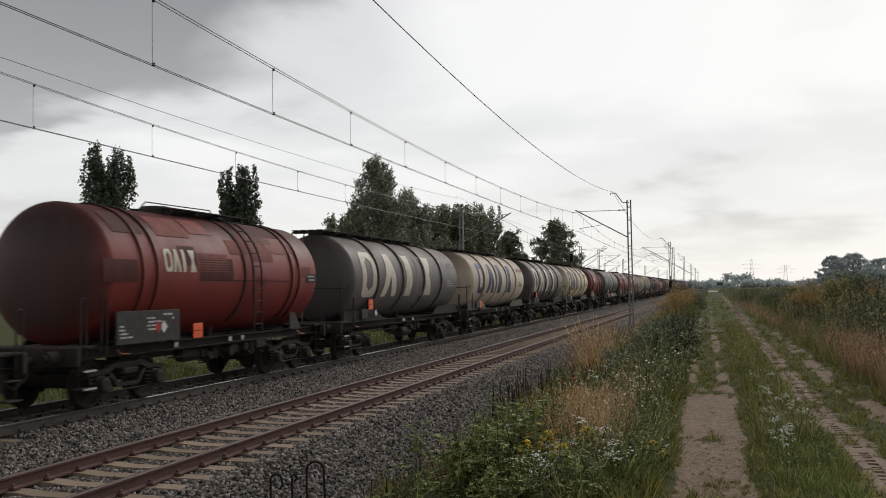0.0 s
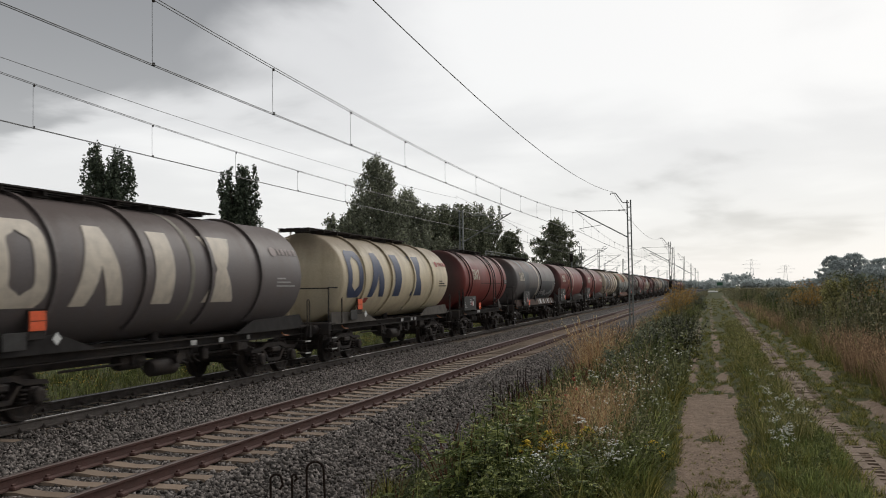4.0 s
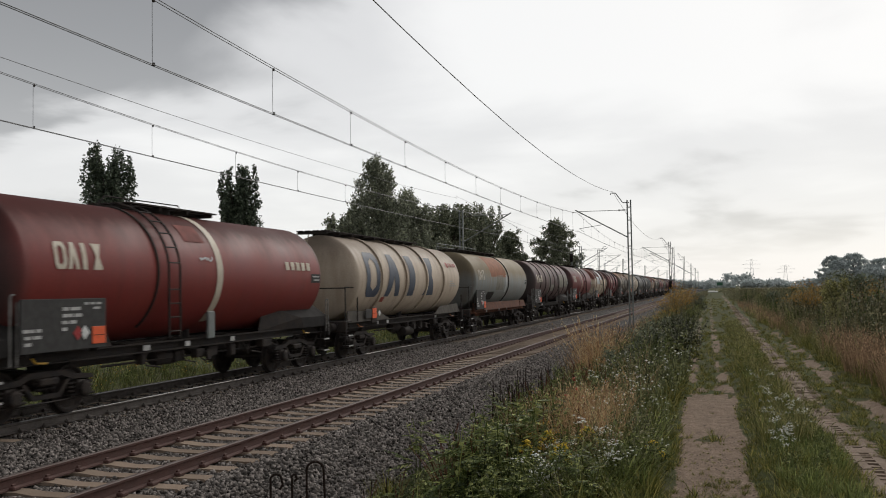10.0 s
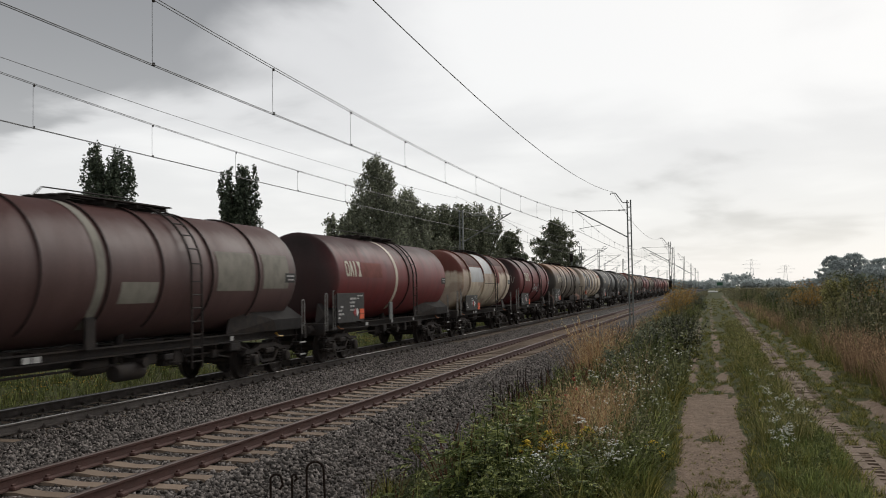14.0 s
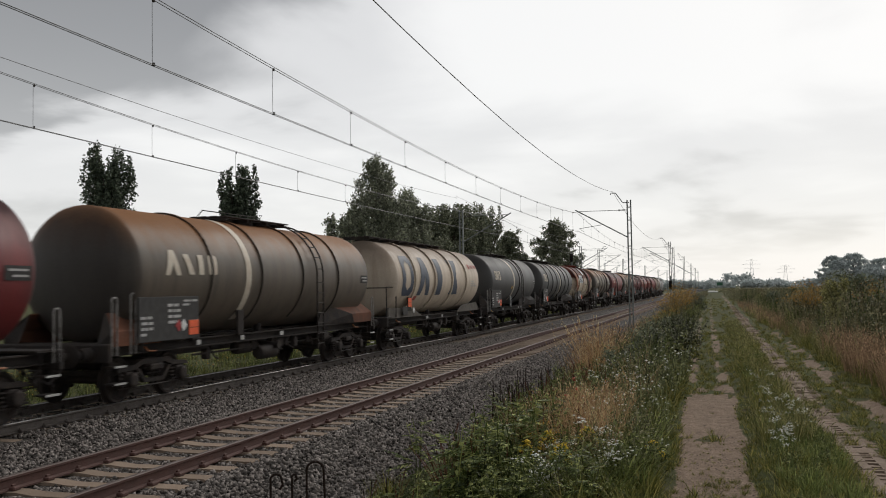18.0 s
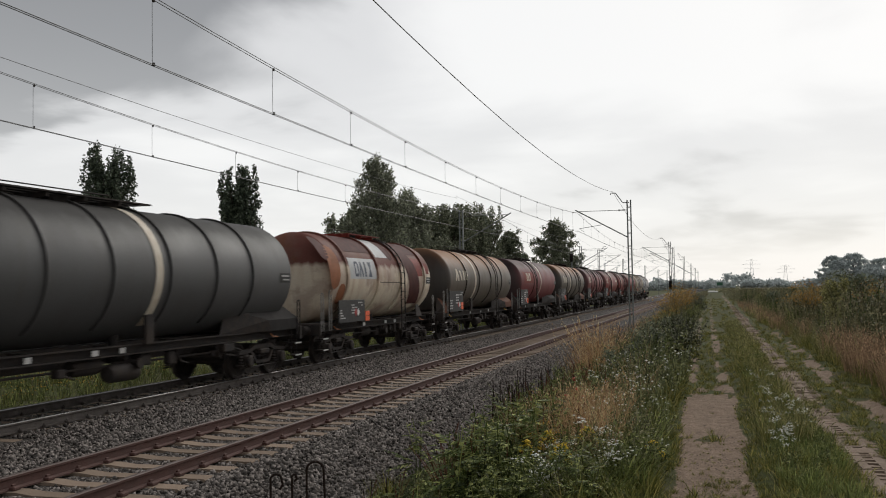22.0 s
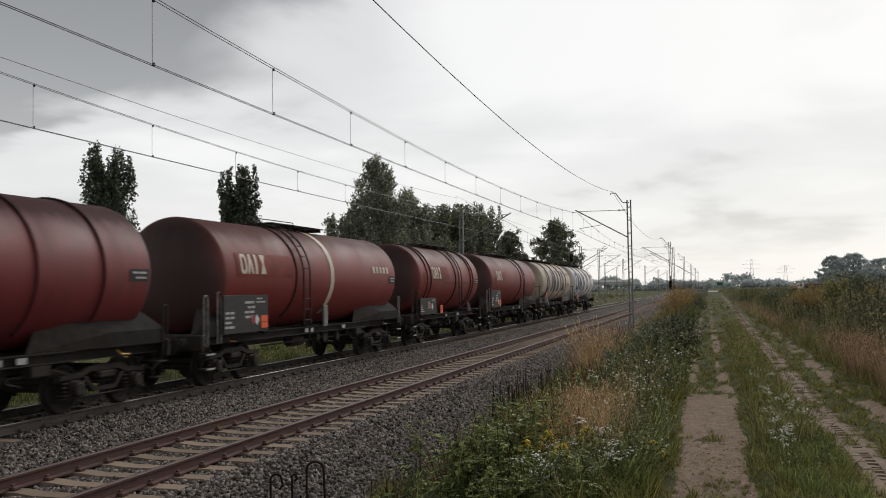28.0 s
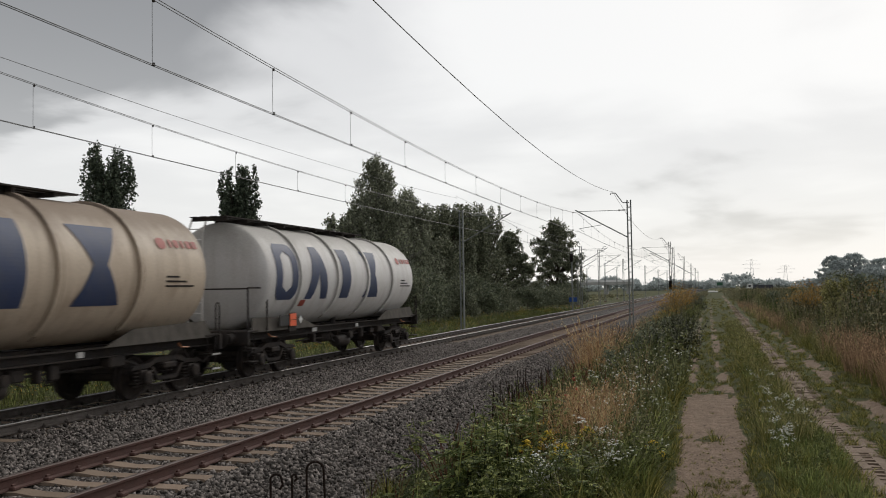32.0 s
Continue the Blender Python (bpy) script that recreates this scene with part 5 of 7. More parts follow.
TRAIN = [
    (12.44, SW(0, 12.4, PATCHY, "pale tank wagon with worn paint")),
    (24.85, SW(1, 12.41, RED_B, "red-brown short tank wagon with patched paint", patches=[(-5.0, -3.9, -8, 10, PATCH_BROWN), (-2.9, -1.6, 34, 60, PATCH_PINK), (-0.1, 0.8, 20, 36, PATCH_PINK), (0.9, 2.1, 14, 30, PATCH_PINK), (1.4, 2.4, 34, 52, PATCH_BROWN), (-4.4, -3.4, 34, 60, PATCH_BROWN), (-1.5, -0.6, 40, 62, PATCH_RED), *random_patches(5, 9, -3.0, 3.6, (PATCH_PINK, PATCH_BROWN, PATCH_RED))])),
    (40.17, G(2, 15.33, DARK, LETTER_CREAM, "dark grey ribbed tank wagon with large cream marks", platez=1.72, saddlemat=SKIRT_GREY)),
    (55.37, G(3, 15.19, BEIGE, BLUE, "dirty beige ribbed tank wagon with large blue marks", MARK_RED, saddlemat=SKIRT_BEIGE, shift=0.25)),
    (70.39, G(4, 15.02, DARK, LETTER_CREAM, "dark brown-grey ribbed tank wagon with large cream marks", platez=1.75, saddlemat=SKIRT_GREY)),
    (85.15, G(5, 14.76, CREAM, BLUE, "cream ribbed tank wagon with large blue marks", MARK_RED, platez=1.75, saddlemat=SKIRT_BEIGE)),
    (97.00, SW(6, 11.85, RED, "short red-brown tank wagon with double rings")),
    (113.38, dict(k=7, L=16.37, style="L", paint=GREY, label="grey tank wagon with sprayed silver shapes on its skirt", band=0.11, ribs=(0.95,), ribmat=STEEL_DARK, hatch=0.6, walkway=(-6.6, 2.0), saddlemat=SKIRT_DARK, board=(-4.65, -2.76, 1.15, 2.0), orange=(-2.95, 1.3), logo=(-5.9, -4.6, BAND_WHITE), patches=[(-4.55, -3.95, -10, 88, PATCH_GREY), (-4.1, -3.0, -48, 24, PATCH_SLATE), (-1.4, -0.2, 38, 88, PATCH_GREY), (1.2, 5.6, -48, 2, PATCH_SLATE), (-2.9, -0.3, -48, -16, PATCH_SLATE)], spray=True)),
    (128.37, RW(8, 14.99, RED_B, "red-brown tank wagon with a white band", patches=[(-2.35, -2.18, -6, 6, YELLOW), (-1.5, -1.3, -22, -15, YELLOW), (-5.6, -2.6, -4, 26, PATCH_PINK)])),
    (143.49, RW(9, 15.12, RED_B, "red-brown tank wagon with a white band and a white logo", patches=[(-0.9, -0.1, 30, 50, PATCH_PINK)], word=True)),
    (158.86, G(10, 15.37, BEIGE_B, INK, "grey-beige ribbed tank wagon with large blue-grey marks", MARK_RED, saddlemat=SKIRT_BEIGE)),
    (174.58, dict(k=11, L=15.72, style="L", paint=GREEN, label="grey-green tank wagon with orange and pale patches", ribs=(1.0,), ribmat=STEEL_DARK, hatch=0.6, walkway=(-6.4, 1.6), saddlemat=SKIRT_RUST, framemat=SKIRT_RUST, board=(-6.05, -4.2, 1.2, 2.15), orange=(-4.4, 1.4), logo=(-5.75, -4.5, BAND_WHITE), patches=[(-3.1, 0.55, 8, 62, PATCH_ORANGE), (-1.9, -0.2, -20, 12, PATCH_PALE), (0.35, 0.62, -26, 12, PATCH_WHITE), (-3.5, -2.0, -44, -24, STEEL_DARK), (-4.4, -3.1, 22, 50, PATCH_TAN)])),
    (191.34, VW(12, 16.76, MAROON, "brown ribbed tank wagon with white triangular mark", ribs=(-5.08, -3.16, -1.27, 0.5, 2.48, 4.72), band=-1.55, ladder=1.4, tri=-6.6, patches=[(-0.9, 0.35, -26, -8, PATCH_PALE), (2.7, 4.5, -16, 22, PATCH_PALE), (4.95, 6.4, -14, 22, PATCH_PALE)], bandmat=PATCH_PALE, saddlemat=SKIRT_GREY)),
    (206.12, RW(13, 14.78, RED_D, "dark red tank wagon with a white band", band=-0.5, ladder=1.1, patches=[(-3.9, -2.0, 0, 20, PATCH_PINK)])),
    (219.20, PW(14, 13.08, PATCHY, "cream tank wagon with maroon and rust patches", patches=[(-1.05, 0.9, 14, 88, PATCH_WHITE), (-3.8, -1.3, -4, 26, PATCH_WHITE), (-3.8, -1.3, 30, 75, PATCH_BROWN), (1.35, 3.9, 34, 88, PATCH_BROWN), (1.35, 2.3, -6, 34, PATCH_RED)])),
    (232.11, PW(15, 12.91, RED_D, "dark red ribbed tank wagon with white scrawls", logo=(-3.5, -2.2, BAND_WHITE), scrawl=True)),
    (247.78, VW(16, 15.67, BROWN, "rusty brown ribbed tank wagon with a white band")),
    (262.87, G(17, 15.09, BEIGE, INK, "dirty beige ribbed tank wagon with large grey marks", MARK_RED, platez=1.72, saddlemat=SKIRT_BEIGE)),
    (277.70, RW(18, 14.83, BLACK, "black-grey tank wagon with an off-white band", band=-0.5, ladder=1.2, patches=[(-1.1, -0.85, -18, -12, YELLOW), (-1.6, 4.9, -33, -31.5, PATCH_GREY)])),
    (294.24, dict(k=19, L=16.54, style="N", paint=BLACK, label="dark grey ribbed tank wagon with an off-white band", ribs=(-4.76, -2.81, -0.95, 0.99, 2.88, 4.59), band=0.55, hatch=-1.0, walkway=(-6.2, 1.6), saddlemat=SKIRT_GREY, logo=(-6.2, -4.95, BAND_WHITE), board=(-6.4, -4.6, 1.2, 2.15))),
    (307.10, PW(20, 12.86, PATCHY, "cream tank wagon with rust and maroon patches", logo=(-3.3, -1.7, INK), patches=[(-3.75, -1.35, 36, 80, PATCH_BROWN), (-3.7, -1.35, -2, 26, PATCH_WHITE), (1.35, 3.9, 40, 85, PATCH_BROWN), (2.5, 3.85, 4, 34, PATCH_RED), (-1.0, 0.4, 30, 86, PATCH_WHITE), (4.2, 4.7, 8, 26, PATCH_RED)], blobs=[(-4.9, 14, 0.42, 30, PATCH_ORANGE), (-4.3, -22, 0.3, 14, PATCH_ORANGE), (0.5, 48, 0.35, 22, PATCH_BROWN), (-5.4, 40, 0.35, 20, PATCH_BROWN)], slants=[(1.5, 3.9, -42, 40, PATCH_BROWN)], walkmat=PATCH_RED)),
    (322.70, VW(21, 15.60, BROWN, "rusty brown ribbed tank wagon with a white band")),
    (338.12, RW(22, 15.42, RED_D, "dark red tank wagon with a white band", logo=(-4.6, -3.25), patches=[(-5.5, -2.2, -4, 24, PATCH_RED)])),
    (353.78, VW(23, 15.66, BROWN, "grey-brown ribbed tank wagon with a white band")),
    (368.54, dict(k=24, L=14.76, style="N", paint=RED_D, label="dark red ribbed tank wagon with a pale band", ribs=(-3.6, -1.6, 0.6, 2.6, 4.4), band=-0.2, ladder=-1.2, hatch=-0.2, saddlemat=SKIRT_GREY, logo=(-5.3, -4.0, BAND_WHITE))),
    (383.61, RW(25, 15.07, RED_B, "red-brown tank wagon with a white band", word=True, patches=[(-5.5, -2.4, -2, 22, PATCH_RED)])),
    (395.82, SW(26, 12.21, RED, "short red-brown tank wagon with double rings", patches=[(-2.95, -0.6, -2, 22, PATCH_PINK), (-4.3, -3.75, -10, 10, PATCH_RED)])),
    (410.98, RW(27, 15.16, RED_B, "red-brown tank wagon with a black ladder", logo=(-4.95, -3.6), band=None, ladder=1.6, patches=[(-5.6, -5.0, -6, 8, PATCH_RED), (-4.1, -2.8, 0, 20, PATCH_PINK)])),
    (426.20, G(28, 15.22, BEIGE_B, BLUE, "pale grey-beige ribbed tank wagon with large blue marks", MARK_RED, platez=1.72, saddlemat=SKIRT_BEIGE, shift=0.7)),
    (441.14, G(29, 14.94, WHITE, BLUE, "off-white ribbed tank wagon with large blue marks, last of the train", MARK_RED, saddlemat=SKIRT_BEIGE)),
]
wagons = []
for rear, spec in TRAIN:
    if spec.get("band", 0) is None:
        del spec["band"]
    ob = wagon(spec)
    if spec.get("word"):
        tank = ob.children[0]
        for i in range(5):
            part("emblem", emblem("bar", 3.75 + 0.33 * i, 3.97 + 0.33 * i, 6, 15), BAND_WHITE, tank, "small plain painted mark")
    start = rear + 1.15 - spec["L"] / 2
    ob.matrix_basis = pose(FAR_X, start, 0)
    wagons.append((ob, start))


# ---- trees ----
LEAF_TREE = leafy("tree_leaves", (0.175, 0.190, 0.130), (0.250, 0.262, 0.172), 0.25)
LEAF_POPLAR = leafy("poplar_leaves", (0.100, 0.122, 0.088), (0.145, 0.170, 0.115), 0.25)
LEAF_BIRCH = leafy("birch_leaves", (0.225, 0.240, 0.175), (0.330, 0.345, 0.240), 0.25)
# clump and far leaves: distance haze is painted in as a pale grey base
LEAF_CLUMP = leafy("haze_painted_tree_leaves", (0.42, 0.46, 0.455), (0.45, 0.49, 0.48), 0.1, True)
LEAF_FAR = leafy("haze_painted_far_leaves", (0.50, 0.54, 0.535), (0.53, 0.57, 0.56), 0.1, True)
LEAF_SALLOW = leafy("yellow_green_leaves", (0.30, 0.29, 0.12), (0.40, 0.37, 0.16), 0.4)
LEAF_BUSH = leafy("shrub_leaves", (0.165, 0.185, 0.125), (0.240, 0.262, 0.170), 0.25)
BARK = material("bark", (0.10, 0.085, 0.07), 0.95, 0.0, 0.4, 6.0, bump=0.6)
BARK_BIRCH = material("birch_bark", (0.34, 0.33, 0.30), 0.9, 0.0, 0.5, 5.0, (0.05, 0.045, 0.04), 0.4)


def leaf_cloud(rng, centres, radii, n, size, sag=0.0, crisp=False):
    """n leaf sprays in lobes; each is a folded pair of triangles."""
    vols = radii.prod(axis=1) ** (2 / 3)
    pick = rng.choice(len(centres), n, p=vols / vols.sum())
    d = rng.normal(size=(n, 3))
    d /= np.linalg.norm(d, axis=1)[:, None]
    r = rng.random(n) ** 0.45 if crisp else rng.random(n) ** 0.6 * rng.uniform(0.75, 1.3, n)
    p = centres[pick] + d * radii[pick] * r[:, None] * rng.uniform(0.8, 1.12, (n, 1))
    a = rng.normal(size=(n, 3))
    a[:, 2] -= sag
    a /= np.linalg.norm(a, axis=1)[:, None]
    b = np.cross(a, rng.normal(size=(n, 3)))
    b /= np.linalg.norm(b, axis=1)[:, None]
    c = np.cross(a, b)
    s = size * rng.uniform(0.55, 1.35, (n, 1))
    v = np.stack([p - a * s * 0.6, p + b * s * 0.38 + c * s * 0.12, p + a * s * 0.7, p - b * s * 0.38 + c * s * 0.12], 1).reshape(-1, 3)
    k = np.arange(n)[:, None] * 4
    f = np.concatenate([k + [0, 1, 2], k + [0, 2, 3]], 0)
    return v, f


def tree(name, x, y, height, width, form, leaf, bark, seed, n=5000, size=0.4, label="", foot=None, lean=0.0):
    n, size = int(n * 0.9), size * 0.84
    rng = np.random.default_rng(seed)
    z = ground_z(x, y) if foot is None else foot
    root = tagged(new(name), label, "tree" if name != "shrub" else "shrub")
    root.matrix_basis = pose(x, y, z - 0.05)
    trunk = Shape()
    top = Vector((lean * height, 0, height * (0.93 if form == "poplar" else 0.75)))
    tr = 0.022 * height if form != "shrub" else 0.05
    steps = 6
    last = Vector((0, 0, 0))
    spine = [last]
    for i in range(1, steps + 1):
        q = top * (i / steps) + Vector((rng.uniform(-1, 1), rng.uniform(-1, 1), 0)) * 0.02 * height
        trunk.tube(last, q, tr * (1 - 0.9 * (i - 1) / steps), 7, tr * (1 - 0.9 * i / steps))
        last = q
        spine.append(q)
    cs, rs = [], []
    if form == "poplar":
        # steep plumes that rise beside one another
        for i in range(130):
            q0, a = rng.uniform(0.06, 0.84), rng.uniform(0, 2 * np.pi)
            w = width / 2 * np.interp(q0, (0.1, 0.3, 0.6, 0.8), (1.0, 1.0, 0.95, 0.85)) * rng.random() ** 0.5
            rise = rng.uniform(0.13, 0.21)
            for t in np.linspace(0, 1, 6):
                q, rr = min(q0 + rise * t, 0.975), w * (0.55 + 0.45 * min(1.0, t * 2.5)) * (1 - 0.15 * t)
                cs.append((rr * np.cos(a), rr * np.sin(a), q * height))
                rs.append((width * 0.105 * (1.15 - 0.6 * t), width * 0.105 * (1.15 - 0.6 * t), height * 0.036))
    elif form == "shrub":
        for i in range(24):
            a, rr = rng.uniform(0, 2 * np.pi), width / 2 * rng.random() ** 0.6 * 0.8
            cs.append((rr * np.cos(a), rr * np.sin(a), height * rng.uniform(0.15, 0.8) * (1 - 0.4 * rr / width)))
            rs.append((width * 0.17, width * 0.17, height * 0.15))
    elif form == "round":
        for i in range(240):
            q = rng.uniform(0.05, 0.97)
            w = width / 2 * np.interp(q, (0.0, 0.3, 0.55, 0.8, 1.0), (0.95, 1.0, 0.98, 0.72, 0.2))
            a, rr = rng.uniform(0, 2 * np.pi), w * rng.random() ** 0.5
            cs.append((rr * np.cos(a), rr * np.sin(a), q * height))
            rs.append((width * 0.085, width * 0.085, height * 0.06))
    else:
        # clumps at the ends of limbs, each of several smaller lobes, with gaps between
        low = {"bushy": 0.14, "birch": 0.2}.get(form, 0.2)
        for i in range(165):
            q = low + (0.99 - low) * rng.random() ** 0.85
            w = width / 2 * np.interp(q, (0.1, 0.3, 0.5, 0.75, 0.9, 1.0), (0.8, 1.0, 1.0, 0.72, 0.40, 0.06))
            a, rr = rng.uniform(0, 2 * np.pi), w * rng.random() ** 0.5
            c = np.array((rr * np.cos(a) + lean * q * height, rr * np.sin(a), q * height))
            s = rng.uniform(0.6, 1.25)
            for j in range(4):
                o = rng.normal(0, 1, 3) * (width * 0.055, width * 0.055, height * 0.028) * s
                if form == "birch":
                    o = o + np.array((0, 0, -0.022 * height * j))
                cs.append(tuple(c + o))
                rs.append((width * 0.064 * s, width * 0.064 * s, height * (0.042 if form == "birch" else 0.036) * s))
    for c in cs[::8]:
        i = min(steps, max(1, int(c[2] / max(top.z, 0.1) * steps * 0.75)))
        trunk.tube(spine[i], Vector(c), tr * 0.28, 5, tr * 0.08)
    part("trunk", trunk, bark, root)
    v, f = leaf_cloud(rng, np.array(cs), np.array(rs), n, size, 0.6 if form == "birch" else 0.0, form == "poplar")
    part("crown", stuff_mesh("crown", v, f, leaf), None, root)
    return root


tree("poplar_tree", -66.0, 90.0, 20.3, 7.1, "poplar", LEAF_POPLAR, BARK, 1, 40000, 0.31, "tall dark columnar poplar behind the railway")
tree("poplar_tree", -49.3, 90.0, 17.1, 5.0, "poplar", LEAF_POPLAR, BARK, 2, 30000, 0.31, "dark columnar poplar behind the railway")
tree("poplar_tree", -46.8, 89.0, 11.6, 2.2, "poplar", LEAF_POPLAR, BARK, 22, 2500, 0.38, "lower shoot of a dark columnar poplar")
tree("birch_tree", -30.0, 81.5, 15.4, 7.4, "birch", LEAF_BIRCH, BARK_BIRCH, 3, 46000, 0.20, "tall birch with drooping grey-green foliage")
tree("birch_tree", -31.0, 93.0, 13.2, 7.4, "birch", LEAF_BIRCH, BARK_BIRCH, 4, 36000, 0.21, "birch with grey-green foliage in the row beside the line")
for i, (x, y, h, w) in enumerate(((-31.0, 102.0, 12.9, 6.8), (-30.5, 110.0, 13.6, 6.4), (-30.0, 118.0, 14.4, 6.0), (-30.0, 125.0, 14.8, 5.4))):
    tree("poplar_tree", x, y, h, w, "poplar", LEAF_TREE, BARK, 30 + i, 22000, 0.26, "dark green poplar in a close row")
tree("deciduous_tree", -30.0, 140.0, 11.6, 7.0, "bushy", LEAF_TREE, BARK, 5, 26000, 0.29, "dense dark green tree at the end of the row")
tree("deciduous_tree", -28.0, 172.0, 15.2, 10.0, "bushy", LEAF_TREE, BARK, 6, 30000, 0.32, "round dark green tree standing apart beside the line")
tree("deciduous_tree", -31.0, 72.5, 9.4, 2.4, "bushy", LEAF_BIRCH, BARK, 7, 2600, 0.24, "slender young tree with sparse foliage")
tree("deciduous_tree", -58.0, 58.0, 10.2, 5.5, "bushy", LEAF_BIRCH, BARK, 8, 4500, 0.36, "grey-green tree beyond the railway")
tree("deciduous_tree", -40.0, 101.0, 12.5, 7.5, "bushy", LEAF_TREE, BARK, 41, 9000, 0.45, "dark tree filling the row from behind")
tree("deciduous_tree", -38.0, 122.0, 13.0, 9.5, "bushy", LEAF_TREE, BARK, 42, 9000, 0.45, "dark tree filling the row from behind")
for i, (x, y, h, w) in enumerate(((-24.5, 71.0, 5.2, 5.0), (-25.0, 77.0, 6.0, 5.5), (-26.0, 84.0, 6.4, 6.0), (-25.0, 91.0, 5.0, 5.0), (-25.5, 99.0, 5.5, 6.0), (-26.0, 108.0, 4.6, 6.0), (-27.0, 118.0, 4.6, 7.0), (-25.0, 128.0, 4.0, 6.0), (-25.0, 141.0, 4.4, 8.0), (-24.0, 152.0, 4.2, 8.0), (-25.0, 168.0, 5.0, 8.0), (-29.0, 67.0, 4.5, 3.5))):
    tree("shrub", x, y, h, w, "shrub", LEAF_BUSH if i % 3 else LEAF_TREE, BARK, 60 + i, 9000, 0.20, "dense green shrub under the trees beside the line")
for i, (x, y, h, w) in enumerate(((27.0, 250.0, 9.6, 9.0), (32.5, 255.0, 10.4, 10.0), (39.0, 258.0, 8.8, 11.0), (46.0, 262.0, 9.5, 10.0), (25.5, 240.0, 5.0, 6.0), (35.0, 245.0, 6.0, 9.0), (43.0, 248.0, 6.5, 9.0))):
    tree("deciduous_tree", x * 1.75 + 4.0, y * 1.75, h * 1.5, w * 1.6, "round", LEAF_CLUMP, BARK, 90 + i, 9000, 0.75, "dark tree of a clump beyond the field, haze painted into its leaves")
for i, (x, y, h, w) in enumerate(((5.2, 33.0, 1.5, 2.0), (7.4, 37.0, 1.7, 2.4), (6.6, 45.0, 1.5, 2.6), (9.5, 48.0, 1.7, 3.0), (12.5, 55.0, 1.8, 3.4), (8.8, 66.0, 1.6, 3.0), (5.4, 57.0, 1.3, 2.2), (4.4, 74.0, 1.4, 2.4), (14.0, 74.0, 1.8, 3.6), (11.0, 88.0, 1.8, 4.0))):
    tree("shrub", x, y, h, w, "shrub", LEAF_BUSH if i % 2 else LEAF_TREE, BARK, 140 + i, 2200, 0.12, "low green bush in the weedy field")
for i, (x, y, h, w) in enumerate(((-1.75, 19.5, 1.0, 1.1), (-1.5, 23.0, 1.15, 1.2), (-1.9, 27.0, 1.2, 1.4), (-1.6, 31.0, 1.2, 1.4))):
    tree("shrub", x, y, h, w, "shrub", LEAF_BUSH, BARK, 160 + i, 2600, 0.055, "low leafy green bush on the railway bank")
tree("shrub", 3.65, 31.0, 2.3, 1.0, "shrub", LEAF_SALLOW, BARK, 122, 3600, 0.065, "upright yellow-green sallow bush in the verge")
tree("shrub", 8.3, 62.0, 3.0, 3.6, "shrub", LEAF_BUSH, BARK, 120, 4500, 0.15, "yellow-green shrub in the field")
tree("shrub", -1.0, 61.0, 1.75, 1.3, "shrub", LEAF_TREE, BARK, 121, 2200, 0.10, "dark green bush beside the track")


def far_woods():
    """The wooded skyline, past picking apart; its haze is put into the leaf colour."""
    rng = np.random.default_rng(5)
    cs, rs = [], []
    for x in np.arange(-420, 560, 7.0):
        h = 9 + 4 * noise.noise((x * 0.02, 3.0, 0)) + 3 * noise.noise((x * 0.09, 7.0, 0))
        if 12 < x < 34:
            h += 3.0
        for k in range(3):
            cs.append((x + rng.uniform(-4, 4), 720 + rng.uniform(-25, 25), rng.uniform(0.2, 0.75) * h - 1))
            rs.append((5.5, 5.5, h * 0.3))
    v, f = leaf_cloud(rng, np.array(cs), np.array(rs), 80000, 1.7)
    return tagged(new("far_woods", stuff_mesh("far_woods", v, f, LEAF_FAR)), "wooded skyline beyond the fields, haze painted into its leaves", "woods", kind="stuff")


far_woods()

# ---- far things: road, bridge, pylons, signals, lorry ----
ASPHALT = material("asphalt", (0.06, 0.06, 0.06), 0.9, 0.0, 0.2, 2.0)
# HAZE_STEEL: near-white base colour that stands for haze over far steel
HAZE_STEEL = material("haze_painted_steel", (0.80, 0.80, 0.80), 0.8, 0.0, 0.1)
PALE_WALL = material("pale_concrete", (0.42, 0.42, 0.40), 0.9, 0.0, 0.15, 0.6)
SIGN_BLUE = material("blue_sign_enamel", (0.02, 0.08, 0.32), 0.4, 0.0, 0.1)
GREEN_PAINT = material("green_signal_paint", (0.02, 0.10, 0.05), 0.5, 0.0, 0.2)
CAB_WHITE = material("white_cab_paint", (0.75, 0.75, 0.74), 0.4, 0.0, 0.05)
DARK_GLASS = material("dark_glass", (0.02, 0.025, 0.03), 0.1, 0.0, 0.05)
TARP = material("dark_tipper_paint", (0.05, 0.055, 0.07), 0.6, 0.0, 0.15)
RUBBER = material("tyre_rubber", (0.02, 0.02, 0.02), 0.9, 0.0, 0.2)


def far_road():
    """A road that crosses the end of the field, with a guard rail."""
    root = tagged(new("far_road"), "asphalt road on a low bank with a guard rail", "road", kind="structure")
    a, b = Vector((-8.0, 390.0, -0.5)), Vector((420.0, 390.0, -0.5))
    w = (b - a).normalized()
    n = Vector((-w.y, w.x, 0))
    ln = (b - a).length
    m = Matrix.Translation(a) @ Matrix((w, n, (0, 0, 1))).transposed().to_4x4()
    part("carriageway", Shape().prism([(-4.0, -0.6), (4.0, -0.6), (3.2, 0.12), (-3.2, 0.12)][::-1], 0, ln, "x", m), ASPHALT, root)
    rail = Shape().box((ln / 2, -3.4, 0.75), (ln, 0.06, 0.3), 0.0, m)
    for q in np.arange(2, ln, 8.0):
        rail.box((q, -3.45, 0.4), (0.1, 0.1, 0.8), 0.0, m)
    part("guard_rail", rail, GALV, root, "grey steel guard rail")
    return a, w


ROAD_A, ROAD_W = far_road()


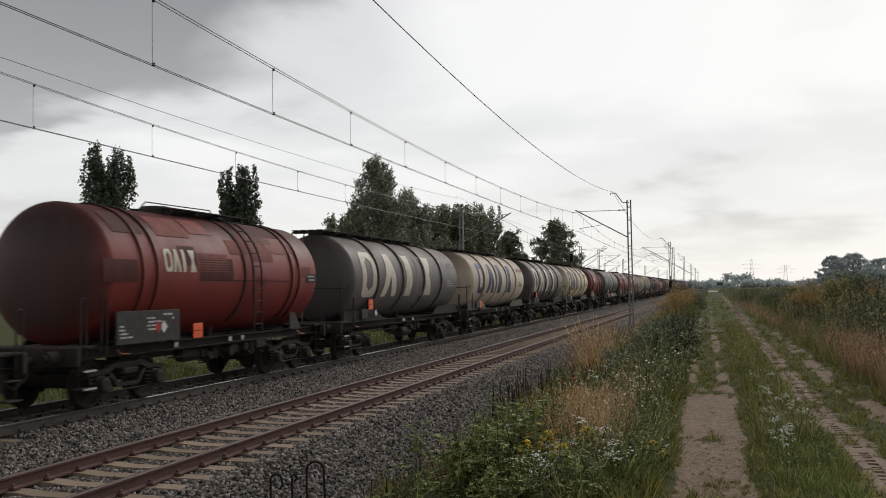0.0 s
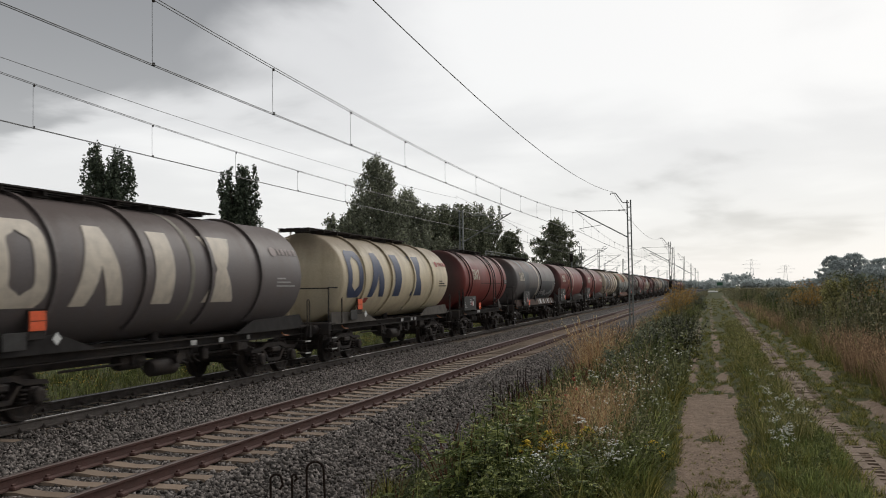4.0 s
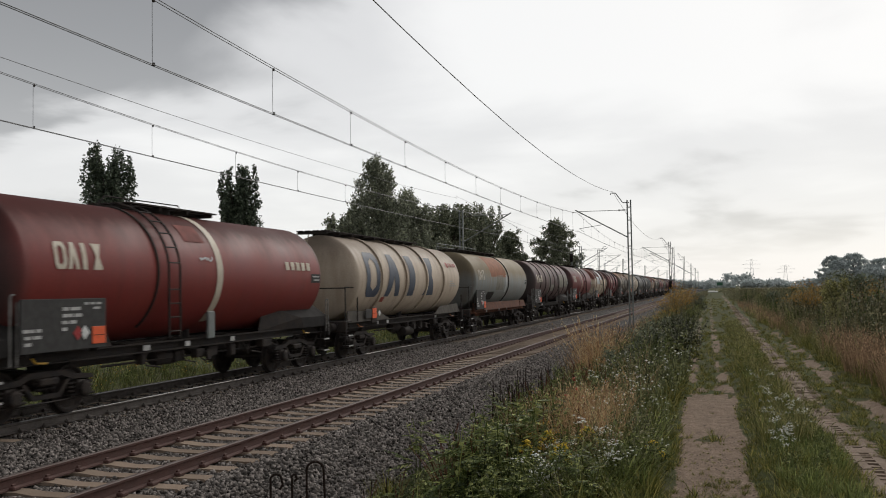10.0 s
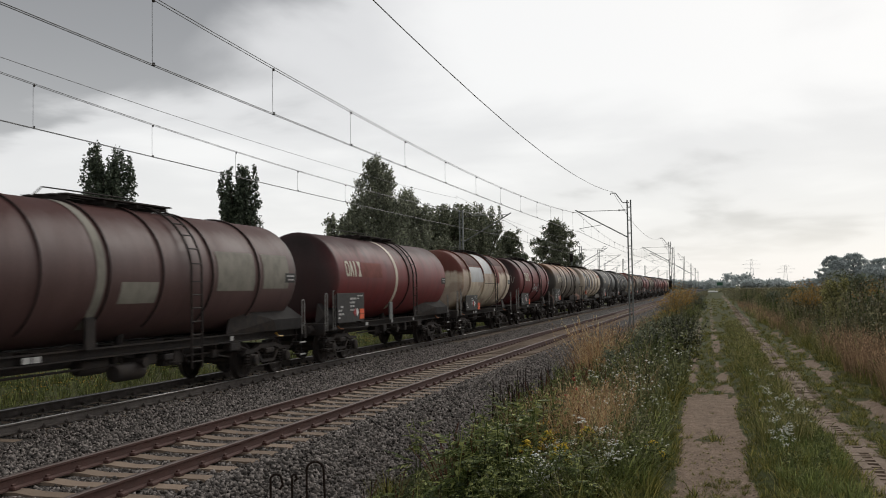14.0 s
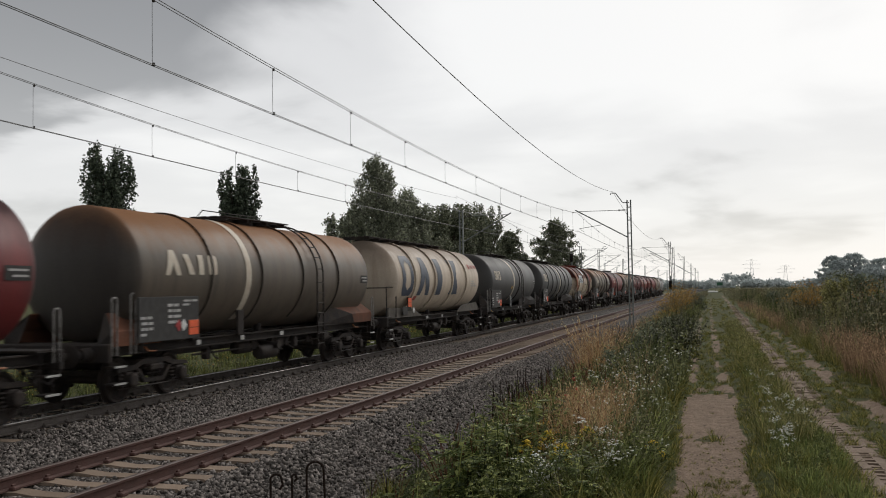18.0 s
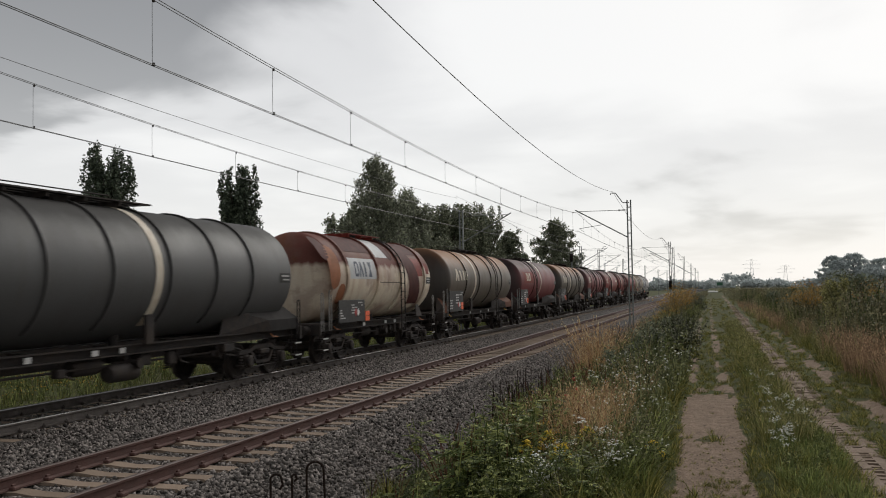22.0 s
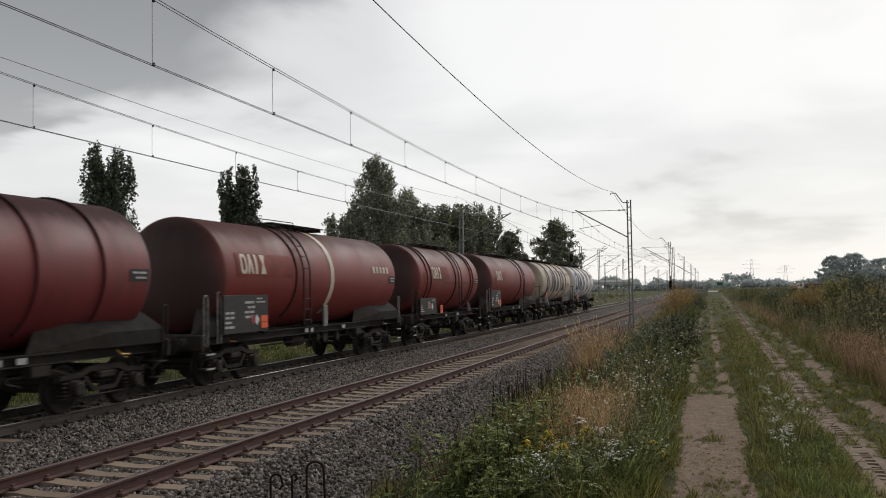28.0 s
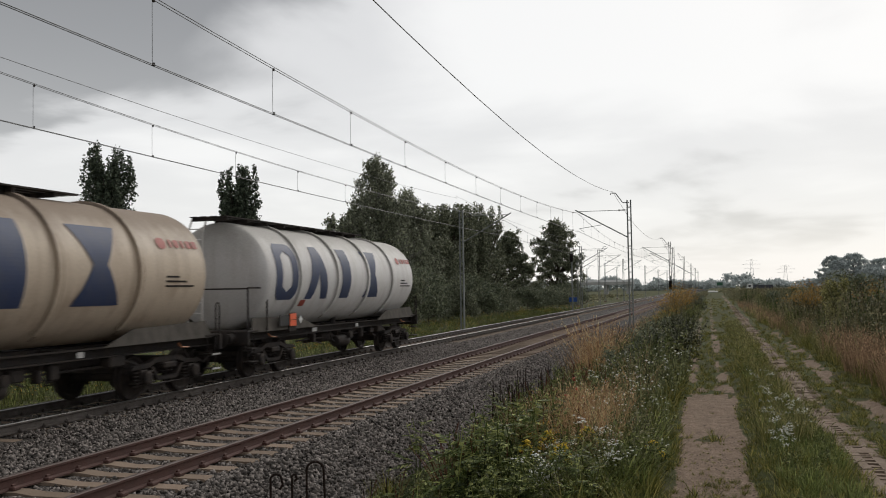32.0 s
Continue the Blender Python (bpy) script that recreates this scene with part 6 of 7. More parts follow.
def lorry():
    """A tipper lorry; it points along its own +x."""
    root = tagged(new("lorry"), "white-cabbed lorry with a dark body on the far road", "lorry")
    cab = part("cab", Shape().prism([(2.2, 0.6), (4.1, 0.6), (4.2, 1.7), (3.95, 2.95), (2.2, 3.05)], -1.2, 1.2, "y"), CAB_WHITE, root)
    part("windscreen", Shape().prism([(4.19, 1.75), (4.22, 1.77), (4.0, 2.75), (3.98, 2.75)], -1.05, 1.05, "y"), DARK_GLASS, cab)
    for s in (-1, 1):
        part("side_window", Shape().box((3.3, s * 1.205, 2.2), (1.0, 0.02, 0.75), 0.005), DARK_GLASS, cab)
    part("body", Shape().prism([(-5.6, 1.0), (1.9, 1.0), (1.9, 2.6), (-5.6, 2.6)], -1.25, 1.25, "y"), TARP, root)
    part("chassis", Shape().box((-0.9, 0, 0.8), (9.6, 0.9, 0.25), 0.02), STEEL_DARK, root)
    tyre = Shape().lathe([(-0.15, 0.25), (-0.15, 0.47), (-0.1, 0.5), (0.1, 0.5), (0.15, 0.47), (0.15, 0.25)], 16).mesh("tyre", RUBBER, True)
    for x in (3.1, -2.6, -3.9, -5.0):
        for s in (-1, 1):
            part("wheel", tyre, None, root, at=pose(x, s * 1.05, 0.5))
    return root


LORRY = lorry()


def pylon(x, y, h):
    root = tagged(new("power_pylon"), "grey lattice pylon on the skyline, haze painted into its steel", "pylon", "power pylons")
    root.matrix_basis = pose(x, y, -0.8)
    leg = Shape()
    for sx in (-1, 1):
        for sy in (-1, 1):
            leg.tube((sx * 2.2, sy * 2.2, 0), (sx * 0.5, sy * 0.5, h), 0.055, 4)
    for k in range(8):
        z0, z1 = h * k / 8, h * (k + 1) / 8
        a, b = 2.2 - 1.7 * k / 8, 2.2 - 1.7 * (k + 1) / 8
        for s in (-1, 1):
            leg.tube((-a, s * a, z0), (b, s * b, z1), 0.025, 4)
            leg.tube((a, s * a, z0), (-b, s * b, z1), 0.025, 4)
    part("tower", leg, HAZE_STEEL, root)
    for z, w in ((h * 0.68, 6.0), (h * 0.82, 7.5), (h * 0.94, 4.5)):
        part("crossarm", Shape().tube((-w, 0, z), (w, 0, z), 0.06, 4).tube((-w, 0, z), (0, 0, z + 1.2), 0.03, 4).tube((w, 0, z), (0, 0, z + 1.2), 0.03, 4), HAZE_STEEL, root)
    return root


pylon(31.5, 800, 24.5)
pylon(57.5, 800, 19.0)


def road_bridge():
    """The pale flyover behind the far masts."""
    root = tagged(new("road_bridge"), "pale concrete road bridge across the distance", "bridge", kind="structure")
    y = 420.0
    part("deck", Shape().box((-71, y, 3.9), (74, 9, 1.3), 0.1), PALE_WALL, root)
    part("parapet", Shape().box((-71, y - 4.4, 5.0), (74, 0.2, 0.9), 0.0), HAZE_STEEL, root)
    for x in (-100, -86, -72, -58, -46, -36):
        part("pier", Shape().box((x, y, 0.9), (1.6, 6, 5.0), 0.1), PALE_WALL, root)
    return root


road_bridge()


def signal_post(x, y, foot, h, label, head_z):
    root = tagged(new("signal_post"), label, "railway signal")
    root.matrix_basis = pose(x, y, foot)
    part("post", Shape().tube((0, 0, -0.1), (0, 0, h), 0.09, 10), GALV, root)
    part("signal_head", Shape().box((0.0, -0.12, head_z), (0.36, 0.18, 0.95), 0.05), STEEL_DARK, root)
    for k in range(3):
        part("hood", Shape().lathe([(-0.45, 0.10), (-0.22, 0.11)], 10, 0, "y", Matrix.Translation((0, 0, head_z - 0.3 + 0.3 * k))), STEEL_DARK, root)
    return root


signal_post(-4.4, 104.0, -0.66, 4.0, "dark railway signal beside the near track", 3.0)
signal_post(-16.2, 111.0, -0.8, 7.4, "tall dark railway signal beside the far track", 6.6)
for x, y, h, inward in ((-4.9, 127.0, 7.4, -1), (-15.3, 131.0, 7.5, 1), (-21.0, 190.0, 7.2, 1), (-23.0, 235.0, 7.2, 1), (-21.0, 150.0, 6.6, 1), (-26.0, 200.0, 6.4, 1)):
    lattice_mast("line_mast", x, y, -0.8 if x < -8 else -0.62, h, inward, "grey steel mast of the junction in the distance", arm=abs(x) < 22)


def board_sign(x, y, z, w, h, mat, label, foot):
    root = tagged(new("sign_board"), label, "sign")
    root.matrix_basis = pose(x, y, foot)
    part("panel", Shape().box((0, 0, z - foot), (w, 0.04, h), 0.01), mat, root)
    for s in (-0.35, 0.35):
        part("post", Shape().tube((s * w, 0.05, 0), (s * w, 0.05, z - foot), 0.05, 8), GALV, root)
    return root


board_sign(-18.6, 128.0, 0.55, 1.1, 0.6, SIGN_BLUE, "small blue sign on two posts beside the line", -0.9)
board_sign(2.2, 300.0, 2.7, 1.8, 1.0, GREEN_PAINT, "dark sign board seen from behind at the end of the path", 0.0)


def pale_road_end():
    """Pale gravel where the path meets a road in the distance."""
    ob = new("gravel_crossing", Shape().box((0.1, 262.0, 0.62), (2.6, 60.0, 0.12), 0.02).mesh("gravel_crossing", PALE_WALL))
    return tagged(ob, "pale gravel road end far along the path", "road", kind="structure")


pale_road_end()

# ---- plants ----
GRASS = leafy("grass_blades", (0.175, 0.185, 0.050), (0.329, 0.274, 0.083), 0.45)
GRASS_BRIGHT = leafy("fresh_grass", (0.205, 0.250, 0.078), (0.330, 0.360, 0.120), 0.45)
DRY = leafy("dry_grass", (0.560, 0.345, 0.185), (0.720, 0.490, 0.280), 0.3)
DRY_PINK = leafy("reddish_dry_grass", (0.370, 0.240, 0.150), (0.540, 0.375, 0.235), 0.45)
WEED_DARK = leafy("dark_weed_leaves", (0.060, 0.082, 0.028), (0.150, 0.180, 0.065), 0.55)
WEED_MID = leafy("weed_leaves", (0.150, 0.180, 0.058), (0.340, 0.350, 0.130), 0.55)
WEED_LIGHT = leafy("light_weed_leaves", (0.128, 0.170, 0.048), (0.400, 0.420, 0.145), 0.68)
WEED_OLIVE = leafy("olive_weed_leaves", (0.225, 0.207, 0.111), (0.393, 0.342, 0.192), 0.5)
WEED_GREY = leafy("grey_green_weed_leaves", (0.198, 0.197, 0.107), (0.375, 0.343, 0.201), 0.5)
WEED_CRESS = leafy("grey_green_cress_leaves", (0.190, 0.215, 0.092), (0.400, 0.415, 0.205), 0.55)
WEED_MOTTLED = leafy("mottled_weed_leaves", (0.060, 0.065, 0.034), (0.40, 0.40, 0.29), 0.6)
GRASS_HAY = leafy("seeding_grass", (0.223, 0.223, 0.086), (0.446, 0.392, 0.176), 0.45)
MEADOW = leafy("meadow_blades", (0.105, 0.122, 0.040), (0.190, 0.190, 0.068), 0.45)
STALK = material("dead_dark_stalk", (0.035, 0.024, 0.020), 0.9, 0.0, 0.3, 9.0)
STALK_RED = material("reddish_stem", (0.17, 0.075, 0.05), 0.9, 0.0, 0.3, 9.0)
PETAL_WHITE = material("white_petals", (0.82, 0.82, 0.74), 0.7, 0.0, 0.15, 20.0)
PETAL_CREAM = material("cream_seed_heads", (0.42, 0.38, 0.28), 0.8, 0.0, 0.2, 20.0)
PETAL_YELLOW = material("yellow_petals", (0.62, 0.34, 0.02), 0.7, 0.0, 0.2, 20.0)
PETAL_ORANGE = material("orange_yellow_petals", (0.46, 0.25, 0.03), 0.7, 0.0, 0.25, 20.0)
PETAL_BROWN = material("brown_seed_heads", (0.16, 0.10, 0.05), 0.8, 0.0, 0.3, 20.0)
PETAL_LIME = material("yellow_green_florets", (0.80, 0.58, 0.05), 0.7, 0.0, 0.3, 20.0)
PETAL_RED = material("red_petals", (0.55, 0.03, 0.02), 0.6, 0.0, 0.15, 20.0)


class Plant:
    """Vertices and triangles of one plant, foliage and flowers apart."""

    def __init__(self, seed):
        self.rng = np.random.default_rng(seed)
        self.v, self.f, self.fv, self.ff = [], [], [], []

    def leaf(self, p, d, ln, w, fold=0.25, twist=0.55):
        d = d / np.linalg.norm(d)
        s = np.cross(d, (0, 0, 1.0))
        n = np.linalg.norm(s)
        s = s / n if n > 1e-3 else np.array((1.0, 0, 0))
        u = np.cross(s, d)
        t = self.rng.normal(0, twist)
        s, u = s * math.cos(t) + u * math.sin(t), u * math.cos(t) - s * math.sin(t)
        k = len(self.v)
        m = p + d * ln * 0.45
        self.v += [p, m + s * w / 2 + u * w * fold, p + d * ln - np.array((0, 0, 0.12 * ln)), m - s * w / 2 + u * w * fold]
        self.f += [(k, k + 1, k + 2), (k, k + 2, k + 3)]

    def stem(self, pts, r):
        for a, b in zip(pts, pts[1:]):
            k = len(self.v)
            for q, rr in ((a, r), (b, r * 0.8)):
                for t in (0, 2.09, 4.19):
                    self.v.append(q + np.array((rr * math.cos(t), rr * math.sin(t), 0)))
            for i in range(3):
                j = (i + 1) % 3
                self.f += [(k + i, k + j, k + 3 + j), (k + i, k + 3 + j, k + 3 + i)]

    def dot(self, p, r):
        """A small flower head: a squat double cone."""
        k = len(self.fv)
        n = 4
        t0 = self.rng.uniform(0, 6)
        self.fv += [p + np.array((0, 0, r * 0.55))] + [p + np.array((r * math.cos(t0 + 6.283 * i / n), r * math.sin(t0 + 6.283 * i / n), self.rng.uniform(-0.2, 0.2) * r)) for i in range(n)] + [p - np.array((0, 0, r * 0.5))]
        for i in range(n):
            j = (i + 1) % n
            self.ff += [(k, k + 1 + i, k + 1 + j), (k + n + 1, k + 1 + j, k + 1 + i)]

    def curve(self, base, az, lean, h, n=5):
        pts = []
        for i in range(n + 1):
            q = i / n
            r = lean * h * q ** 1.7
            pts.append(base + np.array((r * math.cos(az), r * math.sin(az), h * q * (1 - 0.25 * lean * q))))
        return pts

    def meshes(self, name, mat, fmat=None):
        out = [stuff_mesh(name, self.v, self.f, mat)]
        if self.ff:
            out.append(stuff_mesh(name + "_flowers", self.fv, self.ff, fmat))
        return out


def weed(seed, h, stems, leaf, w, spread, step=0.05, top_flowers=0, fr=0.012, fern=False, spray=0.06, lean=(0.05, 0.45), thick=0.005, every=1):
    p = Plant(seed)
    g = p.rng
    for s in range(stems):
        az, bow = g.uniform(0, 6.28), g.uniform(*lean)
        hh = h * g.uniform(0.65, 1.1)
        base = np.array((g.uniform(-spread, spread), g.uniform(-spread, spread), -0.03))
        pts = p.curve(base, az, bow, hh, 5)
        p.stem(pts[::2] + pts[-1:], thick)
        n = int(hh / step)
        for i in range(n):
            q = (i + 0.5) / n
            seg = min(4, int(q * 5))
            at = pts[seg] + (pts[seg + 1] - pts[seg]) * (q * 5 - seg)
            a = i * 2.4 + g.uniform(-0.4, 0.4)
            ln = leaf * g.uniform(0.6, 1.2) * (1.15 - 0.7 * q)
            d = np.array((math.cos(a), math.sin(a), g.uniform(-0.6, 0.6)))
            if fern:
                tip = at + d * ln * 1.8
                side = np.cross(d, (0, 0, 1.0))
                side /= np.linalg.norm(side)
                for j in range(7):
                    c = at + (tip - at) * (j + 1) / 7.5 - np.array((0, 0, 0.2 * ln * (j / 7) ** 2))
                    for o in (-1, 1):
                        p.leaf(c, side * o + d * 0.6, ln * 0.75 * (1.1 - j / 9), w, 0.1, 0.15)
            else:
                p.leaf(at, d, ln, w * ln / leaf)
        for i in range(top_flowers if s % every == 0 else 0):
            o = g.normal(0, spray, 3) * (1, 1, 0.45)
            p.dot(pts[-1] + o, fr * g.uniform(0.6, 1.3))
            if i % 3 == 0:
                p.stem([pts[-2], pts[-1] + o], 0.0025)
    return p


def tuft(seed, n, h, spread, lean, width, seedhead=False):
    """Grass: long narrow blades that arch outwards; tall stems may carry seed heads."""
    p = Plant(seed)
    g = p.rng
    for i in range(n):
        az, r = g.uniform(0, 6.28), spread * g.random() ** 0.7
        base = np.array((r * math.cos(az), r * math.sin(az), -0.02))
        hh = h * g.uniform(0.5, 1.1)
        pts = p.curve(base, az + g.uniform(-0.8, 0.8), lean * g.uniform(0.3, 1.3), hh, 3)
        side = np.array((-math.sin(az + g.uniform(-1, 1)), math.cos(az), 0)) * width * g.uniform(0.6, 1.2)
        k = len(p.v)
        p.v += [pts[0] - side, pts[0] + side, pts[1] + side * 0.9, pts[1] - side * 0.9, pts[2] + side * 0.6, pts[2] - side * 0.6, pts[3]]
        p.f += [(k, k + 1, k + 2), (k, k + 2, k + 3), (k + 3, k + 2, k + 4), (k + 3, k + 4, k + 5), (k + 5, k + 4, k + 6)]
        if seedhead and i % 3 == 0:
            d = pts[3] - pts[2]
            for j in range(4):
                a = g.uniform(0, 6.28)
                p.leaf(pts[3] - d * 0.16 * j, d + np.array((math.cos(a), math.sin(a), 0)) * 0.12 * hh, 0.05, 0.014)
    return p


def kinds(name, label, category, plants, mat, fmat=None, group=""):
    return dict(name=name, label=label, category=category, group=group or name + "s along the line", mesh=[p.meshes(name, mat, fmat) for p in plants], raw=plants, mat=mat, fmat=fmat)


def scatter(kind, spots, keep=120, flowers="flower_spray"):
    """Plants at (x, y, scale): the nearest are things of their own, the rest one joined object."""
    spots = sorted(spots, key=lambda s: s[0] ** 2 + s[1] ** 2)
    rng = random.Random(len(spots) + 7)
    rest, restf, nv, nf = [], [], [], []
    ov = of = 0
    for i, (x, y, s) in enumerate(spots):
        k = rng.randrange(len(kind["mesh"]))
        z, a = ground_z(x, y), rng.uniform(0, 6.283)
        if i < keep:
            ob = tagged(new(kind["name"], kind["mesh"][k][0]), kind["label"], kind["category"], kind["group"])
            ob.matrix_basis = Matrix.LocRotScale((x, y, z), Euler((0, 0, a)), (s, s, s))
            if len(kind["mesh"][k]) > 1:
                tagged(part(flowers, kind["mesh"][k][1], None, ob), kind="stuff")
            continue
        c, n = math.cos(a) * s, math.sin(a) * s
        turn = np.array(((c, -n, 0), (n, c, 0), (0, 0, s)))
        v = np.array(kind["raw"][k].v) @ turn.T + (x, y, z)
        rest.append(v), nv.append(np.array(kind["raw"][k].f) + ov)
        ov += len(v)
        if kind["raw"][k].ff:
            v = np.array(kind["raw"][k].fv) @ turn.T + (x, y, z)
            restf.append(v), nf.append(np.array(kind["raw"][k].ff) + of)
            of += len(v)
    if rest:
        ob = tagged(new(kind["name"] + "_growth", stuff_mesh(kind["name"], np.concatenate(rest), np.concatenate(nv), kind["mat"])), kind["label"], kind["category"], kind="stuff")
        if restf:
            part(flowers, stuff_mesh("flowers", np.concatenate(restf), np.concatenate(nf), kind["fmat"]), None, ob)


def field(seed, n, x0, x1, y0, y1, s0=0.8, s1=1.2, near=0.0, keep_if=None, lump=0.0):
    """Random spots in a strip, thinning with distance when near is over 0."""
    g = random.Random(seed)
    out = []
    while len(out) < n:
        y = y0 + (y1 - y0) * g.random() ** (1 + near)
        x = g.uniform(x0, x1)
        if keep_if and not keep_if(x, y):
            n -= 0.02
            continue
        out.append((x, y, g.uniform(s0, s1) * (1 + lump * noise.noise((x * 0.45, y * 0.16, seed % 4 + 0.5)))))
    return out


TANSY = kinds("tansy_plant", "green feathery tansy plant on the railway bank", "plant", [weed(1 + i, 0.75, 5, 0.19, 0.030, 0.16, 0.105, fern=True, lean=(0.05, 0.3)) for i in range(4)], WEED_LIGHT)
NETTLE = kinds("weed_plant", "dark green leafy weed on the railway bank", "plant", [weed(11 + i, 0.75, 7, 0.15, 0.066, 0.2, 0.055) for i in range(4)], WEED_DARK)
MUGWORT = kinds("mugwort_plant", "green leafy mugwort with thin stems", "plant", [weed(21 + i, 0.9, 7, 0.135, 0.054, 0.2, 0.055) for i in range(4)], WEED_MID)
OLIVE = kinds("tall_weed", "tall olive-green weed going to seed", "plant", [weed(31 + i, 1.15, 7, 0.13, 0.040, 0.28, 0.055, 2, 0.014, spray=0.07) for i in range(5)], WEED_OLIVE, PETAL_BROWN)
GREYWEED = kinds("grey_weed", "tall grey-green weed with pale seed heads", "plant", [weed(141 + i, 1.05, 7, 0.14, 0.046, 0.28, 0.055, 1 if i == 0 else 0, 0.016, spray=0.05) for i in range(4)], WEED_GREY, PETAL_CREAM)
CRESS = kinds("white_flowering_weed", "bushy weed with many small white flower heads", "plant", [weed(41 + i, 0.66, 9, 0.085, 0.034, 0.17, 0.045, 1, 0.020, spray=0.05, every=2) for i in range(4)], WEED_CRESS, PETAL_WHITE)
GOLDEN = kinds("goldenrod_plant", "goldenrod with yellow flower sprays", "plant", [weed(51 + i, 0.85, 5, 0.09, 0.022, 0.14, 0.04, 22, 0.011, spray=0.055) for i in range(3)], WEED_MID, PETAL_YELLOW)
GOLD_FAR = kinds("goldenrod_clump", "clump of faded orange-yellow goldenrod", "plant", [weed(56 + i, 1.15, 9, 0.09, 0.024, 0.3, 0.06, 14, 0.022, spray=0.12) for i in range(2)], WEED_OLIVE, PETAL_ORANGE)
YARROW = kinds("yarrow_plant", "yarrow with pale flat flower heads", "plant", [weed(61 + i, 0.42, 4, 0.06, 0.018, 0.08, 0.04, 14, 0.012, spray=0.035) for i in range(2)], WEED_MID, PETAL_WHITE)
DRYTUFT = kinds("dry_grass_tuft", "tuft of tall tan dry grass", "grass", [tuft(71 + i, 80, 0.95, 0.17, 0.4, 0.0032, True) for i in range(3)], DRY)
PINKTUFT = kinds("reddish_grass_tuft", "tuft of reddish-tan dry grass", "grass", [tuft(76 + i, 60, 0.8, 0.2, 0.4, 0.004, True) for i in range(3)], DRY_PINK)
DEAD = kinds("dead_stalk_clump", "clump of dead dark upright stalks", "plant", [weed(81 + i, 0.8, 3, 0.03, 0.03, 0.35, 0.022, lean=(0.0, 0.1), thick=0.009) for i in range(3)], STALK)
DOCK = kinds("dock_plant", "reddish-brown dock stem gone to seed", "plant", [weed(86 + i, 0.85, 3, 0.035, 0.02, 0.06, 0.016) for i in range(2)], STALK_RED)
POPPY = kinds("poppy_plant", "thin poppy with a red flower", "plant", [weed(91 + i, 0.6, 2, 0.05, 0.015, 0.05, 0.08, 1, 0.06, spray=0.02) for i in range(2)], WEED_MID, PETAL_RED)
MOTTLED = kinds("mottled_weed", "dark weed with pale leaf undersides", "plant", [weed(151 + i, 0.95, 9, 0.11, 0.065, 0.26, 0.045) for i in range(3)], WEED_MOTTLED)
TURF = kinds("grass_tuft", "tuft of green grass beside the path", "grass", [tuft(101 + i, 24, 0.20, 0.11, 0.9, 0.0066) for i in range(4)], GRASS)
LONG = kinds("long_grass_tuft", "tuft of long green grass", "grass", [tuft(106 + i, 40, 0.42, 0.12, 0.7, 0.0055) for i in range(4)], GRASS)
FRESH = kinds("fresh_grass_tuft", "tuft of fresh bright green grass", "grass", [tuft(111 + i, 46, 0.30, 0.12, 0.6, 0.0065) for i in range(3)], GRASS_BRIGHT)
HAY = kinds("seeding_grass_tuft", "tuft of yellow-green grass in seed", "grass", [tuft(116 + i, 40, 0.5, 0.16, 0.5, 0.0035, True) for i in range(3)], GRASS_HAY)

# railway bank between the ballast and the path
scatter(TANSY, field(97, 16, -1.65, -0.8, 7.0, 8.6, 0.5, 0.72) + field(1, 24, -2.75, -1.75, 8.3, 10.9, 0.95, 1.35) + field(2, 7, -3.7, -3.05, 8.6, 9.9, 0.5, 0.7) + field(3, 14, -2.6, -1.2, 7.2, 8.4, 0.6, 0.8) + field(33, 12, -4.4, -1.0, 12, 24))
LANCE = kinds("lance_leaved_weed", "upright weed with long drooping green leaves", "plant", [weed(181 + i, 0.8, 5, 0.21, 0.036, 0.12, 0.05, lean=(0.02, 0.22)) for i in range(3)], WEED_LIGHT)
scatter(LANCE, field(92, 9, -2.3, -1.7, 9.6, 11.4, 0.85, 1.1) + field(93, 10, -2.6, -1.2, 7.3, 8.6, 0.5, 0.75) + field(94, 6, -3.6, -3.0, 8.8, 9.6, 0.4, 0.55))
scatter(NETTLE, field(4, 54, -2.9, -1.5, 7.4, 13, 0.55, 0.85) + field(86, 12, -2.9, -2.1, 7.0, 8.6, 0.35, 0.6) + field(88, 34, -4.1, -2.7, 9.2, 12.4, 0.3, 0.55) + field(89, 12, -2.35, -1.75, 8.4, 10, 0.6, 0.8) + field(34, 20, -3.75, -2.7, 7.5, 10, 0.35, 0.55) + field(5, 40, -3.7, -0.9, 16, 60, 0.7, 1.1, 0.6))
scatter(MUGWORT, field(6, 26, -2.0, -0.65, 7.0, 10, 0.45, 0.7) + field(36, 10, -1.1, -0.55, 7.0, 9.6, 0.4, 0.6) + field(7, 150, -3.7, -0.75, 14, 90, 0.7, 1.15, 0.7))
scatter(CRESS, field(8, 36, -1.45, -0.55, 9.8, 14.5, 0.6, 0.95) + field(9, 40, -1.9, -0.55, 13, 18, 0.8, 1.2) + field(10, 7, 0.55, 0.95, 11, 18, 0.25, 0.4) + field(39, 5, -1.6, -0.7, 20, 32, 0.9, 1.2) + field(40, 22, -1.0, -0.48, 7.2, 10.4, 0.4, 0.6), 140)
scatter(dict(GREYWEED, group="weeds on the railway bank"), field(69, 30, -1.25, -0.55, 6.9, 9.8, 0.35, 0.55) + field(70, 5, -2.8, -1.4, 7.4, 11, 0.4, 0.6) + field(77, 60, -3.4, -0.8, 14, 60, 0.6, 1.0, 0.5))
scatter(MOTTLED, field(59, 16, -1.15, -0.6, 20, 30, 0.85, 1.1) + field(95, 5, -1.9, -1.0, 18, 28, 0.8, 1.0))
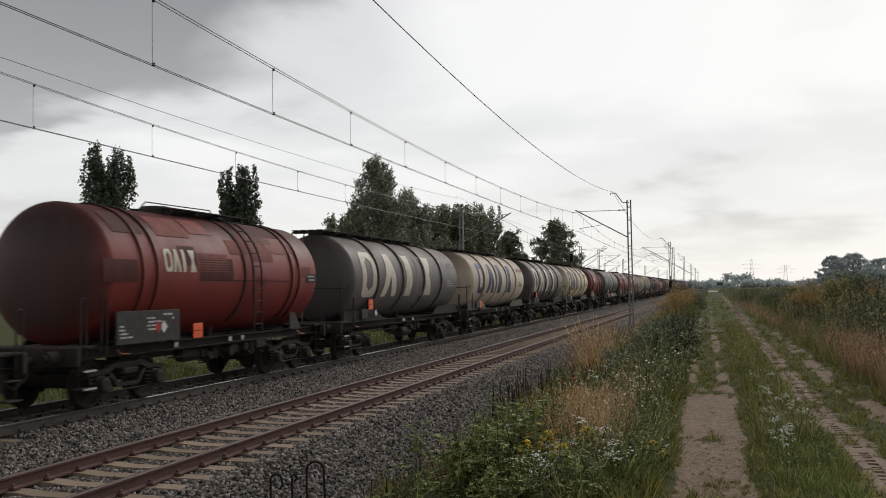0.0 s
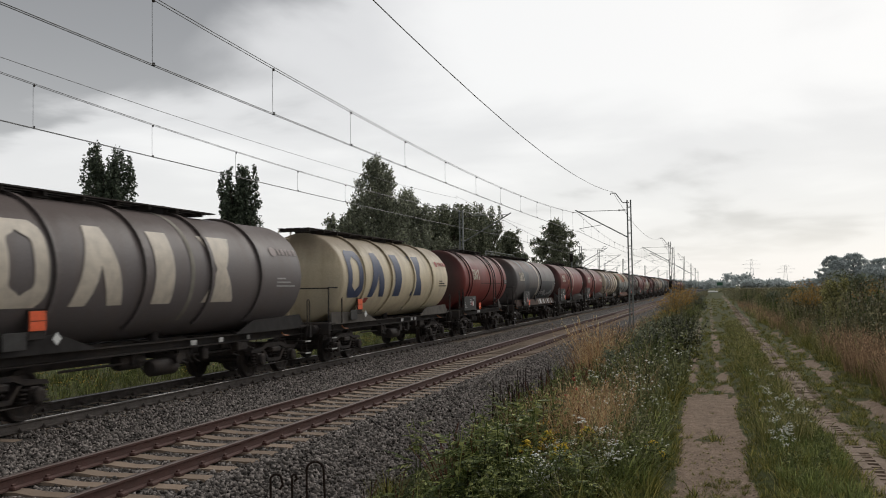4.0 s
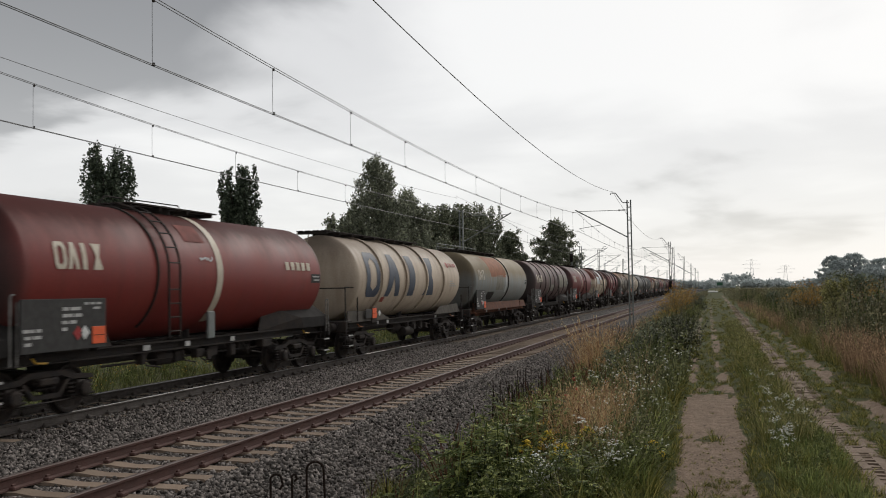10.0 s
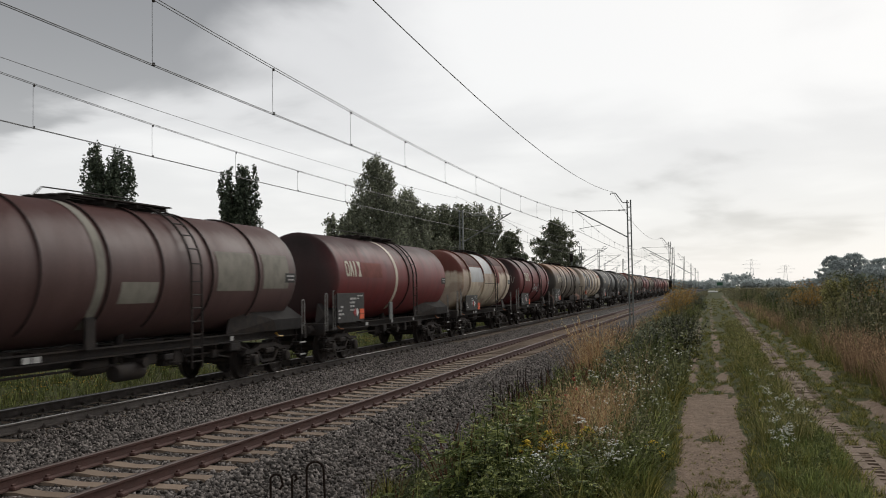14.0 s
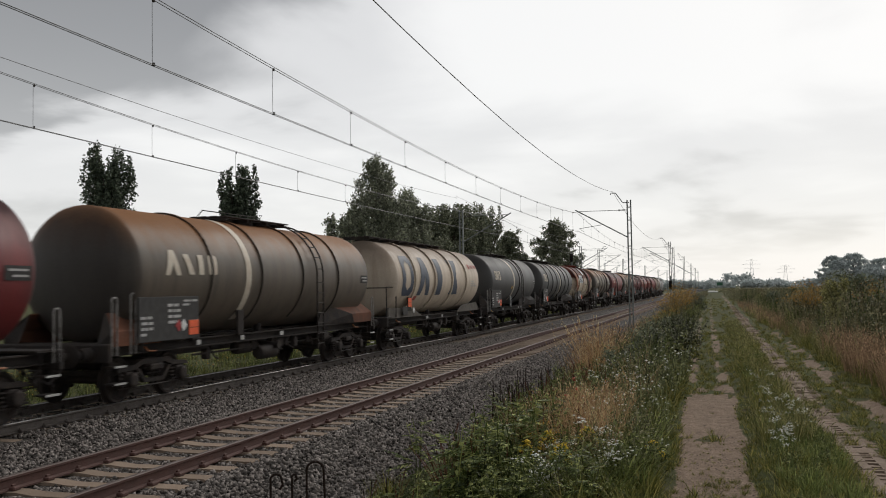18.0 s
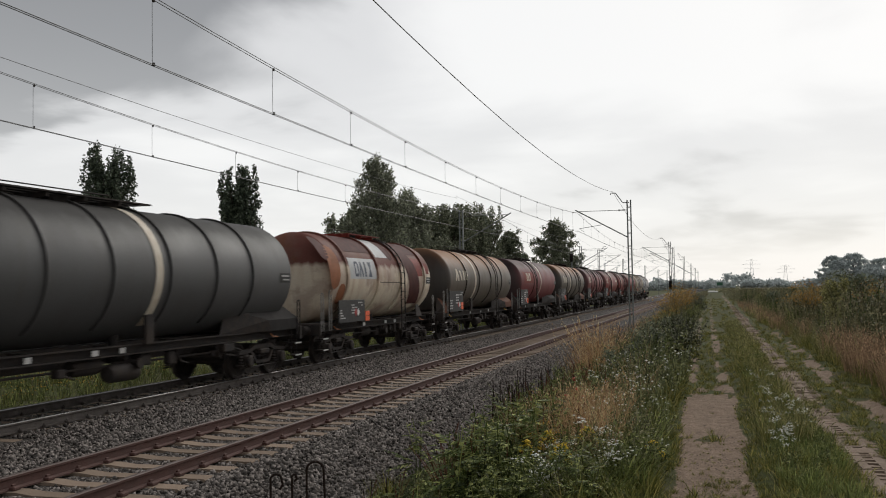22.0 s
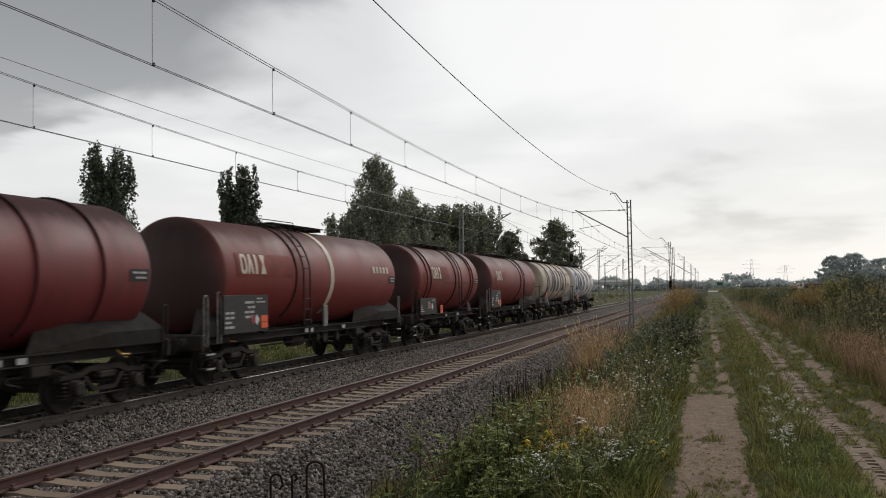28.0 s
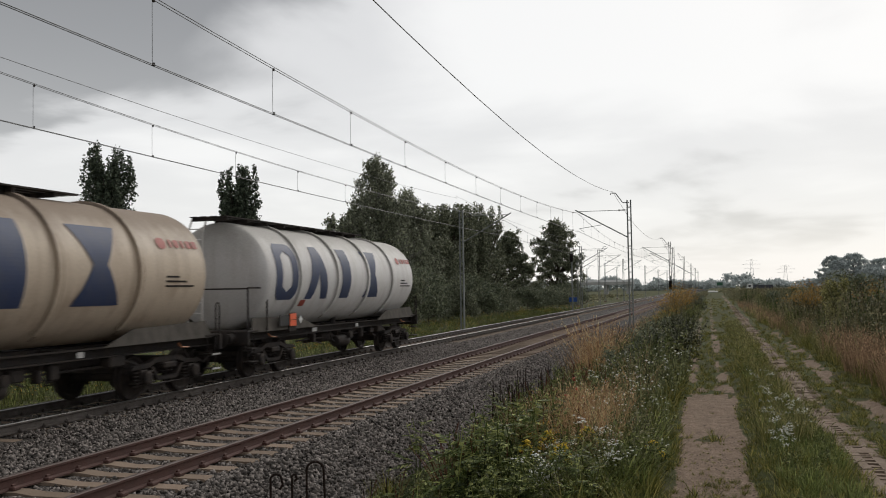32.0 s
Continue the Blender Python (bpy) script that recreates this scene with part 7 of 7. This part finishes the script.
scatter(DRYTUFT, field(11, 30, -2.0, -1.0, 9.2, 12.6, 0.65, 0.9) + field(74, 10, -1.5, -0.9, 8.2, 9.3, 0.45, 0.6) + field(12, 9, -2.85, -2.4, 20, 24, 1.5, 1.8) + field(13, 24, -4.2, -2.0, 36, 90, 0.8, 1.2, 0.3), 60)
scatter(DEAD, field(14, 24, -4.35, -3.4, 16.5, 23, 0.85, 1.3) + field(15, 26, -4.8, -3.8, 27, 52, 0.8, 1.2) + field(16, 3, -3.7, -3.3, 9.4, 9.9, 0.6, 0.8), 60)
scatter(DOCK, field(17, 40, -4.0, -1.2, 8.5, 22, 0.7, 1.1) + field(37, 9, -2.75, -2.3, 8.6, 9.6, 0.9, 1.15) + field(38, 5, -2.95, -2.7, 7.8, 8.3, 0.6, 0.8) + field(18, 30, -4.4, -2.5, 22, 60) + field(90, 26, -3.3, -2.3, 14, 20, 0.9, 1.3), 60)
scatter(POPPY, [(-2.15, 13.9, 0.95), (-2.2, 15.7, 1.05), (-1.75, 12.6, 0.8), (-2.1, 14.4, 0.9), (-1.9, 13.2, 0.75)], 20)
scatter(GOLDEN, field(21, 2, -1.6, -1.45, 8.7, 9.1, 0.6, 0.75) + field(23, 14, -2.4, -1.2, 40, 56, 1.0, 1.4), 30)
scatter(GOLD_FAR, field(24, 16, -2.3, -1.3, 42, 56, 1.3, 1.6) + field(25, 5, 2.75, 3.15, 33, 35.5, 1.2, 1.4) + field(26, 3, 5.3, 5.7, 33, 35, 1.2, 1.35) + field(27, 8, 4, 16, 40, 80, 0.7, 1.1), 40)
scatter(YARROW, field(28, 9, -1.5, -0.7, 7.4, 8.8, 0.9, 1.3) + field(29, 20, 0.4, 1.0, 8, 16, 0.5, 0.8), 40)
# the verge and the field on the far side of the path
verge = lambda x, y: x > np.interp(y, (8, 12, 15, 21, 29, 43, 70, 150), (1.95, 2.2, 2.4, 2.25, 2.25, 1.95, 1.65, 1.4))
clumps = lambda seed, level: lambda x, y: verge(x - 0.45, y) and noise.noise((x * 0.35, y * 0.12, seed)) > level
tall = lambda x, y: verge(x - 0.5, y)
scatter(OLIVE, field(41, 230, 2.6, 9, 14, 45, 0.65, 1.2, 0.2, clumps(3.0, -0.1), 0.85) + field(42, 320, 1.9, 14, 40, 170, 0.75, 1.2, 0.3, tall, 0.5), 150)
scatter(GREYWEED, field(76, 46, 2.9, 4.6, 12.5, 24, 1.0, 1.3) + field(63, 190, 2.6, 9, 14, 45, 0.7, 1.25, 0.2, clumps(8.0, 0.0), 0.85) + field(64, 260, 1.9, 15, 40, 150, 0.75, 1.25, 0.3, tall, 0.5), 120)
scatter(PINKTUFT, field(43, 105, 2.25, 3.2, 12, 22, 0.7, 1.05, 0.2, verge) + field(44, 46, 1.9, 2.7, 28, 75, 0.6, 0.9, 0.3, verge) + field(65, 40, 3, 8, 18, 50, 0.8, 1.1, 0.3, clumps(5.0, 0.15)), 100)
scatter(kinds("leafy_weed", "dark leafy weed in the field", "plant", [weed(121 + i, 1.1, 8, 0.11, 0.040, 0.3, 0.06) for i in range(3)], WEED_DARK), field(45, 130, 2.9, 9, 18, 50, 0.6, 1.25, 0.2, clumps(13.0, -0.05), 0.85) + field(46, 200, 2.2, 13, 40, 140, 0.8, 1.3, 0.3, tall, 0.5), 100)
scatter(dict(MUGWORT, group="weeds in the field"), field(47, 60, 2.5, 5, 14, 40, 0.7, 1.1, 0.2, clumps(21.0, -0.1)) + field(48, 90, 2.2, 12, 36, 110, 0.8, 1.2, 0.3, tall), 60)
scatter(dict(HAY, group="grass tufts on the verge"), field(66, 120, 2.0, 3.4, 12, 60, 0.7, 1.2, 0.3, verge), 60)
# grass on and beside the path
mid = lambda x, y: bare_earth(x, y) < 0.25
edge_of_rut = lambda x, y: 0.02 < bare_earth(x, y) < 0.7 or abs(abs(x - rut_left(y)) - 0.42) < 0.08
scatter(TURF, field(91, 900, -0.75, 2.4, 6.8, 26, 0.18, 0.42, 0.5, edge_of_rut) + field(85, 170, -4.2, -2.5, 8.5, 13, 0.5, 1.0) + [(x, y, s) for x, y, s in field(80, 110, -0.3, 0.3, 7.0, 10.4, 0.10, 0.22) + field(84, 45, -0.12, 0.22, 6.9, 8.3, 0.2, 0.4)] + field(81, 500, 1.0, 2.6, 8, 22, 0.25, 0.55, 0.2, mid) + field(51, 1500, -0.75, 2.7, 6.5, 34, 0.35, 0.8, 0.6, mid) + field(52, 480, -1.0, 2.6, 30, 120, 0.6, 1.1, 0.4, mid), 160)
scatter(LONG, field(53, 150, 0.42, 1.0, 12, 34, 0.5, 0.9, 0.3, mid) + field(82, 60, 0.4, 1.0, 6.8, 12, 0.3, 0.55, 0.2, mid) + field(54, 90, -1.1, -0.5, 6.5, 30, 0.6, 1.0, 0.4, mid) + field(75, 50, -0.85, -0.42, 6.6, 15, 0.2, 0.4, 0.2) + field(55, 140, 1.9, 2.8, 10, 60, 0.6, 1.1, 0.4, verge) + field(56, 170, -4.6, -1.0, 9, 60, 0.6, 1.1, 0.3), 160)
scatter(FRESH, field(96, 55, -1.35, -0.6, 7.0, 10.5, 0.9, 1.5) + field(57, 90, 0.5, 1.1, 6.9, 12, 0.4, 0.7) + field(58, 60, 0.5, 1.0, 12, 34, 0.5, 0.9), 100)
scatter(HAY, field(67, 90, 0.45, 1.0, 10, 40, 0.55, 0.95, 0.2, mid) + field(78, 50, -3.2, -0.9, 13, 50, 0.9, 1.4, 0.3) + field(87, 18, -1.6, -0.95, 8.3, 9.6, 0.6, 0.9), 60)
scatter(dict(MUGWORT, group="weeds between the ruts"), field(79, 70, 0.5, 0.98, 8, 40, 0.2, 0.38, 0.2, mid) + field(83, 70, 0.42, 1.05, 6.8, 13, 0.13, 0.26, 0.1), 50)
# along the tracks in the distance
scatter(kinds("trackside_weed", "low olive-green growth beside the far tracks", "plant", [weed(161 + i, 0.9, 8, 0.16, 0.07, 0.5, 0.09) for i in range(3)], WEED_OLIVE), field(68, 260, -4.6, -1.3, 60, 190, 0.8, 1.3, 0.1), 0)
scatter(kinds("scrub", "low scrub of weeds far across the fields", "scrub", [weed(171 + i, 0.85, 6, 0.7, 0.34, 1.6, 0.24) for i in range(3)], WEED_GREY), field(71, 420, -3, 34, 110, 330, 0.7, 1.15, 0.0, lambda x, y: x > 2.2 and x < 30 * y / 330 + 8) + field(72, 160, -3.2, -1.8, 150, 330, 0.6, 0.9) + field(73, 160, -40, -24, 150, 330, 0.8, 1.3), 0)
# beyond the far track
scatter(kinds("meadow_grass", "rank green meadow grass beyond the far track", "grass", [tuft(131 + i, 42, 0.5, 0.45, 0.5, 0.011) for i in range(3)], MEADOW), field(61, 760, -24, -15.6, 14, 130, 0.6, 1.2, 0.35), 0)
scatter(kinds("meadow_weed", "yellow-green weeds beyond the far track", "plant", [weed(136 + i, 0.7, 8, 0.08, 0.03, 0.35, 0.06, 2, 0.015) for i in range(3)], WEED_LIGHT, PETAL_YELLOW), field(62, 260, -22, -16, 20, 130, 0.7, 1.4, 0.3), 0)


def arching_goldenrod(x, y, seed, arcs):
    """Stems that bow over and hang, set with yellow-green florets along the far half."""
    p = Plant(seed)
    for az, reach, h, drop in arcs:
        d = np.array((math.cos(az), math.sin(az), 0))
        pts = [d * reach * q + np.array((0, 0, h * math.sin(min(q * 2.1, 1.57)) - drop * max(0.0, q - 0.5) ** 1.3)) for q in np.linspace(0, 1, 13)]
        p.stem(pts, 0.006)
        for i, q in enumerate(pts[5:]):
            for k in range(9):
                o = p.rng.normal(0, 0.010, 3)
                p.dot(q + o, p.rng.uniform(0.009, 0.015))
            for s in (-1, 1):
                p.leaf(q, d * 0.6 + s * np.array((-d[1], d[0], 0)) - np.array((0, 0, 0.3)), 0.09, 0.018)
        for q in pts[1:6]:
            for s in (-1, 1):
                p.leaf(q, d * 0.4 + s * np.array((-d[1], d[0], 0)), 0.11, 0.024)
    v, fl = p.meshes("arching_goldenrod", WEED_LIGHT, PETAL_LIME)
    ob = tagged(new("arching_goldenrod"), "goldenrod bowed over with yellow-green flower sprays", "plant")
    ob.matrix_basis = pose(x, y, ground_z(x, y))
    tagged(part("foliage", v, None, ob), kind="stuff")
    tagged(part("flower_spray", fl, None, ob), kind="stuff")


arching_goldenrod(-1.47, 7.95, 5, ((-0.2, 0.36, 0.60, 0.85), (0.3, 0.26, 0.55, 0.5), (2.8, 0.2, 0.58, 0.3)))
arching_goldenrod(-1.32, 8.35, 6, ((0.1, 0.34, 0.60, 0.6), (2.9, 0.25, 0.55, 0.5)))
arching_goldenrod(-0.66, 8.15, 7, ((-0.3, 0.24, 0.34, 0.36),))


def bent_stalk(x, y, h, w, drop):
    """A dead stalk that rises, turns over in a half circle of width w and hangs down by drop."""
    r = w / 2
    pts = [(0.03, 0, 0), (0.0, 0, 0.5 * (h - r)), (0.0, 0, h - r)]
    pts += [(r - r * math.cos(a), 0, h - r + r * math.sin(a)) for a in np.linspace(0.2, math.pi, 9)]
    pts += [(w + 0.01, 0, h - r - 0.5 * drop), (w - 0.02, 0, h - r - drop)]
    ob = new("dead_bent_stalk", Shape().rod(pts, 0.013, 6).mesh("dead_bent_stalk", STALK, True))
    ob.matrix_basis = pose(x, y, ground_z(x, y) - 0.02, 0, 0, 25)
    return tagged(ob, "dead dark stalk bent over in an arch", "plant")


bent_stalk(-4.32, 8.50, 0.98, 0.11, 0.10)
bent_stalk(-3.98, 8.62, 1.05, 0.17, 0.55)
bent_stalk(-4.16, 8.66, 0.93, 0.04, 0.05)


def clods():
    """Pebbles, crumbs of earth and dry bits on the bare ruts."""
    rng = np.random.default_rng(77)
    base = np.array([(1, 0, 0), (-0.5, 0.87, 0), (-0.5, -0.87, 0), (0, 0, 0.9)], float)
    pts = []
    while len(pts) < 9000:
        y = 6.6 + 26 * rng.random() ** 1.8
        x = rut_left(y) + rng.normal(0, 0.24) if rng.random() < 0.6 else rut_right(y) + rng.choice((0.0, 0.6)) + rng.normal(0, 0.16)
        if bare_earth(x, y) > 0.3:
            pts.append((x, y, ground_z(x, y) - 0.002))
    p = np.array(pts)
    n = len(p)
    a = rng.uniform(0, 6.28, n)
    s = rng.uniform(0.004, 0.016, (n, 1, 1)) * rng.uniform(0.7, 1.3, (n, 4, 1))
    rot = np.zeros((n, 3, 3))
    rot[:, 0, 0] = rot[:, 1, 1] = np.cos(a)
    rot[:, 0, 1], rot[:, 1, 0], rot[:, 2, 2] = -np.sin(a), np.sin(a), 0.7
    v = (base[None] * s) @ rot.transpose(0, 2, 1) + p[:, None, :]
    f = np.array([(0, 1, 3), (1, 2, 3), (2, 0, 3)])[None] + np.arange(n)[:, None, None] * 4
    return tagged(new("earth_crumbs", stuff_mesh("earth_crumbs", v, f.reshape(-1, 3), CRUMB)), "pebbles and crumbs of earth in the ruts", "gravel", kind="stuff")


CRUMB = material("earth_crumb", (0.19, 0.145, 0.11), 0.95, 0.0, 0.2, 5.0, per_island=0.6)
clods()

# ---- openwork concrete slabs in the right-hand rut ----
SLAB = material("worn_slab_concrete", (0.265, 0.205, 0.160), 0.92, 0.0, 0.3, 5.0, (0.17, 0.125, 0.092), 0.5, per_object=0.14)
SOIL = material("grown_over_joint_soil", (0.055, 0.056, 0.028), 0.95, 0.0, 0.4, 8.0, (0.09, 0.07, 0.045), 0.6)
slab_strip = tagged(new("slab_strip"), "strip of worn openwork concrete slabs sunk in the rut", "paving", kind="structure")


def slab_mesh(rng, w=0.52, l=0.66):
    """A slab with three by four square holes through it."""
    s = Shape()
    xs = [-w / 2] + [w * (i - 1) / 3 + o * 0.045 for i in range(3) for o in (-1, 1)] + [w / 2]
    ys = [-l / 2] + [l * (i - 1.5) / 4 + o * 0.050 for i in range(4) for o in (-1, 1)] + [l / 2]
    for i in range(len(xs) - 1):
        for j in range(len(ys) - 1):
            if i % 2 == 1 and j % 2 == 1 and rng.random() < 0.85:
                continue
            x0, x1, y0, y1 = xs[i], xs[i + 1], ys[j], ys[j + 1]
            z = rng.uniform(-0.004, 0.002)
            s.add([(x0, y0, -0.06), (x1, y0, -0.06), (x1, y1, -0.06), (x0, y1, -0.06), (x0, y0, z), (x1, y0, z), (x1, y1, z), (x0, y1, z)], [(4, 5, 6, 7), (0, 1, 5, 4), (1, 2, 6, 5), (2, 3, 7, 6), (3, 0, 4, 7)])
    return s.mesh("slab", SLAB)


def slabs():
    rng = random.Random(31)
    shapes = [slab_mesh(rng) for i in range(6)]
    y = 6.6
    bed = Shape()
    while y < 78:
        x = rut_right(y)
        lie = pose(x + rng.uniform(-0.012, 0.012), y, ground_z(x, y) + 0.012 + rng.uniform(-0.008, 0.006), rng.uniform(-1, 1), rng.uniform(-1.2, 1.2), math.degrees(math.atan2(rut_right(y - 1) - rut_right(y + 1), 2)) + rng.uniform(-1.5, 1.5))
        if rng.random() < 0.94:
            part("slab", rng.choice(shapes), None, slab_strip, at=lie)
        bed.box((0, 0, -0.055), (0.56, 0.70, 0.06), 0.0, lie)
        y += 0.69
    tagged(part("joint_soil", bed, SOIL, slab_strip), kind="stuff")


slabs()

# ---- loose ballast stones ----
def ballast_stones():
    """Broken stones scattered thickly on the bed, past counting."""
    rng = np.random.default_rng(12)
    base = np.array([(1, 0, 0), (-1, 0, 0), (0, 1, 0), (0, -1, 0), (0, 0, 1), (0, 0, -1)], float)
    tri = np.array([(0, 2, 4), (2, 1, 4), (1, 3, 4), (3, 0, 4), (2, 0, 5), (1, 2, 5), (3, 1, 5), (0, 3, 5)])
    strips = ((-6.15, -4.5, 8.5, 30, 17000), (-6.15, -4.5, 30, 60, 14000), (-10.9, -8.8, 10, 34, 15000), (-10.9, -8.8, 34, 60, 12000), (-8.15, -6.85, 8.5, 30, 9000), (-6.75, -6.15, 8.5, 30, 5000), (-8.85, -8.25, 9, 34, 6000), (-11.6, -10.9, 13, 40, 5000), (-13.0, -11.7, 14, 34, 3500))
    ps = []
    for x0, x1, y0, y1, n in strips:
        y = y0 + (y1 - y0) * rng.random(n) ** 1.1
        x = rng.uniform(x0, x1, n)
        z = np.interp(x, (-5.95, -4.6), (-0.200, -0.750)) + rng.uniform(-0.012, 0.016, n)
        ps.append(np.stack([x, y, z], 1))
    p = np.concatenate(ps)
    for c in (NEAR_X, FAR_X):
        for s in (-1, 1):
            p = p[np.abs(p[:, 0] - c - s * GAUGE / 2) > 0.10]
    first = np.where(p[:, 0] > -10, 4.555, 7.956)
    ph = (p[:, 1] - first + 0.3) % 0.6 - 0.3
    inside = (np.abs(p[:, 0] - NEAR_X) < 1.28) | (np.abs(p[:, 0] - FAR_X) < 0.7)
    p = p[~(inside & (np.abs(ph) < 0.12 + 0.04 * rng.random(len(p))))]
    p[:, 2] -= np.where(np.abs(p[:, 0] - NEAR_X) < 0.66, 0.02, 0.0)
    n = len(p)
    s = rng.uniform(0.016, 0.040, (n, 1, 1)) * rng.uniform(0.65, 1.35, (n, 1, 3))
    q = rng.normal(size=(n, 4))
    q /= np.linalg.norm(q, axis=1)[:, None]
    w, x, y, z = q.T
    rot = np.stack([1 - 2 * (y * y + z * z), 2 * (x * y - z * w), 2 * (x * z + y * w), 2 * (x * y + z * w), 1 - 2 * (x * x + z * z), 2 * (y * z - x * w), 2 * (x * z - y * w), 2 * (y * z + x * w), 1 - 2 * (x * x + y * y)], 1).reshape(n, 3, 3)
    v = (base[None] * rng.uniform(0.7, 1.25, (n, 6, 1)) * s) @ rot.transpose(0, 2, 1) + p[:, None, :]
    f = tri[None] + np.arange(n)[:, None, None] * 6
    return tagged(new("ballast_stones", stuff_mesh("ballast_stones", v, f.reshape(-1, 3), STONE)), "loose grey crushed stones of the trackbed", "gravel", kind="stuff")


ballast_stones()

# ---- what moves ----
SPEED = ((0.0, 11.50), (8.0, 12.02), (16.0, 12.74), (24.0, 13.39), (32.0, 14.04))


def run(t):
    """Metres that the train has gone since the clip's start; the speed rises evenly between the pairs."""
    total = 0.0
    for (ta, va), (tb, vb) in zip(SPEED, SPEED[1:]):
        if t <= ta:
            break
        q = min(t, tb) - ta
        total += va * q + (vb - va) * q * q / (2 * (tb - ta))
    return total


LORRY_ROWS = ((0.0, 179.2), (16.0, 102.4), (32.0, 25.6))


def motions():
    turn = math.degrees(math.atan2(-ROAD_W.y, -ROAD_W.x))
    walk(LORRY, [(t, pose(*(ROAD_A + ROAD_W * d)[:2], -0.38, 0, 0, turn)) for t, d in LORRY_ROWS])
    times = [0.5 * i for i in range(65)]
    for ob, start in wagons:
        walk(ob, [(t, pose(FAR_X, start - run(t), 0)) for t in times])
    # all wheels turn alike, so they share one set of keys
    first = wheelsets[0]
    walk(first, [(i / 30, Matrix.Rotation(run(i / 30) / WHEEL, 4, "X")) for i in range(961)])
    action, slot = first.animation_data.action, first.animation_data.action_slot
    for ws in wheelsets[1:]:
        ws.rotation_mode = "QUATERNION"
        keys = ws.animation_data_create()
        keys.action = action
        keys.action_slot = slot


motions()
